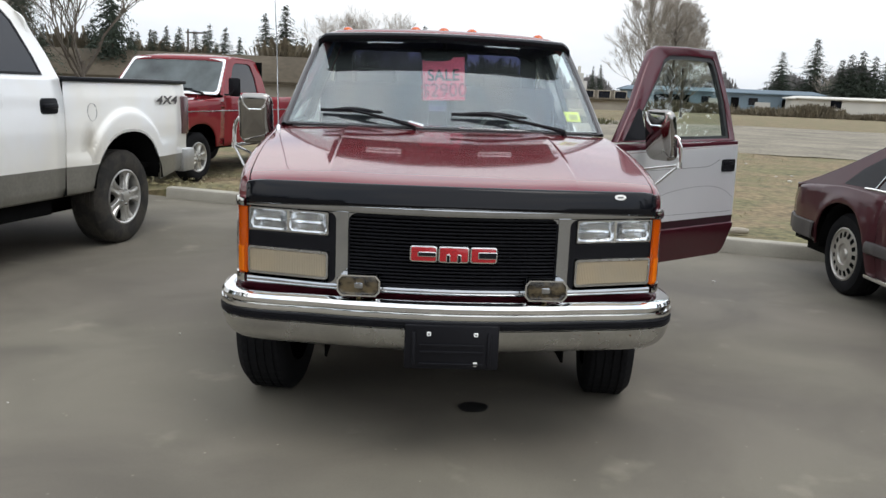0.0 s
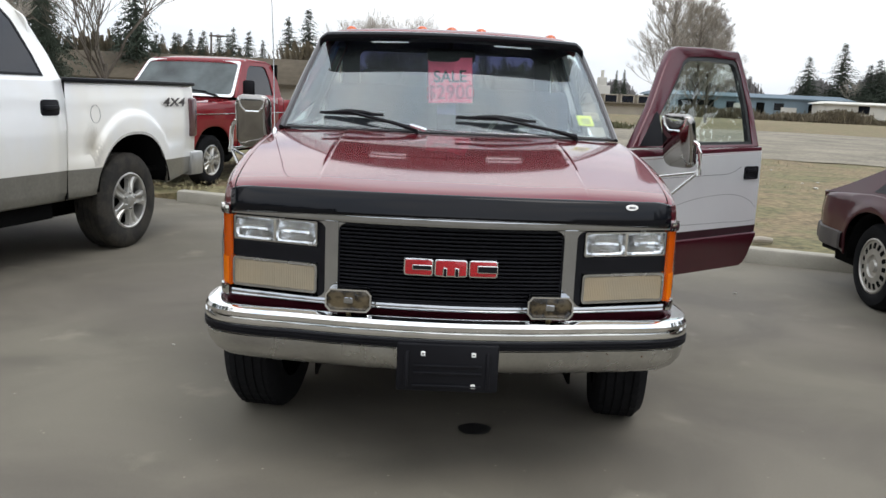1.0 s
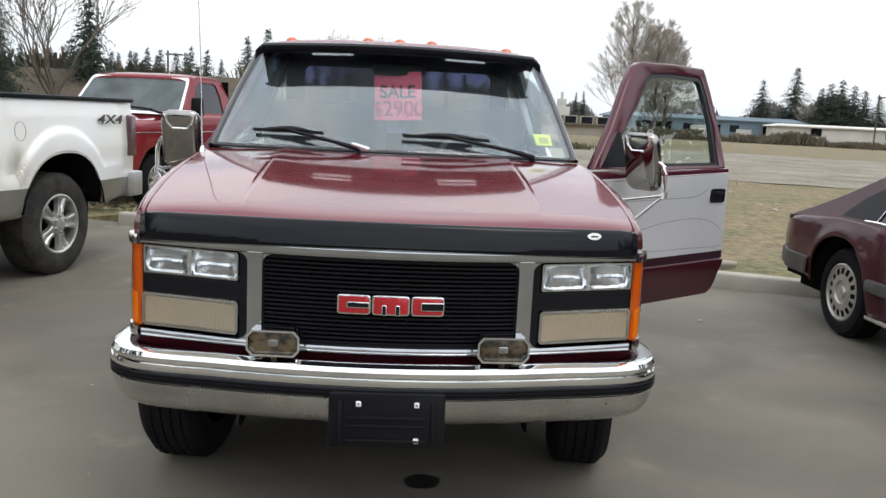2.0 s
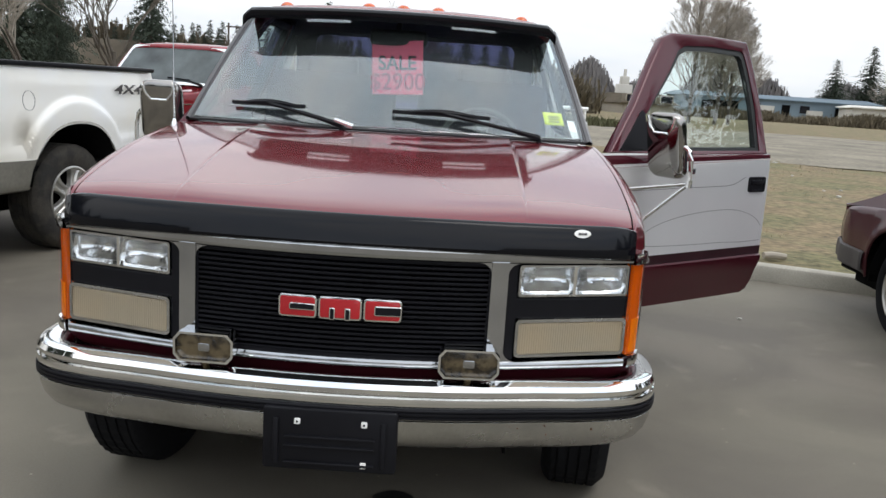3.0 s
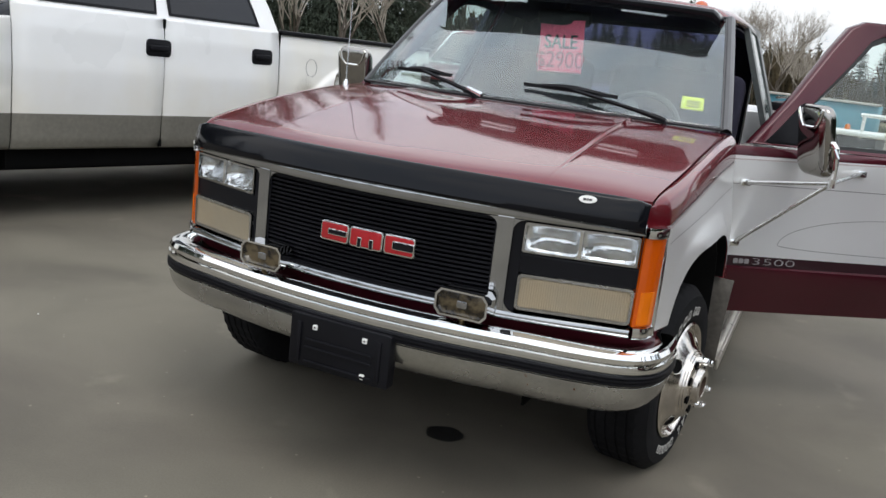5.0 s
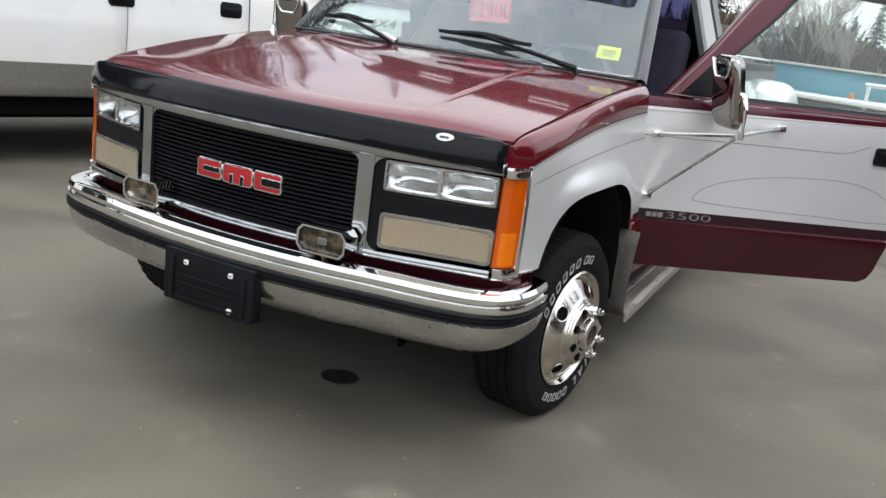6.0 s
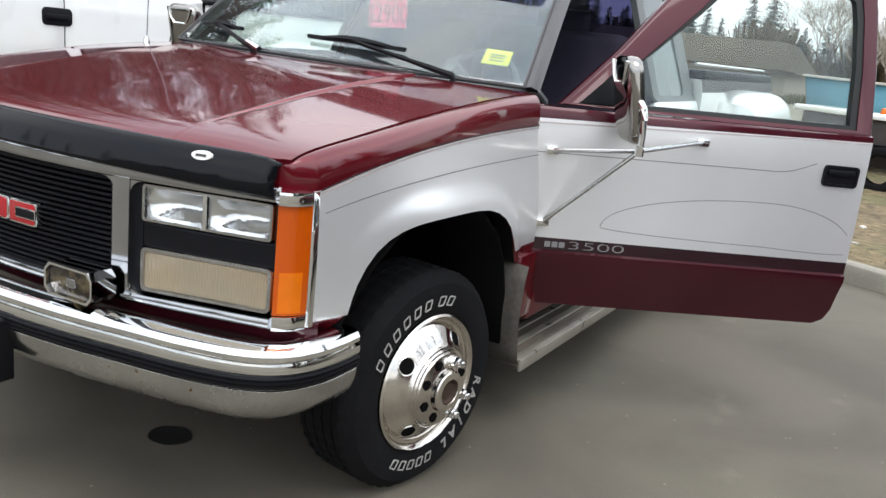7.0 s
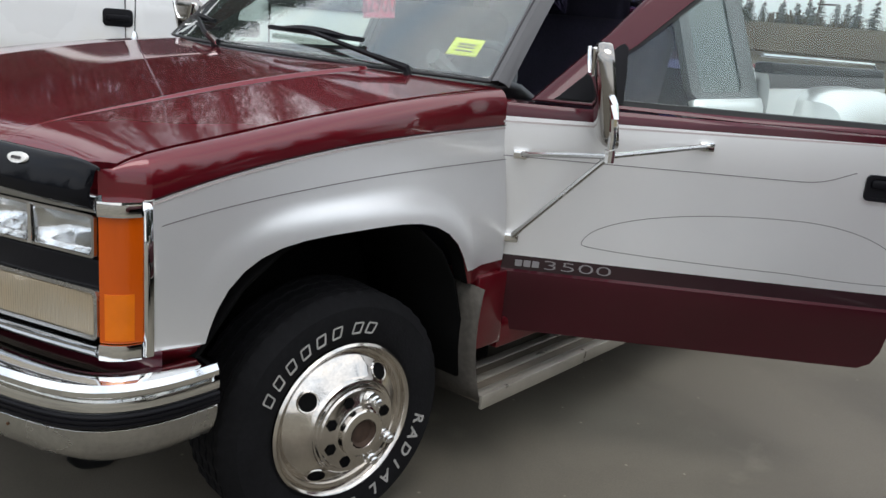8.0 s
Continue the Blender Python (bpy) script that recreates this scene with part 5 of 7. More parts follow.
# ---------------------------------------------------------------- steps, flaps, bed
for sg in (1, -1):
    bm = bmesh.new()
    a, b = sorted((sg * 0.80, sg * 0.998))
    box(bm, a, b, 1.27, 3.24, 0.262, 0.288, 0.006)
    rb = part("running_board", bm, mat("brown rubber tread", (0.13, 0.11, 0.085), 0.6, vary=0.2, vscale=12), truck, "aluminium running board with rubber treads")
    for x in (0.835, 0.905, 0.975):
        bm = bmesh.new()
        a, b = sorted((sg * (x - 0.016), sg * (x + 0.016)))
        box(bm, a, b, 1.265, 3.24, 0.286, 0.294, 0.003)
        part("tread_strip", bm, ALU, rb)
    bm = bmesh.new()
    a, b = sorted((sg * 0.99, sg * 1.003))
    box(bm, a, b, 1.262, 3.245, 0.25, 0.296, 0.004)
    part("edge_trim", bm, ALU, rb)
    for y in (1.5, 2.3, 3.1):
        bm = bmesh.new()
        box(bm, *sorted((sg * 0.5, sg * 0.80)), y, y + 0.05, 0.27, 0.46)
        part("bracket", bm, DARK, rb)
    bm = bmesh.new()
    rows = []
    for k in range(8):
        t = k / 7
        z = lerp(0.645, 0.278, t)
        rows.append([(sg * lerp(0.80, lerp(1.002, 0.985, t), u), 1.212 + 0.05 * t * t + 0.012 * math.sin(3 * u + 4 * t), z) for u in np.linspace(0, 1, 7)])
    grid(bm, rows)
    part("mud_flap", bm, GRIME, truck, "dirty grey rubber mud flap", solid=0.006)

for sg in (1, -1):
    bm = bmesh.new()
    box(bm, *sorted((sg * 0.80, sg * 0.958)), 1.245, 1.385, 0.43, 0.665, 0.008)
    part("rocker", bm, MAROON, truck)
# radio aerial on the passenger fender
bm = bmesh.new()
lathe(bm, [(0.0, 0.035), (0.006, 0.035), (0.012, 0.02), (0.016, 0.0), (0.016, -0.06)], 12, "z", centre=(-0.85, 1.195, 1.182))
an = part("aerial", bm, CHROME, truck, "chrome radio aerial base with a thin whip")
bm = bmesh.new()
tube(bm, [(-0.85, 1.195, 1.205), (-0.862, 1.213, 1.6), (-0.884, 1.232, 2.05)], [0.0028, 0.0024, 0.0018], 6)
part("whip", bm, AGED_CHROME, an)
BED0, BED1, BEDTOP = 3.31, 5.40, 1.28
for sg in (1, -1):
    bm = bmesh.new()

    def bx(z):
        return table([0.5, 0.7, 1.0, 1.18, 1.24, 1.28], [0.95, 0.965, 0.965, 0.962, 0.955, 0.94], z)

    zz = [0.50, 0.62, 0.66, 0.80, 0.95, 1.08, 1.16, 1.215, 1.25, 1.28]
    ys = list(np.linspace(BED0, BED1, 12))
    slab(bm, [[(sg * bx(z), y, z) for y in ys] for z in zz], [[(sg * (bx(z) - 0.06), y, z) for y in ys] for z in zz], [1, 1, 0, 0, 0, 0, 0, 2, 2])
    part("bed_side", bm, [SILVER, MAROON, TRIM_GREY], truck, "silver pickup bed side")
    bm = bmesh.new()
    rows = []
    for k in range(13):
        y = REAR_Y - 0.70 + 1.40 * k / 12
        q = (y - REAR_Y) / 0.70
        e = (1 - abs(q) ** 4.5) ** (1 / 4.5) if abs(q) < 1 else 0
        row = []
        for j in range(9):
            t = j / 8
            a = t * math.pi / 2
            top = 0.70 + 0.53 * e
            row.append((sg * (0.955 + 0.285 * e ** 0.5 * math.sin(a) ** 0.42), y, lerp(0.64, top, math.cos(a) ** 0.42) if j < 8 else max(0.5, 0.35 + 0.36 * e)))
        rows.append(row)
    grid(bm, rows)
    part("dually_fender", bm, SILVER, truck, "bulging silver dual-wheel rear fender", solid=0.008)
    bm = bmesh.new()
    rail = [(sg * 0.90, y, 1.285 + 0.075 * math.sin(math.pi * min(1, max(0, (5.34 - y) / 0.10)) / 2)) for y in np.linspace(3.30, 5.34, 40)]
    tube(bm, rail, 0.0085, 8)
    part("bed_rail", bm, CHROME, truck, "chrome bed rail")
    bm = bmesh.new()
    box(bm, *sorted((sg * 0.86, sg * 0.945)), 3.33, 5.36, 1.278, 1.332, 0.012)
    part("rail_cap", bm, BLACK, truck, "black bed rail cap")
bm = bmesh.new()
box(bm, -0.92, 0.92, BED0, BED0 + 0.05, 0.5, 1.26, 0.01)
box(bm, -0.92, 0.92, BED1 - 0.05, BED1, 0.5, 1.26, 0.01)
box(bm, -0.92, 0.92, BED0, BED1, 0.6, 0.64)
part("bed_box", bm, SILVER, truck, "silver bed floor and tailgate")

# ---------------------------------------------------------------- other parked vehicles
def shell(bm, sg, ys, xf, zt, zb, n, mats=None, split=None):
    """One side of a body: columns at ys between the bottom and top lines; xf(y, z) is the outward shift."""
    cols = []
    for y in ys:
        b, t = zb(y), zt(y)
        if split is None:
            zl = [lerp(b, t, k / n) for k in range(n + 1)]
        else:
            s = min(max(split, b), t)
            n0 = n // 3
            zl = [lerp(b, s, k / n0) for k in range(n0 + 1)] + [lerp(s, t, k / (n - n0)) for k in range(1, n - n0 + 1)]
        cols.append([(sg * xf(y, z), y, z) for z in zl])
    grid(bm, [[c[i] for c in cols] for i in range(n + 1)], mats)


def arch_line(base, arches):
    def f(y):
        z = base(y) if callable(base) else base
        for cy, w, top, zc in arches:
            q = abs(y - cy) / w
            if q < 1:
                z = max(z, zc + (top - zc) * (1 - q ** 2.4) ** (1 / 2.4))
        return z
    return f


def dense(a, b, n, arches):
    ys = set(np.linspace(a, b, n))
    for cy, w, top, zc in arches:
        for k in range(25):
            ys.add(cy - w * 1.03 * math.cos(math.pi * k / 24))
        ys.update((cy - w * 0.999, cy + w * 0.999))
    return sorted(y for y in ys if a <= y <= b)


def spoked_wheel(parent, m, R, rim, w, spokes, material, label, wide=0.5, rubber=None):
    bm = tyre_bm(R, w, rim, n=96, block=2)
    t = part("wheel", bm, rubber or RUBBER, parent, label)
    t.matrix_basis = m
    bm = bmesh.new()
    lathe(bm, [(rim + 0.002, -0.012), (rim + 0.004, -0.002), (rim - 0.008, 0.002), (rim - 0.018, -0.006), (rim - 0.022, -0.05), (rim - 0.03, -0.12), (0.0, -0.12)], 48, "x")
    part("rim", bm, material, t)
    bm = bmesh.new()
    for k in range(spokes):
        a = 2 * math.pi * k / spokes
        rows = []
        for r_, k, x in ((rim * 0.22, 0.50, -0.010), (rim * 0.42, 0.43, -0.012), (rim * 0.62, 0.47, -0.018), (rim * 0.82, 0.66, -0.016), (rim - 0.012, 0.86, -0.008)):
            hw = wide * k * rim / spokes * 3
            notch = 0.016 * smooth01((r_ / rim - 0.35) / 0.3)
            prof = [(-hw, x - 0.035), (-hw * 0.88, x - 0.003), (-hw * 0.72, x + 0.003), (-hw * 0.34, x), (-hw * 0.18, x - notch), (hw * 0.18, x - notch), (hw * 0.34, x), (hw * 0.72, x + 0.003), (hw * 0.88, x - 0.003), (hw, x - 0.035)]
            rows.append([(px, r_ * math.cos(a) - s * math.sin(a), r_ * math.sin(a) + s * math.cos(a)) for s, px in prof])
        grid(bm, rows)
    lathe(bm, [(rim * 0.36, -0.03), (rim * 0.34, -0.008), (rim * 0.20, -0.002), (rim * 0.19, 0.012), (rim * 0.13, 0.016), (0.0, 0.016)], 24, "x")
    part("spoke_face", bm, material, t)
    for k in range(6):
        a = 2 * math.pi * (k + 0.5) / 6
        bm = bmesh.new()
        lathe(bm, [(0.011, -0.012), (0.011, 0.008), (0.007, 0.012), (0.0, 0.012)], 8, "x", centre=(0, rim * 0.27 * math.cos(a), rim * 0.27 * math.sin(a)))
        part("lug_nut", bm, WORN_CHROME, t)
    bm = bmesh.new()
    lathe(bm, [(rim - 0.03, -0.09), (0.0, -0.09)], 32, "x")
    part("brake_disc", bm, DARK, t)
    return t


# white crew cab pickup: local y runs to its rear, x = 0 is the side towards the maroon truck
F = thing("pickup_truck", pose(-3.09, 2.27, 0, 0, 0, -14.36), "white four-door pickup truck with warm grey lower body", "pickup truck")
AR = [(1.98, 0.50, 0.985, 0.40), (-1.68, 0.50, 0.985, 0.40)]


def f_x(y, z):
    x = table([0.45, 0.55, 0.72, 1.0, 1.25, 1.40], [-0.05, -0.012, 0.0, 0.012, 0.0, -0.025], z)
    x -= 0.10 * smooth01((-2.1 - y) / 0.55) + 0.03 * smooth01((y - 2.7) / 0.4)
    for cy, w, top, zc in AR:
        q = math.hypot((y - cy) / w, (z - zc) / (top - zc))
        x += 0.036 * math.exp(-((q - 1.0) / 0.29) ** 14) * (1 if z > 0.5 else 0)
    return x


def f_side(sg, y0, y1, zt, name, label):
    bm = bmesh.new()
    zb = arch_line(lambda y: table([1.2, 2.4, 3.0], [0.49, 0.50, 0.585], y), AR)
    shell(bm, 1, dense(y0, y1, 8, AR), lambda y, z: (f_x(y, z) if sg > 0 else -2.0 - f_x(y, z)), zt, zb, 42, [1] * 14 + [0] * 28, split=0.72)
    return part(name, bm, [WHITE_PAINT, GREY_PAINT], F, label, solid=0.02)


for sg in (1, -1):
    f_side(sg, 1.172, 3.02, lambda y: 1.375, "bed_side", "white pickup bed side")
    f_side(sg, 0.142, 1.155, lambda y: 1.395, "rear_door", "white rear door")
    f_side(sg, -0.90, 0.132, lambda y: 1.395, "front_door", "white front door")
    f_side(sg, -2.68, -0.91, lambda y: table([-2.7, -1.0], [1.16, 1.30], y), "fender", "white front fender")
    bm = bmesh.new()
    x0, x1 = (-0.075, 0.004) if sg > 0 else (-2.004, -1.925)
    box(bm, x0, x1, 1.17, 3.00, 1.372, 1.408, 0.012)
    part("bed_rail_cap", bm, BLACK, F, "black bed rail cap")
    # greenhouse
    def g_x(z, sg=sg):
        v = table([1.39, 1.6, 1.80, 1.88], [-0.025, -0.10, -0.19, -0.26], z)
        return v if sg > 0 else -2.0 - v

    def gp(a, b, d, sg=sg):
        return (g_x(b) + d * sg, a, 1.39 + (b - 1.39) * 1.11)

    o = [(-0.92, 1.392), (0.1, 1.392), (1.15, 1.392), (1.09, 1.55), (0.98, 1.78), (0.90, 1.865), (0.70, 1.888), (0.1, 1.892), (-0.12, 1.885), (-0.30, 1.82), (-0.52, 1.66)]
    wins = [[(0.20, 1.425), (0.5, 1.425), (0.945, 1.425), (0.90, 1.55), (0.82, 1.74), (0.77, 1.80), (0.66, 1.815), (0.4, 1.82), (0.24, 1.82), (0.20, 1.78), (0.20, 1.6)],
            [(-0.70, 1.425), (-0.4, 1.425), (0.07, 1.425), (0.08, 1.55), (0.09, 1.74), (0.08, 1.80), (0.04, 1.815), (-0.02, 1.818), (-0.10, 1.815), (-0.20, 1.77), (-0.45, 1.60)]]
    bm = bmesh.new()
    plate(bm, o, gp, -0.03, 0.0)
    part("cab_side", bm, WHITE_PAINT, F)
    for wv, nm in zip(wins, ("rear_window", "front_window")):
        bm = bmesh.new()
        c = (sum(p[0] for p in wv) / 11, sum(p[1] for p in wv) / 11)
        ring_plate(bm, [(lerp(c[0], a, 1.06), lerp(c[1], b, 1.07)) for a, b in wv], wv, gp, -0.005, 0.006)
        part("window_trim", bm, BLACK, F)
        bm = bmesh.new()
        plate(bm, [(lerp(c[0], a, 1.01), lerp(c[1], b, 1.01)) for a, b in wv], gp, -0.005, 0.003)
        part(nm, bm, TINT, F, "dark tinted side window")
    for s0 in (0.0, 0.90):
        def hp(a, b, d, sg=sg):
            return ((f_x(a, b) + d) if sg > 0 else -2.0 - f_x(a, b) - d, a, b)
        bm = bmesh.new()
        plate(bm, rounded(s0 - 0.01, s0 + 0.185, 1.13, 1.245, 0.03, 4), hp, -0.02, 0.006, 0.003)
        h = part("door_handle", bm, BLACK, F, "black door handle in a cup")
        bm = bmesh.new()
        plate(bm, rounded(s0 + 0.01, s0 + 0.165, 1.17, 1.205, 0.012, 3), hp, 0.0, 0.028, 0.006)
        part("lever", bm, BLACK, h)
    # door seams
    for s in (0.137, 1.163):
        bm = bmesh.new()
        x0, x1 = (-0.05, -0.012) if sg > 0 else (-1.988, -1.95)
        box(bm, x0, x1, s - 0.01, s + 0.01, 0.50, 1.385)
        part("door_gap", bm, DARK, F)
bm = bmesh.new()
grid(bm, [[(xi - (2.0 + 2 * xi) * u, y + 0.06 * (2 * u - 1) ** 2 * (1 if y < 0 else -0.4), z + 0.055 - 0.012 * (2 * u - 1) ** 4) for u in np.linspace(0, 1, 9)] for y, z, xi in ((-0.16, 1.872, -0.25), (-0.08, 1.893, -0.25), (0.2, 1.905, -0.25), (0.55, 1.902, -0.25), (0.78, 1.89, -0.25), (0.87, 1.862, -0.262), (0.92, 1.820, -0.240), (0.965, 1.750, -0.205), (1.00, 1.66, -0.165))])
part("roof", bm, WHITE_PAINT, F, solid=0.03)
bm = bmesh.new()
grid(bm, [[(lerp(-0.12, -0.26, t) - (1.76 - 2 * 0.14 * t * 0 - 0.28 * t) * u, lerp(-0.98, -0.24, t) + 0.1 * (2 * u - 1) ** 2, lerp(1.28, 1.86, t)) for u in np.linspace(0, 1, 9)] for t in np.linspace(0, 1, 6)])
part("windscreen", bm, TINT, F, solid=0.006)
bm = bmesh.new()
grid(bm, [[(-0.06 - 1.88 * u, y + 0.10 * (2 * u - 1) ** 2, z - 0.05 * (2 * u - 1) ** 4) for u in np.linspace(0, 1, 11)] for y, z in ((-2.74, 0.95), (-2.70, 1.14), (-2.5, 1.19), (-1.8, 1.25), (-1.05, 1.30))])
part("hood", bm, WHITE_PAINT, F, solid=0.02)
bm = bmesh.new()
box(bm, -1.93, -0.07, -2.74, -2.6, 0.55, 1.12, 0.04)
part("front_end", bm, GREY_PAINT, F)
bm = bmesh.new()
ring_plate(bm, rounded(-1.85, -0.15, 0.95, 1.86, 0.08), rounded(-1.70, -0.30, 1.42, 1.80, 0.06), lambda a, b, d: (a, 1.14 - 0.4 * max(0, b - 1.4) - d, b), 0.0, 0.02)
part("cab_rear", bm, WHITE_PAINT, F)
bm = bmesh.new()
plate(bm, rounded(-1.70, -0.30, 1.42, 1.80, 0.06), lambda a, b, d: (a, 1.135 - 0.4 * max(0, b - 1.4) - d, b), 0.0, 0.008)
part("rear_glass", bm, TINT, F)
bm = bmesh.new()
box(bm, -1.95, -0.05, 2.96, 3.02, 0.78, 1.39, 0.02)
part("tailgate", bm, WHITE_PAINT, F)
bm = bmesh.new()
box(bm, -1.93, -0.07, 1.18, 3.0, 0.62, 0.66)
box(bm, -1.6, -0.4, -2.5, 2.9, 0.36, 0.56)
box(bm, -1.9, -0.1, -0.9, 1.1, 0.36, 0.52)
# lowest box is added to block light and deepen the shade below
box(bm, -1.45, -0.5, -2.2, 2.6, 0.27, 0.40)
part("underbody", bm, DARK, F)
bm = bmesh.new()
box(bm, -1.99, 0.0, 2.93, 3.15, 0.54, 0.76, 0.016)
part("rear_bumper", bm, mat("dull bumper chrome", (0.50, 0.50, 0.49), 0.38, 0.8, vary=0.15, vscale=6), F, "dull chrome rear bumper")
for x in (0.0, -2.0):
    bm = bmesh.new()
    box(bm, x - 0.09 if x == 0 else x - 0.005, x + 0.005 if x == 0 else x + 0.09, 2.90, 3.045, 0.90, 1.265, 0.025)
    part("tail_lamp", bm, mat("smoky tail lamp lens", (0.10, 0.052, 0.055), 0.2, 0, 0.5, vary=0.15, vscale=9), F, "smoky red tail lamp")
    for cy, w_, top, zc in AR:
        bm = bmesh.new()
        rows = []
        for k in range(11):
            a = math.pi * k / 10
            rows.append([(x + s, cy - (w_ + 0.012) * math.cos(a), max(0.53, zc + 0.012 + (top - zc) * math.sin(a) ** 0.8)) for s in ((0.036, -0.96) if x == 0 else (-0.036, 0.96))])
        grid(bm, rows)
        part("wheel_well", bm, DARK, F, solid=0.01)
# road dirt thrown up ahead of the rear wheel
def mud_material():
    m = mat("dried road dirt", (0.30, 0.25, 0.16), 0.9, vary=0.25, vscale=14)
    n, l = m.node_tree.nodes, m.node_tree.links
    b = n["Principled BSDF"]
    tc = n.new("ShaderNodeTexCoord")
    dist = n.new("ShaderNodeVectorMath")
    dist.operation = "DISTANCE"
    mp = n.new("ShaderNodeMapping")
    mp.inputs["Scale"].default_value = (1.0, 1.35, 0.85)
    off = n.new("ShaderNodeTexNoise")
    off.inputs["Scale"].default_value, off.inputs["Detail"].default_value = 9.0, 6.0
    l.new(tc.outputs["Object"], mp.inputs[0])
    l.new(tc.outputs["Object"], off.inputs["Vector"])
    l.new(mp.outputs[0], dist.inputs[0])
    dist.inputs[1].default_value = (0.03, 1.44 * 1.35, 0.88 * 0.85)
    fall = n.new("ShaderNodeMapRange")
    for k, v in (("From Min", 0.02), ("From Max", 0.17), ("To Min", 0.75), ("To Max", 0.0)):
        fall.inputs[k].default_value = v
    l.new(dist.outputs["Value"], fall.inputs[0])
    mu = n.new("ShaderNodeMath")
    mu.operation = "MULTIPLY"
    l.new(fall.outputs[0], mu.inputs[0])
    l.new(off.outputs["Fac"], mu.inputs[1])
    l.new(mu.outputs[0], b.inputs["Alpha"])
    return m


bm = bmesh.new()
grid(bm, [[(f_x(y, z) + 0.0025, y, z) for y in np.linspace(1.28, 1.60, 15)] for z in np.linspace(1.10, 0.73, 15)])
for f in [f for f in bm.faces if (lambda c: math.hypot((c.y - AR[0][0]) / AR[0][1], (c.z - AR[0][3]) / (AR[0][2] - AR[0][3])) < 1.06)(f.calc_center_median())]:
    bm.faces.remove(f)
part("dirt_film", bm, mud_material(), F, "brown dried road dirt")
# fuel door
bm = bmesh.new()
ring_plate(bm, [(1.50 + 0.060 * math.cos(t), 1.135 + 0.070 * math.sin(t)) for t in np.linspace(0, 6.2832, 24, endpoint=False)], [(1.50 + 0.0588 * math.cos(t), 1.135 + 0.0688 * math.sin(t)) for t in np.linspace(0, 6.2832, 24, endpoint=False)], lambda a, b, d: (f_x(a, b) + d, a, b), -0.01, 0.003)
part("fuel_door_edge", bm, TRIM_GREY, F)
bm = words("4X4", 0.135, 0.002, shear=0.15, bold=0.0022)
bmesh.ops.transform(bm, verts=bm.verts[:], matrix=Matrix.Translation((0.022, 2.60, 1.222)) @ Matrix.Rotation(radians(90), 4, "Z") @ Matrix.Rotation(radians(90), 4, "X") @ Matrix.Diagonal((1.55, 0.78, 1, 1)))
part("decal", bm, TRIM_GREY, F, "dark grey lettering on the bed side")
for cy in (1.98, -1.68):
    spoked_wheel(F, pose(-0.03, cy, 0.40), 0.405, 0.235, 0.27, 5, ALLOY, "dusty all-terrain tyre on a five-spoke alloy wheel", 0.72, DUSTY_RUBBER)
    spoked_wheel(F, pose(-1.97, cy, 0.40, 0, 0, 180), 0.405, 0.235, 0.27, 5, ALLOY, "dusty all-terrain tyre on a five-spoke alloy wheel", 0.72, DUSTY_RUBBER)

# old red pickup on the far side of the kerb
Rd = thing("pickup_truck", pose(-3.0, 8.9, 0.025, 0, 0, -18), "faded red old regular cab pickup truck with chrome trim", "pickup truck")
AR2 = [(-0.2, 0.46, 0.80, 0.34), (2.85, 0.46, 0.80, 0.34)]


def r_x(y, z):
    x = table([0.4, 0.6, 0.9, 1.05, 1.2, 1.3], [-0.05, -0.015, 0.0, 0.0, -0.02, -0.04], z)
    return x - 0.05 * smooth01((-0.6 - y) / 0.5)


for sg in (1, -1):
    for y0, y1, top, nm in ((-0.98, 0.42, lambda y: table([-1, 0.4], [1.06, 1.16], y), "fender"), (0.43, 1.60, lambda y: 1.20, "door"), (1.61, 1.78, lambda y: 1.20, "cab_corner"), (1.80, 3.9, lambda y: 1.17, "bed_side")):
        bm = bmesh.new()
        shell(bm, 1, dense(y0, y1, 6, AR2), lambda y, z: (r_x(y, z) if sg > 0 else -1.96 - r_x(y, z)), top, arch_line(0.46, AR2), 12)
        part(nm, bm, RED_PAINT, Rd, solid=0.02)
    for y in (0.425, 1.605, 1.79):
        bm = bmesh.new()
        x0, x1 = (-0.06, -0.022) if sg > 0 else (-1.938, -1.90)
        box(bm, x0, x1, y - 0.008, y + 0.008, 0.48, 1.16)
        part("door_gap", bm, DARK, Rd)
    def p2(a, b, d, sg=sg):
        v = table([1.19, 1.5, 1.72], [-0.03, -0.10, -0.18], b) + d
        return (v if sg > 0 else -1.96 - v, a, b)
    bm = bmesh.new()
    ring_plate(bm, [(0.42, 1.19), (1.1, 1.19), (1.76, 1.19), (1.72, 1.45), (1.64, 1.70), (1.5, 1.74), (0.95, 1.74), (0.80, 1.68)], [(0.62, 1.23), (1.1, 1.23), (1.50, 1.23), (1.49, 1.45), (1.45, 1.63), (1.38, 1.66), (1.0, 1.66), (0.90, 1.61)], p2, -0.04, 0.0)
    part("window_frame", bm, RED_PAINT, Rd)
    bm = bmesh.new()
    plate(bm, [(0.62, 1.23), (1.1, 1.23), (1.50, 1.23), (1.49, 1.45), (1.45, 1.63), (1.38, 1.66), (1.0, 1.66), (0.90, 1.61)], p2, -0.03, -0.015)
    part("side_window", bm, TINT, Rd)
    bm = bmesh.new()
    x0, x1 = (-0.01, 0.008) if sg > 0 else (-1.968, -1.95)
    box(bm, x0, x1, -0.9, 3.85, 0.962, 0.976, 0.004)
    part("side_moulding", bm, WORN_CHROME, Rd)
bm = bmesh.new()
grid(bm, [[(-0.17 - 1.62 * u, y, z - 0.035 * (2 * u - 1) ** 4) for u in np.linspace(0, 1, 9)] for y, z in ((0.78, 1.70), (0.86, 1.745), (1.1, 1.775), (1.5, 1.77), (1.66, 1.73))])
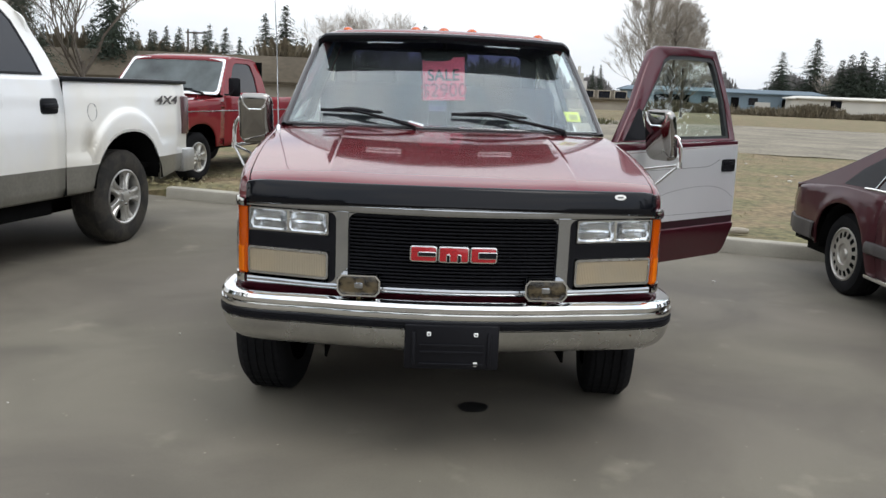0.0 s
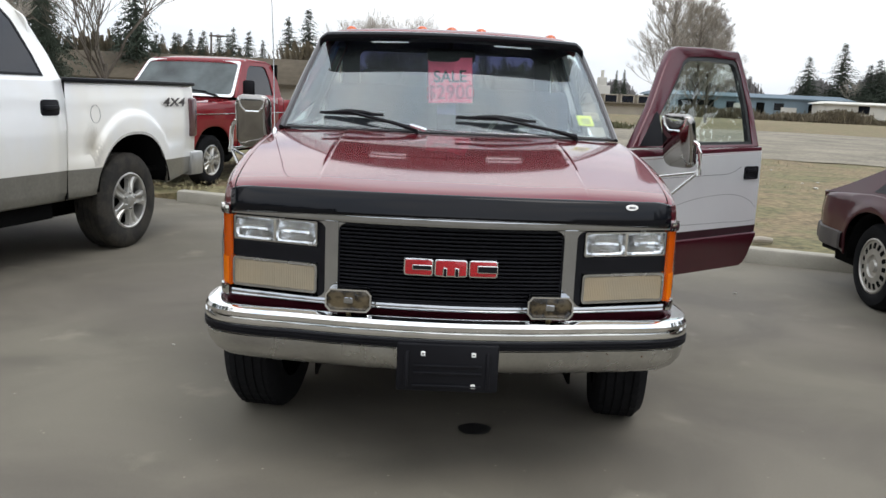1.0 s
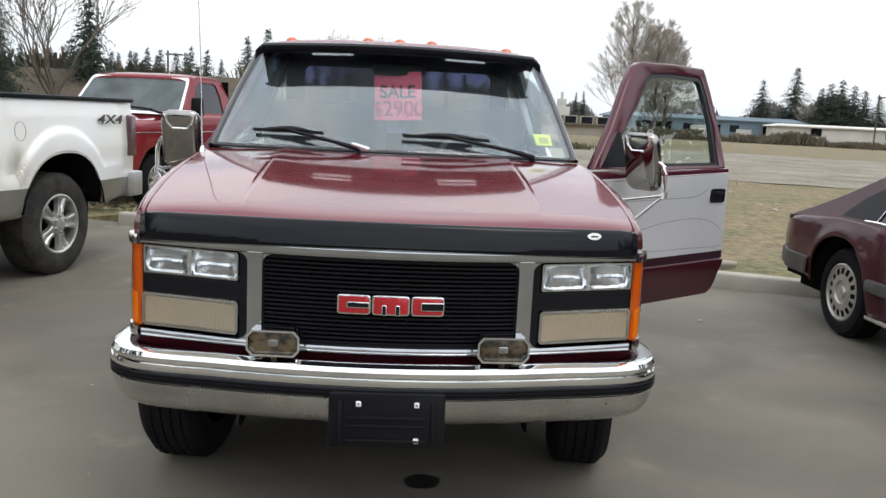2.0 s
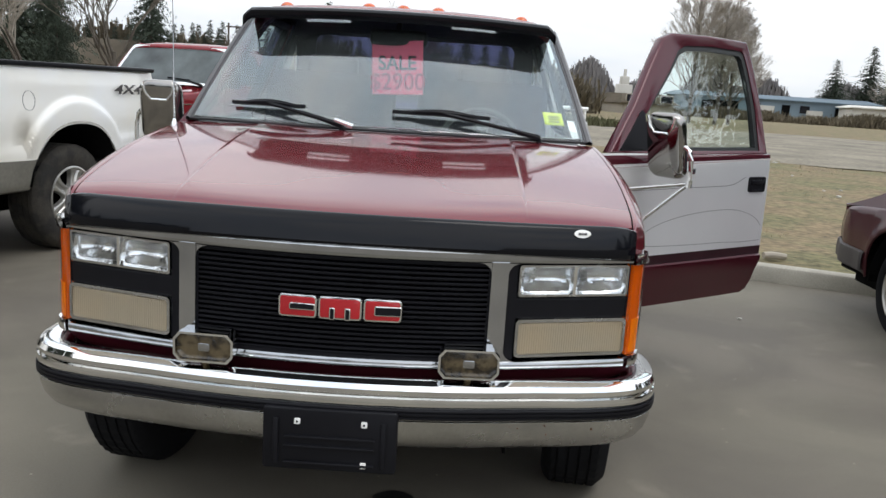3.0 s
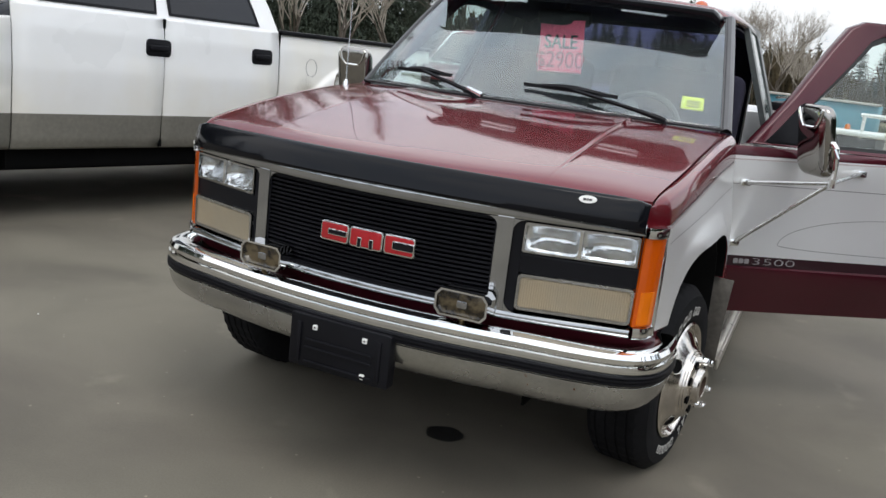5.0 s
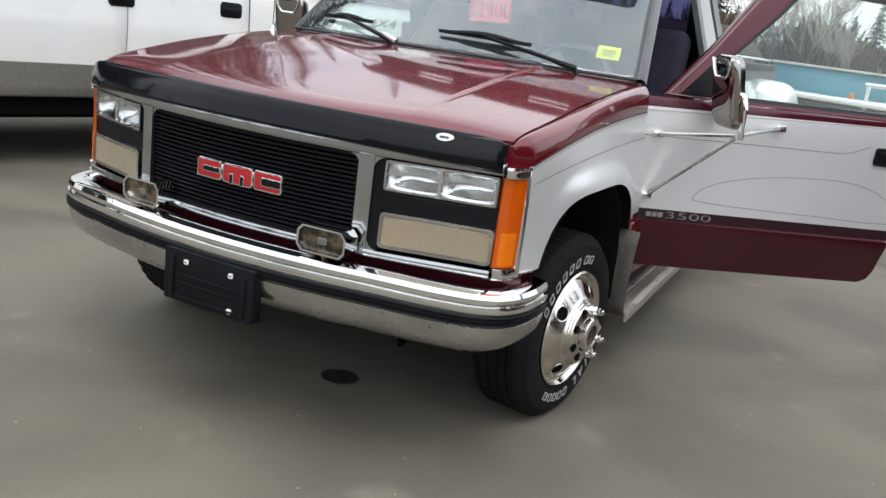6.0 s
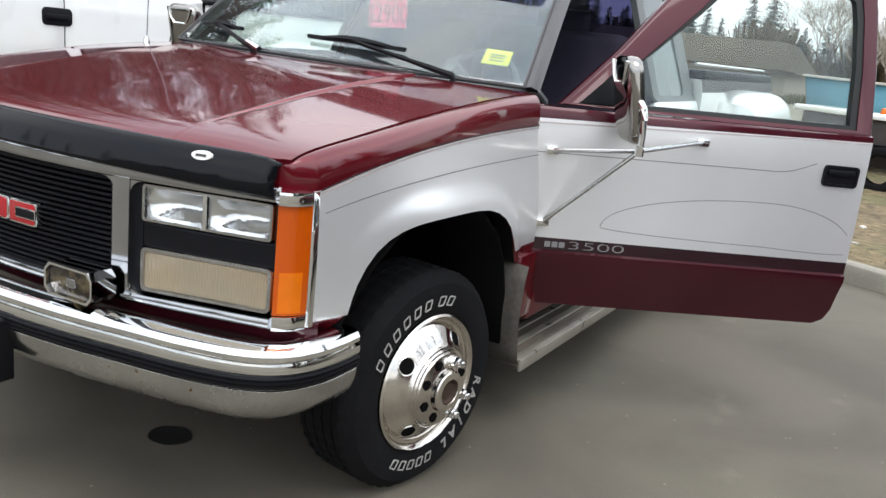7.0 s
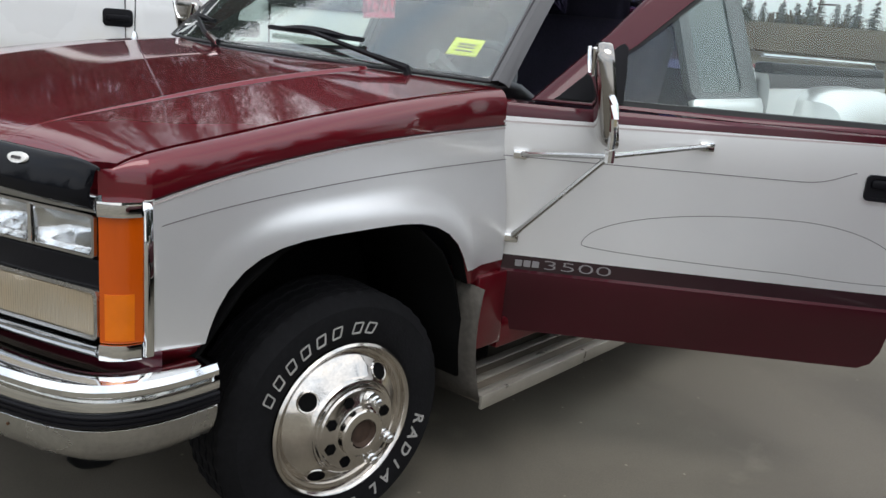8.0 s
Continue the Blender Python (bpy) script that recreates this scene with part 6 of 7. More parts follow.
part("roof", bm, RED_PAINT, Rd, solid=0.03)
bm = bmesh.new()
grid(bm, [[(-0.03 - 1.90 * u, y + 0.05 * (2 * u - 1) ** 2, z - 0.03 * (2 * u - 1) ** 4) for u in np.linspace(0, 1, 9)] for y, z in ((-1.02, 0.85), (-1.0, 1.06), (-0.5, 1.12), (0.38, 1.18))])
part("hood", bm, RED_PAINT, Rd, solid=0.02)


def w2(a, b, d):
    t = (b - 1.19) / 0.52
    return (lerp(-0.98, -0.98 + a * lerp(0.90, 0.79, t), 1), 0.40 + 0.42 * t - d * 0.7, b + d * 0.5)


bm = bmesh.new()
o = rounded(-1, 1, 1.19, 1.71, 0.05, 3)
i = rounded(-0.95, 0.95, 1.225, 1.675, 0.05, 3)
ring_plate(bm, o, i, w2, -0.01, 0.008)
part("windscreen_trim", bm, CHROME, Rd, "bright windscreen trim")
bm = bmesh.new()
plate(bm, i, w2, -0.008, 0.0)
part("windscreen", bm, mat("dim windscreen", (0.075, 0.09, 0.09), 0.05, 0, 0.35, vary=0.6, vscale=2.5, spec=0.25), Rd)
for a0, a1 in ((-0.05, -0.72), (0.72, 0.06)):
    bm = bmesh.new()
    tube(bm, [w2(a0, 1.20, 0.02), w2(lerp(a0, a1, 0.5), 1.25, 0.03), w2(lerp(a0, a1, 0.7), 1.265, 0.022)], [0.012, 0.008, 0.007], 5)
    tube(bm, [w2(lerp(a0, a1, 0.35), 1.255, 0.014), w2(a1, 1.275, 0.014)], 0.009, 5)
    part("wiper", bm, BLACK, Rd, "black windscreen wiper")
bm = bmesh.new()
box(bm, -1.85, -0.1, -1.02, -0.9, 0.60, 1.0, 0.03)
box(bm, -1.5, -0.4, -0.9, 3.8, 0.38, 0.55)
box(bm, -1.8, -0.15, 0.4, 1.7, 0.45, 0.55)
box(bm, -1.85, -0.1, 1.70, 1.74, 0.5, 1.7)
part("underbody", bm, DARK, Rd)
bm = bmesh.new()
box(bm, -1.93, -0.03, -1.12, -1.02, 0.45, 0.60, 0.03)
part("front_bumper", bm, CHROME, Rd)
bm = bmesh.new()
tube(bm, [(-0.02, 0.46, 1.20), (0.10, 0.40, 1.20), (0.16, 0.42, 1.26)], 0.012, 6)
box(bm, 0.06, 0.24, 0.42, 0.46, 1.18, 1.44, 0.03)
part("door_mirror", bm, BLACK, Rd)
for cy in (-0.2, 2.85):
    spoked_wheel(Rd, pose(-0.05, cy, 0.335), 0.345, 0.205, 0.22, 5, ALLOY, "black tyre on a bright slotted wheel", 0.92)
    spoked_wheel(Rd, pose(-1.91, cy, 0.335, 0, 0, 180), 0.345, 0.205, 0.22, 5, ALLOY, "black tyre on a bright slotted wheel", 0.92)

def slotted_wheel(parent, m, R, rim, w):
    bm = tyre_bm(R, w, rim, n=48)
    t = part("wheel", bm, RUBBER, parent, "black tyre on a flat slotted alloy wheel")
    t.matrix_basis = m
    bm = bmesh.new()
    lathe(bm, [(rim + 0.002, -0.012), (rim + 0.004, -0.002), (rim - 0.008, 0.002), (rim - 0.014, -0.008), (rim * 0.86, -0.012), (rim * 0.55, 0.0), (rim * 0.42, 0.002), (rim * 0.38, -0.012), (rim * 0.24, -0.012), (rim * 0.20, 0.004), (0.0, 0.006)], 48, "x")
    f = part("rim", bm, mat("dusty pale alloy", (0.46, 0.44, 0.40), 0.42, 0.7, vary=0.2, vscale=10), t)
    for k in range(15):
        a = 2 * math.pi * k / 15
        bm = bmesh.new()
        plate(bm, rounded(-0.0165, 0.0165, rim * 0.64, rim * 0.86, 0.006, 2), lambda s, r_, d, a=a: (table([rim * 0.55, rim * 0.86], [0.0, -0.012], r_) + d, r_ * math.cos(a) - s * math.sin(a), r_ * math.sin(a) + s * math.cos(a)), -0.01, 0.0015)
        part("slot", bm, DARK, f)
    return t


# low dark maroon hatchback coupe, rear to the kerb; x = 0 is its side towards the maroon truck
Mu = thing("hatchback_car", pose(3.095, 3.121, 0, 0, 0, -1), "low dusty dark maroon hatchback coupe", "car")
AR3 = [(-0.10, 0.385, 0.695, 0.30), (-2.65, 0.385, 0.695, 0.30)]


def m_x(y, z):
    x = table([0.2, 0.3, 0.45, 0.6, 0.75, 0.83], [0.06, 0.03, 0.005, 0.0, 0.02, 0.05], z)
    for cy, w, top, zc in AR3:
        q = math.hypot((y - cy) / w, (z - zc) / (top - zc))
        x -= 0.014 * math.exp(-((q - 1.08) / 0.14) ** 2)
    return x + 0.11 * smooth01((y - 0.55) / 0.42) ** 1.5 + 0.10 * smooth01((-3.0 - y) / 0.5)


def m_belt(y):
    return table([-3.5, -2.9, -2.0, -1.0, 0.0, 0.5, 0.85, 0.97], [0.64, 0.74, 0.80, 0.815, 0.82, 0.785, 0.732, 0.70], y)


for sg in (1, -1):
    for y0, y1, nm in ((-3.45, -1.93, "fender"), (-1.92, -0.62, "door"), (-0.61, 0.945, "rear_quarter")):
        bm = bmesh.new()
        shell(bm, 1, dense(y0, y1, 12, AR3), lambda y, z: (m_x(y, z) if sg > 0 else 1.72 - m_x(y, z)), m_belt, arch_line(lambda y: table([-3.5, -3, 0.27, 0.30, 0.97], [0.3, 0.22, 0.22, 0.352, 0.36], y), AR3), 14)
        part(nm, bm, MUS_PAINT, Mu, solid=0.015)
    bm = bmesh.new()
    for y0, y1, z0, z1 in ((-2.25, -0.52, 0.395, 0.485), (0.29, 0.955, 0.352, 0.497)):
        ysl = np.linspace(y0, y1, 14)
        rows = [[(m_x(y, 0.44) - o if sg > 0 else 1.72 - m_x(y, 0.44) + o, y, z) for y in ysl] for o, z in ((0.0, z0), (0.018, z0 + 0.010), (0.022, (z0 + z1) / 2), (0.018, z1 - 0.010), (0.0, z1))]
        grid(bm, rows)
    part("side_moulding", bm, TRIM_GREY, Mu, "dark rubber side moulding", solid=0.006)
    def p3(a, b, d, sg=sg):
        v = table([0.8, 1.0, 1.3], [0.045, 0.13, 0.26], b) - d
        return (v if sg > 0 else 1.72 - v, a, b)
    bm = bmesh.new()
    ol = [(0.78, 0.755), (0.5, 0.785), (0.0, 0.815), (-0.9, 0.81), (-1.95, 0.80), (-1.6, 1.03), (-1.25, 1.25), (-1.0, 1.29), (-0.7, 1.285), (-0.35, 1.17), (0.1, 0.98), (0.45, 0.85)]
    plate(bm, ol, p3, -0.02, 0.0)
    part("cab_side", bm, MUS_PAINT, Mu)
    bm = bmesh.new()
    plate(bm, [(0.02, 0.838), (-0.30, 0.842), (-0.42, 0.845), (-0.55, 1.14), (-0.62, 1.17), (-0.45, 1.12), (-0.15, 0.97)], p3, -0.005, 0.003)
    part("quarter_window", bm, BLACK, Mu, "black louvred quarter window")
    bm = bmesh.new()
    plate(bm, [(-0.46, 0.848), (-1.2, 0.842), (-1.80, 0.84), (-1.55, 1.01), (-1.22, 1.215), (-0.95, 1.24), (-0.72, 1.235), (-0.60, 1.19)], p3, -0.005, 0.003)
    part("door_window", bm, TINT, Mu)
    bm = bmesh.new()
    pts = [(-0.30, 0.838), (-0.44, 0.842), (-1.85, 0.832)]
    tube(bm, [p3(a, b, 0.006) for a, b in pts], 0.008, 6)
    tube(bm, [p3(a, b, 0.006) for a, b in ((-0.44, 0.842), (-0.56, 1.10), (-0.66, 1.22))], 0.008, 6)
    part("window_trim", bm, CHROME, Mu)
    bm = bmesh.new()
    x0, x1 = (0.012, 0.05) if sg > 0 else (1.67, 1.708)
    box(bm, x0, x1, -2.2, -0.5, 0.215, 0.245, 0.006)
    part("sill_trim", bm, CHROME, Mu)
    for cy, w_, top, zc in AR3:
        bm = bmesh.new()
        rows = []
        for k in range(11):
            a = math.pi * k / 10
            rows.append([((0.04 if sg > 0 else 1.68) + s * sg, cy - w_ * math.cos(a), zc + (top - zc) * math.sin(a) ** 0.85) for s in (0, 0.35)])
        grid(bm, rows)
        part("wheel_well", bm, DARK, Mu, solid=0.01)
bm = bmesh.new()
rows = []
for y, z, ins_ in ((-1.95, 0.80, 0.06), (-1.6, 1.03, 0.15), (-1.25, 1.25, 0.24), (-1.0, 1.30, 0.26), (-0.7, 1.295, 0.26), (-0.35, 1.18, 0.21), (0.1, 0.99, 0.14), (0.45, 0.85, 0.08), (0.70, 0.775, 0.07), (0.87, 0.748, 0.09), (0.925, 0.752, 0.11), (0.94, 0.71, 0.12), (0.95, 0.50, 0.12), (0.93, 0.36, 0.13)):
    rows.append([(lerp(ins_, 1.72 - ins_, u), y + 0.05 * (1 - (2 * u - 1) ** 2) * (1 if y > 0.7 else 0), z + 0.02 * (1 - (2 * u - 1) ** 2)) for u in np.linspace(0, 1, 9)])
grid(bm, rows, [1, 1, 0, 0, 0, 1, 1, 0, 0, 0, 0, 0, 0])
part("roof_and_hatch", bm, [MUS_PAINT, TINT], Mu, solid=0.01)
bm = bmesh.new()
grid(bm, [[(lerp(0.10, 1.62, u), y, z + 0.02 * (1 - (2 * u - 1) ** 2)) for u in np.linspace(0, 1, 7)] for y, z in ((-3.5, 0.45), (-3.46, 0.63), (-2.9, 0.74), (-1.95, 0.80))])
part("hood", bm, MUS_PAINT, Mu, solid=0.01)
bm = bmesh.new()
box(bm, 0.2, 1.5, -3.3, 0.8, 0.20, 0.30)
box(bm, 0.13, 1.59, 0.28, 0.90, 0.28, 0.52)
part("underbody", bm, DARK, Mu)
bm = bmesh.new()
rows = []
for z, o in ((0.36, 0.0), (0.38, 0.05), (0.45, 0.06), (0.50, 0.045), (0.505, 0.0)):
    rows.append([(lerp(0.10, 1.62, u), 0.885 + o + 0.09 * (1 - (2 * u - 1) ** 4), z) for u in np.linspace(0, 1, 15)])
grid(bm, rows)
part("rear_bumper", bm, TRIM_GREY, Mu, solid=0.01)
for cy in (-0.10, -2.65):
    for x, r_ in ((0.055, 180), (1.665, 0)):
        slotted_wheel(Mu, pose(x, cy, 0.31, 0, 0, r_), 0.314, 0.2, 0.21)

# ---------------------------------------------------------------- surroundings
BARK = mat("bark", (0.10, 0.085, 0.07), 0.9, vary=0.3, vscale=3, grain=0.3, gscale=20)
NEEDLE = mat("dark conifer needles", (0.042, 0.056, 0.038), 0.85, vary=0.35, vscale=0.6, grain=0.3, gscale=4)
TWIG = mat("bare twigs", (0.36, 0.325, 0.28), 0.9, vary=0.2, vscale=2)
DARK_TWIG = mat("dark bare twigs", (0.13, 0.112, 0.09), 0.9, vary=0.2, vscale=2)
BUSH = mat("brown scrub", (0.135, 0.112, 0.075), 0.95, vary=0.35, vscale=0.8, grain=0.35, gscale=5)
BROWN_ROOF = mat("brown roof panels", (0.088, 0.073, 0.053), 0.9, spec=0.1, vary=0.2, vscale=0.4, grain=0.15, gscale=3)
BEIGE = mat("beige wall", (0.36, 0.32, 0.26), 0.85, vary=0.12, vscale=0.5)
BLUE_ROOF = mat("dark blue-green roof", (0.10, 0.14, 0.17), 0.8, vary=0.15, vscale=0.3)
BLUE_WALL = mat("grey-blue wall", (0.17, 0.225, 0.265), 0.8, vary=0.12, vscale=0.3)
PALE_WALL = mat("pale wall", (0.55, 0.53, 0.48), 0.8, vary=0.12, vscale=0.4)
TEAL = mat("teal painted steel", (0.085, 0.26, 0.33), 0.55, vary=0.15, vscale=0.7, grain=0.1, gscale=9)
HILL = mat("far wooded hill", (0.10, 0.115, 0.13), 1.0, vary=0.15, vscale=0.02)


def at_az(az, dist):
    return Vector((-0.18 + dist * math.sin(radians(az)), -3.15 + dist * math.cos(radians(az)), 0))


def conifer_mesh(seed, slim, fine=1.0):
    """Trunk and crown of a conifer 10 m high: whorls of drooping boughs made of small tufts."""
    rg = random.Random(seed)
    tk = bmesh.new()
    tube(tk, [(0, 0, -0.2), (0.03, 0.02, 3), (0, 0.04, 7), (0, 0, 9.8)], [0.20, 0.14, 0.07, 0.01], 7)
    verts, faces = [], []
    z = 0.9 + rg.random() * 0.6
    while z < 9.9:
        t = (z - 0.8) / 9.2
        reach = slim * (2.1 * (1 - t) ** 0.85 + 0.08) * rg.uniform(0.75, 1.12)
        nb = max(4, int(9 * (1 - t) + 4))
        a0 = rg.random() * 6.28
        for k in range(nb):
            if rg.random() < 0.12:
                continue
            a = a0 + 6.283 * k / nb + rg.uniform(-0.25, 0.25)
            ln = reach * rg.uniform(0.6, 1.15)
            ns = max(3, int(ln / (0.22 * fine)))
            lift = rg.uniform(-0.22, 0.22)
            for j in range(ns):
                f = (j + 0.6) / ns
                r_ = ln * f
                zz = z + lift - 0.28 * ln * f * f + rg.uniform(-0.06, 0.06)
                wd = 0.34 * fine * (1.1 - f * 0.7) * (0.5 + 0.5 * (1 - t))
                for q in range(3):
                    aa = a + rg.uniform(-0.5, 0.5) * (0.4 + 0.6 / (0.5 + r_))
                    c = Vector((r_ * math.cos(aa), r_ * math.sin(aa), zz + rg.uniform(-0.1, 0.08)))
                    d = Vector((math.cos(aa + rg.uniform(-0.9, 0.9)), math.sin(aa + rg.uniform(-0.9, 0.9)), rg.uniform(-0.5, 0.25))) * (wd * rg.uniform(0.7, 1.5))
                    e = Vector((-d.y, d.x, rg.uniform(-0.12, 0.12))) * 0.33
                    i0 = len(verts)
                    verts += [c - e, c + e, c + d + Vector((0, 0, -0.05)), c + Vector((0, 0, -wd * 0.5)) + d * 0.4]
                    faces += [(i0, i0 + 1, i0 + 2), (i0, i0 + 2, i0 + 3)]
        z += rg.uniform(0.20, 0.34) * (1.15 - 0.5 * t) * (fine ** 0.5)
    me = bpy.data.meshes.new("crown")
    me.from_pydata(verts, [], faces)
    me.materials.append(NEEDLE)
    return tk, me


CONIFERS = []
for sd, slim, fine in ((1, 1.6, 1.0), (2, 1.3, 1.0), (3, 1.8, 1.0), (4, 1.5, 1.0), (5, 1.7, 0.5), (6, 1.5, 0.5)):
    tk, crown_me = conifer_mesh(sd, slim, fine)
    c = thing("conifer_tree", Matrix.Identity(4), "dark green conifer with ragged drooping boughs", "tree", "conifers behind the car park")
    part("trunk", tk, BARK, c)
    share("crown", crown_me, Matrix.Identity(4), c)
    CONIFERS.append(c)
USED = [False] * 6


def conifer(az, dist, top_elev, kind, wide=1.0):
    p = at_az(az, dist)
    h = 1.42 + dist * math.tan(radians(top_elev))
    s = h / 9.9
    m = Matrix.LocRotScale(p, Euler((0, 0, az * 0.7 + dist)), (s * wide, s * wide, s))
    if not USED[kind]:
        USED[kind] = True
        CONIFERS[kind].matrix_basis = m
    else:
        src = CONIFERS[kind]
        sc = src.scale.copy()
        ob = copy_thing(src, Matrix.Identity(4))
        ob.matrix_basis = m


rg = random.Random(11)
# skyline row behind the brown building, and the thick stand further round
for az, el, kd, wd in ((-8.3, 4.9, 0, 1.0), (-9.6, 4.2, 1, 1.1), (-7.2, 3.0, 3, 1.0), (-11.2, 2.7, 1, 1.0), (-12.1, 3.35, 3, 1.0), (-13.1, 3.5, 3, 0.9), (-14.9, 3.2, 2, 0.8), (-15.7, 3.1, 1, 1), (-16.4, 2.9, 0, 1), (-17.4, 2.7, 1, 1), (-20.3, 3.0, 2, 0.9), (-21.2, 2.8, 0, 1.0), (-6.2, 2.6, 1, 1.0), (-5.2, 2.9, 3, 1.0), (-3.9, 3.4, 0, 0.9), (-2.8, 2.9, 1, 1), (-1.6, 3.6, 3, 1.0), (-0.6, 3.0, 1, 1.1), (0.8, 3.9, 1, 1.0), (2.0, 3.1, 3, 1), (3.3, 3.5, 1, 1), (4.6, 2.7, 0, 1), (6.0, 2.3, 3, 1)):
    conifer(az, 78 + rg.uniform(-6, 10), el, kd, wd * 1.25)
conifer(-18.9, 50, 8.2, 2, 0.62)
conifer(-24.4, 40, 11.5, 4, 0.6)
for k in range(15):
    conifer(-24.5 + 0.86 * k + rg.uniform(-0.3, 0.3), rg.uniform(66, 74), rg.uniform(2.3, 3.5), rg.choice((0, 1, 3)), rg.uniform(1.1, 1.6))
for k in range(34):
    az = -23.5 - 2.3 * k
    if k > 3 and k % 5 == 1 or k > 8 and k % 5 == 3:
        continue
    conifer(az + rg.uniform(-0.8, 0.8), rg.uniform(34, 44), min(14 + 2.3 * k, 36) + rg.uniform(-7, 9), rg.choice((4, 5)), rg.uniform(0.45, 0.7))
# unseen trees added behind the camera, round the car park, to darken reflections
for k in range(12):
    az = -102 - 6.6 * k
    conifer(az + rg.uniform(-2, 2), rg.uniform(42, 52), 13 + rg.uniform(-3, 5), rg.choice((0, 2, 3)), rg.uniform(0.75, 1.0))
# another unseen row, to the east, added to darken the open door
for k in range(13):
    conifer(50 + 4.9 * k + rg.uniform(-1.5, 1.5), rg.uniform(38, 46), 25 + rg.uniform(-7, 6), rg.choice((0, 2, 3)), rg.uniform(0.6, 0.85))
# trees over the far buildings
conifer(23.6, 135, 3.1, 2, 1.25)
conifer(25.5, 140, 3.9, 0, 1.35)
for az, el in ((27.0, 2.7), (27.5, 3.0), (28.1, 3.2), (28.8, 2.9), (29.4, 2.6), (30.2, 2.3)):
    conifer(az, 130, el, 2, 1.45)
conifer(12.0, 120, 1.9, 3, 0.8)
conifer(12.5, 122, 2.0, 3, 0.8)


def bare_tree(p, h, seed, spread, depth=6, label="leafless deciduous tree with fine twigs", limbs=0, twig=TWIG):
    rg = random.Random(seed)
    t = thing("bare_tree", Matrix.Translation(p), label, "tree")
    trunk, twigs = bmesh.new(), bmesh.new()

    def grow(b, d, ln, r_, lv):
        e = b + d * ln
        mid = b.lerp(e, 0.5) + Vector((rg.uniform(-1, 1), rg.uniform(-1, 1), 0)) * ln * 0.05
        tube(trunk if lv < 2 else twigs, [b, mid, e], [r_, r_ * 0.85, r_ * 0.7], 6 if lv < 2 else 3, cap=False)
        if lv >= depth:
            return
        if lv == 0 and limbs:
            for k in range(limbs):
                f = (k + rg.random()) / limbs
                a = 2.4 * k + rg.uniform(-0.4, 0.4)
                nd = Vector((math.cos(a) * spread * 1.7, math.sin(a) * spread * 1.7, 1.0)).normalized()
                grow(b.lerp(e, 0.14 + 0.86 * f), nd, h * lerp(0.125, 0.055, f), r_ * lerp(0.30, 0.2, f), 1)
            return
        for k in range(3 if lv > 0 else 5):
            q = Vector((rg.gauss(0, 1), rg.gauss(0, 1), rg.gauss(0.55, 0.6))).normalized()
            nd = (d * 0.9 + q * spread).normalized()
            nd.z = max(nd.z, 0.36)
            grow(b.lerp(e, rg.uniform(0.55, 1.0)), nd.normalized(), ln * rg.uniform(0.66, 0.88), max(r_ * 0.58, 0.006), lv + 1)

    grow(Vector((0, 0, -0.1)), Vector((0, 0, 1)), h * (0.66 if limbs else 0.24), h * 0.012, 0)
    part("trunk", trunk, BARK, t)
    ob = part("twig_mass", twigs, twig, t)
    ob["kind"] = "stuff"
    return t


bare_tree(at_az(15.4, 62), 12.6, 5, 0.40, 6, limbs=30)
bare_tree(at_az(17.0, 64), 11.4, 6, 0.46, 6, limbs=40)
bare_tree(at_az(17.8, 66), 10.6, 16, 0.46, 6, limbs=38)
bare_tree(at_az(-20.6, 34), 8.4, 7, 0.55, 5, twig=DARK_TWIG)
for az, d, h, sd in ((-25.6, 31, 6.6, 31), (-28.4, 29, 7.2, 32), (-31.5, 30, 6.4, 33), (-34.6, 28, 6.8, 34), (-38.0, 29, 6.2, 35)):
    bare_tree(at_az(az, d), h, sd, 0.5, 5)
bare_tree(at_az(-4.2, 60), 9.6, 9, 0.55, 6)
bare_tree(at_az(-2.2, 63), 9.0, 19, 0.55, 6)
bare_tree(at_az(0.2, 55), 5.6, 12, 0.6, 5)
bare_tree(at_az(-1.2, 70), 7.0, 14, 0.6, 5)
bare_tree(at_az(26.4, 138), 9.0, 13, 0.6, 5)


def house(name, az0, az1, d0, d1, z_eave, z_top, wall_m, roof_m, label, windows=0, over=0.4):
    """A long low building whose front runs between two bearings."""
    a, b = at_az(az0, d0), at_az(az1, d1)
    L = (b - a).length
    m = Matrix.Translation(a) @ Matrix.Rotation(math.atan2(b.y - a.y, b.x - a.x), 4, "Z")
    h = thing(name, m, label, "building")
    bm = bmesh.new()
    box(bm, 0, L, 0, 9, 0, z_eave)
    part("wall", bm, wall_m, h)
    bm = bmesh.new()
    rows = [[(-over, -over, z_eave), (L + over, -over, z_eave)], [(-over, -over, z_eave + 0.12), (L + over, -over, z_eave + 0.12)], [(0.6, 2.2, z_top), (L - 0.6, 2.2, z_top)], [(0.6, 7.0, z_top), (L - 0.6, 7.0, z_top)], [(-over, 9.4, z_eave + 0.12), (L + over, 9.4, z_eave + 0.12)], [(-over, 9.4, z_eave), (L + over, 9.4, z_eave)]]
    vs = grid(bm, rows, wrap=False)
    bm.faces.new([r_[0] for r_ in vs])
    bm.faces.new([r_[1] for r_ in vs])
    part("roof", bm, roof_m, h)
    for k in range(windows):
        x = L * (k + 0.5) / windows
        bm = bmesh.new()
        box(bm, x - 0.7, x + 0.7, -0.06, 0.02, 0.9, 2.0)
        wdw = part("window", bm, wall_m, h)
        bm = bmesh.new()
        box(bm, x - 0.6, x + 0.6, -0.08, -0.04, 1.0, 1.9)
        part("pane", bm, TINT, wdw)
    return h


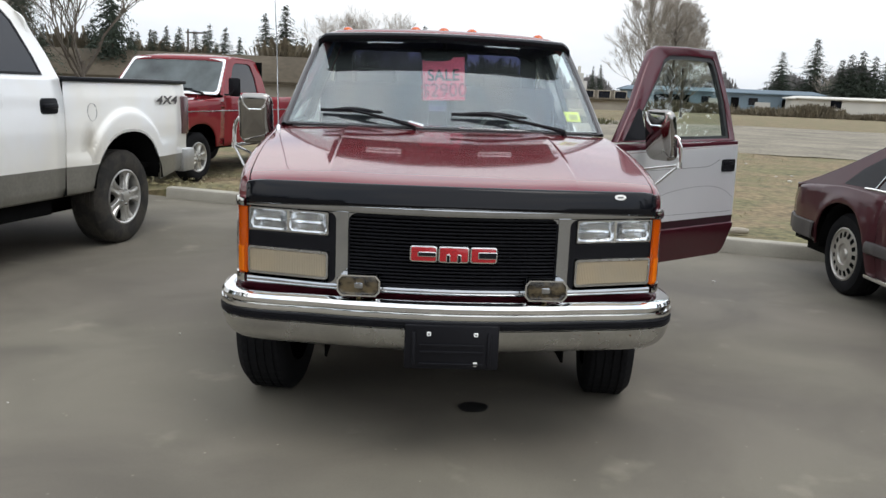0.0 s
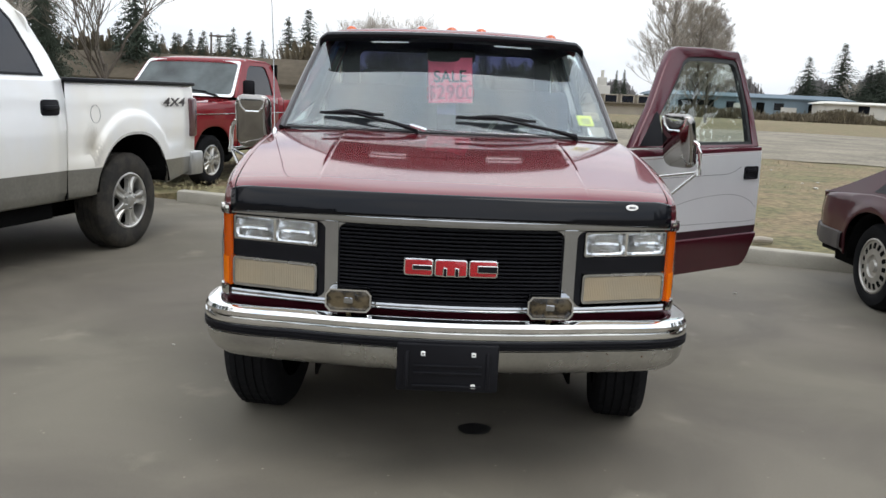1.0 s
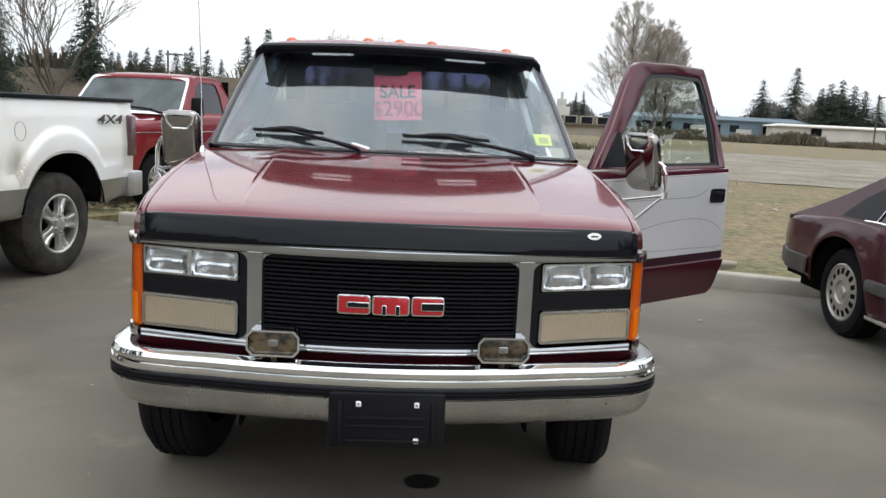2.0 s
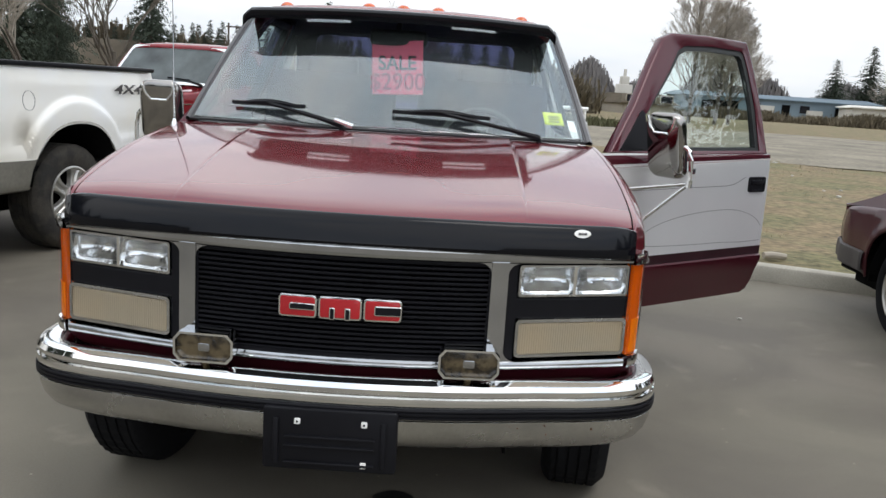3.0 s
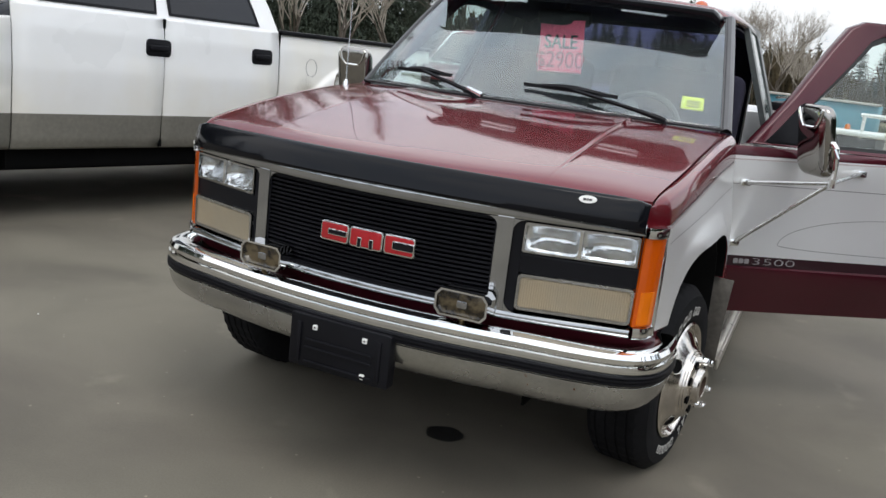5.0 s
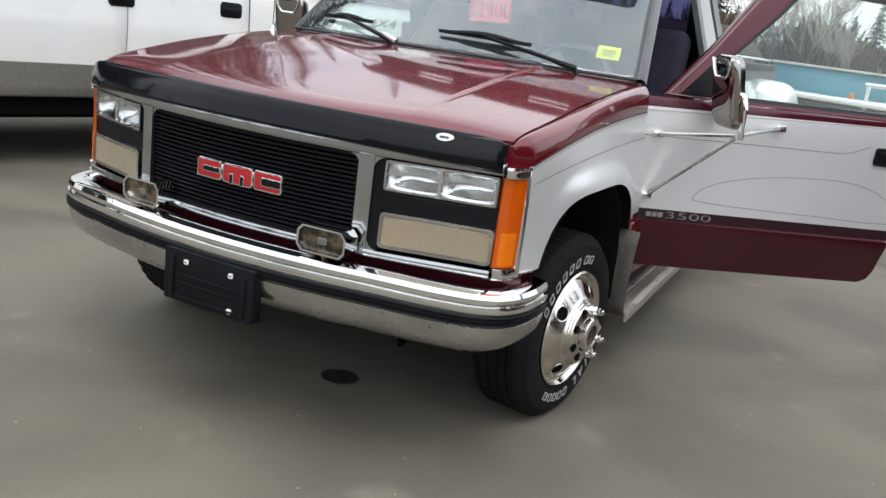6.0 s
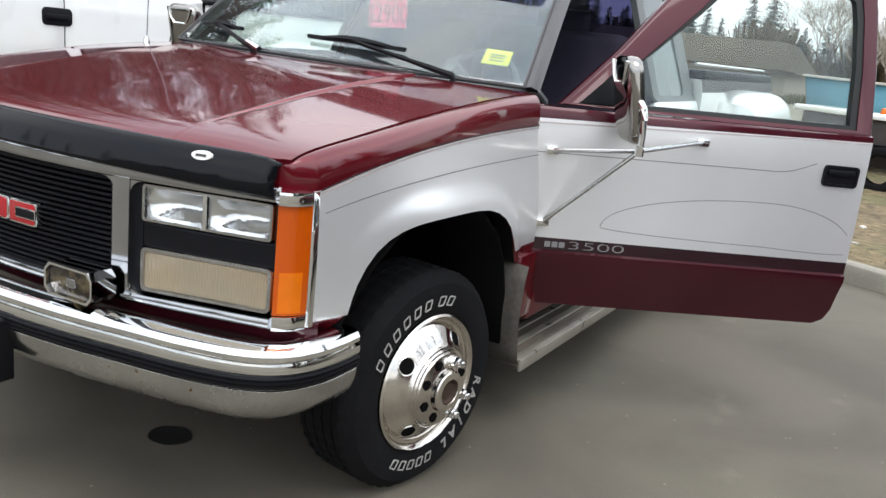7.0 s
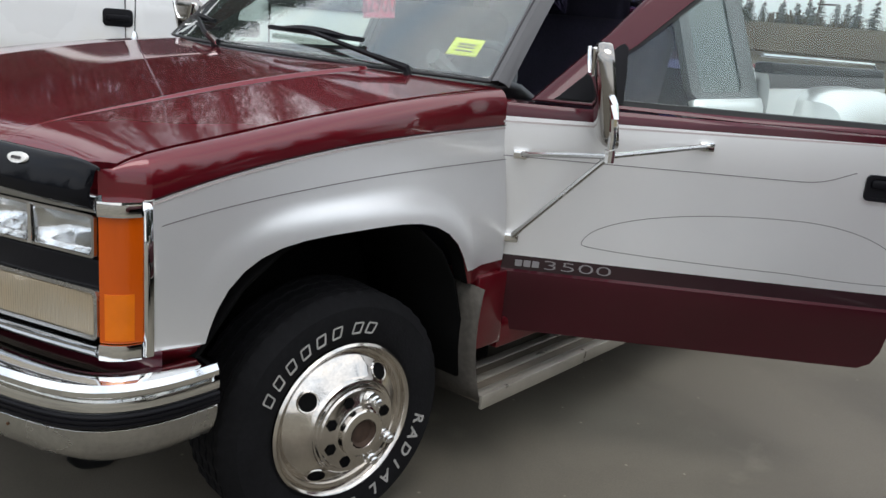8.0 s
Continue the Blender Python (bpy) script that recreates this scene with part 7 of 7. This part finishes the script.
house("brown_roofed_building", -24.5, -5.6, 50, 46, 1.35, 2.85, BEIGE, BROWN_ROOF, "long low building with a brown panelled roof and beige wall", 0)
house("blue_shed", 14.8, 26.2, 112, 120, 2.4, 3.0, BLUE_WALL, BLUE_ROOF, "long low grey-blue industrial shed", 4)
SHED = [o for o in bpy.data.objects if o.name == "blue_shed"][0]
for x0, x1, z1, mm, nm in ((3.2, 7.0, 2.0, DARK, "bay_door"), (9.5, 11.5, 1.7, PALE_WALL, "panel"), (12.4, 13.4, 1.9, DARK, "bay_door"), (15.5, 17.5, 1.4, PALE_WALL, "panel"), (19.0, 20.0, 1.9, DARK, "bay_door")):
    bm = bmesh.new()
    box(bm, x0, x1, -0.10, 0.02, 0.0, z1)
    part(nm, bm, mm, SHED)
house("pale_shed", 24.8, 33.0, 108, 112, 2.0, 2.35, PALE_WALL, PALE_WALL, "long low pale shed across the waste ground", 2)
house("small_shop", 11.2, 14.4, 88, 90, 1.0, 2.0, BEIGE, BROWN_ROOF, "small beige building with a brown roof", 3)
tw = thing("grain_tower", Matrix.Translation(at_az(11.1, 100)), "pale stepped tower above the roofs", "tower")
bm = bmesh.new()
box(bm, -0.8, 0.8, -1, 1, 0, 3.0, 0.05)
box(bm, -0.45, 0.45, -0.6, 0.6, 3.0, 3.9, 0.05)
box(bm, -0.15, 0.15, -0.2, 0.2, 3.9, 4.7, 0.03)
part("tower_body", bm, PALE_WALL, tw)

# scrub along the far edge of the waste ground and under the building
def tuft_band(name, pts, h, n, seed, m, label, kind="stuff", lean_out=1.0):
    rg = random.Random(seed)
    verts, faces = [], []
    for k in range(n):
        t = rg.random() * (len(pts) - 1)
        i = min(int(t), len(pts) - 2)
        base = pts[i].lerp(pts[i + 1], t - i) + Vector((rg.gauss(0, 0.8), rg.gauss(0, 0.8), 0))
        lump = 0.55 + 0.45 * math.sin(t * 3.7 + seed) * math.sin(t * 9.1)
        hh = h * lump * rg.uniform(0.25, 1.1)
        for q in range(3):
            a = rg.random() * 6.28
            r_ = lean_out * rg.uniform(0.15, 0.5) * hh + 0.05
            top = base + Vector((math.cos(a) * r_, math.sin(a) * r_, hh * rg.uniform(0.5, 1.0)))
            e = Vector((-math.sin(a), math.cos(a), 0)) * (0.02 + 0.028 * hh)
            i0 = len(verts)
            verts += [base - e * 0.8, base + e * 0.8, top + e, top - e * 0.3]
            faces += [(i0, i0 + 1, i0 + 2), (i0, i0 + 2, i0 + 3)]
    me = bpy.data.meshes.new(name)
    me.from_pydata(verts, [], faces)
    me.materials.append(m)
    return tagged(new(name, me), label, "shrubs", kind=kind)


tuft_band("scrub", [at_az(a, 96) for a in (8, 14, 20, 26, 34)], 1.5, 26000, 3, BUSH, "brown leafless scrub along the field edge", lean_out=0.7)
tuft_band("scrub", [at_az(a, 44) for a in (-7, -3, 0, 4, 8, 12)], 0.55, 16000, 5, mat("green-brown scrub", (0.10, 0.10, 0.05), 0.95, vary=0.35, vscale=0.8), "low brown and green scrub", lean_out=0.6)
tuft_band("scrub", [at_az(a, 74) for a in (-32, -26, -22, -18, -12, -6, 0, 8)], 5.0, 34000, 6, BUSH, "dark hedge below the conifers")
tuft_band("far_woods", [at_az(a, 260) for a in (5, 12, 20, 28, 36)], 12.5, 40000, 9, mat("far leafless woods", (0.20, 0.19, 0.19), 1, vary=0.2, vscale=0.05), "distant leafless woods on the skyline", lean_out=0.2)
GRASS = mat("dry grass tufts", (0.34, 0.29, 0.19), 0.95, col2=(0.28, 0.25, 0.14), vary=0.3, vscale=0.5)
rg = random.Random(21)
verts, faces = [], []
for k in range(20000):
    b = 0.3 + 26 * rg.random() ** 2
    a = rg.uniform(-8, 26) * (0.5 + b / 14)
    if noise.noise((a * 0.35, b * 0.35, 0)) < -0.25:
        continue
    c = Vector(kerb_frame(a, b, 0.125 - 0.10 * smooth01(b / 4) - 0.02))
    for q in range(3):
        an = rg.random() * 6.28
        hh = rg.uniform(0.010, 0.028) * (1 + b / 25)
        d = Vector((math.cos(an), math.sin(an), 0)) * hh * rg.uniform(0.3, 1.2)
        e = Vector((-d.y, d.x, 0)) * 0.35
        i0 = len(verts)
        verts += [c - e, c + e, c + d + Vector((0, 0, hh))]
        faces.append((i0, i0 + 1, i0 + 2))
me = bpy.data.meshes.new("grass")
me.from_pydata(verts, [], faces)
me.materials.append(GRASS)
tagged(new("grass", me), "sparse dry grass tufts on the gravel", "grass", kind="stuff")

# stones on the waste ground
STONE = mat("pale stone", (0.52, 0.50, 0.45), 0.9, vary=0.2, vscale=5, rand=0.3)
bm = bmesh.new()
bmesh.ops.create_icosphere(bm, subdivisions=1, radius=0.5)
for v in bm.verts:
    v.co *= 1 + 0.25 * noise.noise(v.co * 3)
    v.co.z *= 0.6
stone0 = part("stone", bm, STONE, angle=20)
tagged(stone0, "small pale stone on the ground", "stone", "loose stones")
stone0.matrix_basis = Matrix.LocRotScale((2.279, 3.30, 0.004), None, (0.035, 0.03, 0.03))
for k in range(70):
    b = 0.4 + 16 * rg.random() ** 1.5
    a = rg.uniform(0, 16) * (0.6 + b / 12)
    p = Vector(kerb_frame(a, b, 0.125 - 0.10 * smooth01(b / 4)))
    s = rg.uniform(0.03, 0.11) * (1 + b / 20)
    copy_thing(stone0, Matrix.Identity(4)).matrix_basis = Matrix.LocRotScale(p, Euler((0, 0, rg.random() * 6)), (s, s * 0.8, s * 0.7))
for x, y, s in ((-1.45, 1.5, 0.02), (-1.9, 0.4, 0.015), (1.9, -0.6, 0.012), (1.25, -0.9, 0.012), (-0.9, -0.7, 0.012), (1.0, -1.1, 0.010)):
    copy_thing(stone0, Matrix.Identity(4)).matrix_basis = Matrix.LocRotScale((x, y, 0.003), Euler((0, 0, x * 7)), (s, s * 0.8, s * 0.7))

# grey gravel track crossing the waste ground
bm = bmesh.new()
rows = []
for b, z in ((17, 0.03), (18, 0.055), (24, 0.06), (34, 0.06), (42, 0.055), (43, 0.02)):
    rows.append([kerb_frame(a, b + 3.0 * noise.noise((a * 0.11, b, 0)) + 1.2 * noise.noise((a * 0.47, b, 5)), z) for a in range(-30, 121)])
grid(bm, rows)
tagged(part("gravel_track", bm, mat("grey gravel", (0.200, 0.176, 0.132), 0.95, vary=0.40, vscale=0.5, grain=0.35, gscale=9)), "pale grey gravel track across the waste ground", "track", kind="structure")

# log lying on the kerb
lg = thing("log", Matrix.Translation(Vector(kerb_frame(3.2, 0.28, 0.145))), "short pale weathered log beside the kerb", "log")
bm = bmesh.new()
tube(bm, [(-0.10, 0, 0.032), (-0.03, 0.01, 0.034), (0.04, 0.0, 0.032), (0.09, -0.012, 0.030)], [0.030, 0.034, 0.032, 0.026], 9)
part("log_body", bm, BEIGE, lg)

# oil spot on the asphalt
ol = thing("oil_stain", pose(0.147, 0.475, 0) @ Matrix.Diagonal((0.87, 0.87, 1, 1)), "round black oil stain on the asphalt", "stain")
bm = bmesh.new()
rg = random.Random(3)
vs = [bm.verts.new((0.078 * (1 + 0.05 * math.sin(2 * t + 1) + 0.03 * math.sin(5 * t)) * math.cos(t), 0.078 * (1 + 0.05 * math.sin(2 * t + 1) + 0.03 * math.sin(5 * t)) * math.sin(t), 0.004)) for t in np.linspace(0, 6.2832, 56, endpoint=False)]
bm.faces.new(vs)
part("stain", bm, mat("oil film", (0.016, 0.0155, 0.015), 0.45, vary=0.3, vscale=20), ol)

# small teal trailer and a white one behind the truck
sk = thing("box_trailer", pose(0.12, 13.2, 0, 0, 0, -4), "small teal box trailer with a pale top edge", "trailer")
bm = bmesh.new()
rows = [[(0.22, 0, 0.45), (0.0, 0, 1.36)], [(1.75, 0, 0.45), (1.75, 0, 1.36)], [(1.75, 3.0, 0.45), (1.75, 3.0, 1.36)], [(0.22, 3.0, 0.45), (0.0, 3.0, 1.36)]]
vs = grid(bm, rows)
grid(bm, [rows[3], rows[0]])
grid(bm, [[rows[0][1], rows[1][1]], [rows[3][1], rows[2][1]]])
part("body", bm, TEAL, sk, solid=0.02)
bm = bmesh.new()
box(bm, -0.04, 1.79, -0.04, 0.05, 1.35, 1.39, 0.012)
part("rim", bm, PALE_WALL, sk)
for x in (0.2, 1.6):
    bm = tyre_bm(0.33, 0.18, 0.19, n=24)
    t = part("wheel", bm, RUBBER, sk)
    t.matrix_basis = pose(x + (0.1 if x > 1 else 0), 1.5, 0.33)
bm = bmesh.new()
box(bm, 0.3, 1.6, 0.1, 2.9, 0.36, 0.46)
part("frame", bm, DARK, sk)
tr = thing("flatbed_trailer", pose(0.35, 11.0, 0, 0, 0, -12), "low white flatbed trailer with an amber lamp", "trailer")
bm = bmesh.new()
box(bm, 0, 1.6, 0, 0.9, 0.92, 0.99, 0.02)
part("deck", bm, WHITE_PAINT, tr)
bm = bmesh.new()
for x, y in ((1.3, 0.05), (1.9, 0.05)):
    tube(bm, [(x, y, 0.9), (x, y, 1.22)], 0.025, 6)
tube(bm, [(1.25, 0.05, 1.22), (1.95, 0.05, 1.22)], 0.03, 6)
tube(bm, [(0.2, 0.1, 0.95), (1.95, 0.05, 1.0)], 0.03, 6)
part("rail", bm, WHITE_PAINT, tr)
bm = bmesh.new()
box(bm, 0.1, 1.5, 0.1, 0.8, 0.60, 0.92, 0.02)
box(bm, 0.3, 1.3, 0.3, 0.6, 0.30, 0.60, 0.02)
part("frame", bm, TRIM_GREY, tr)
for x in (0.3, 1.2):
    bm = tyre_bm(0.30, 0.18, 0.18, n=24)
    t = part("wheel", bm, RUBBER, tr)
    t.matrix_basis = pose(x, 0.0, 0.30, 0, 0, -90)
bm = bmesh.new()
lathe(bm, [(0.0, 0.09), (0.03, 0.08), (0.04, 0.03), (0.04, 0.0), (0.0, 0.0)], 12, "z", centre=(1.1, 0.1, 0.99))
part("beacon", bm, AMBER_BRIGHT, tr)

# poles
for az, dist, h in ((30.1, 90, 5.2), (-14.4, 60, 4.7)):
    pl = thing("utility_pole", Matrix.Translation(at_az(az, dist)), "slim weathered timber pole", "pole")
    bm = bmesh.new()
    tube(bm, [(0, 0, -0.2), (0, 0, h)], [0.08, 0.06], 8)
    part("pole", bm, BARK, pl)
    bm = bmesh.new()
    box(bm, -0.15, 0.95, -0.04, 0.04, h - 0.28, h - 0.18)
    part("crossarm", bm, BARK, pl)

# far wooded hills
bm = bmesh.new()
rows = []
for el in (-0.3, 1.0):
    row = []
    for k in range(121):
        az = -180 + 3 * k
        p = at_az(az, 1500)
        p.z = 0 if el < 0 else 1500 * math.tan(radians(0.55 + 0.25 * noise.noise((az * 0.11, 0, 0)) + 0.12 * noise.noise((az * 0.5, 3, 0))))
        row.append(p)
    rows.append(row)
grid(bm, rows)
tagged(part("backdrop", bm, HILL), "far wooded hills on the skyline", "hills", kind="structure")
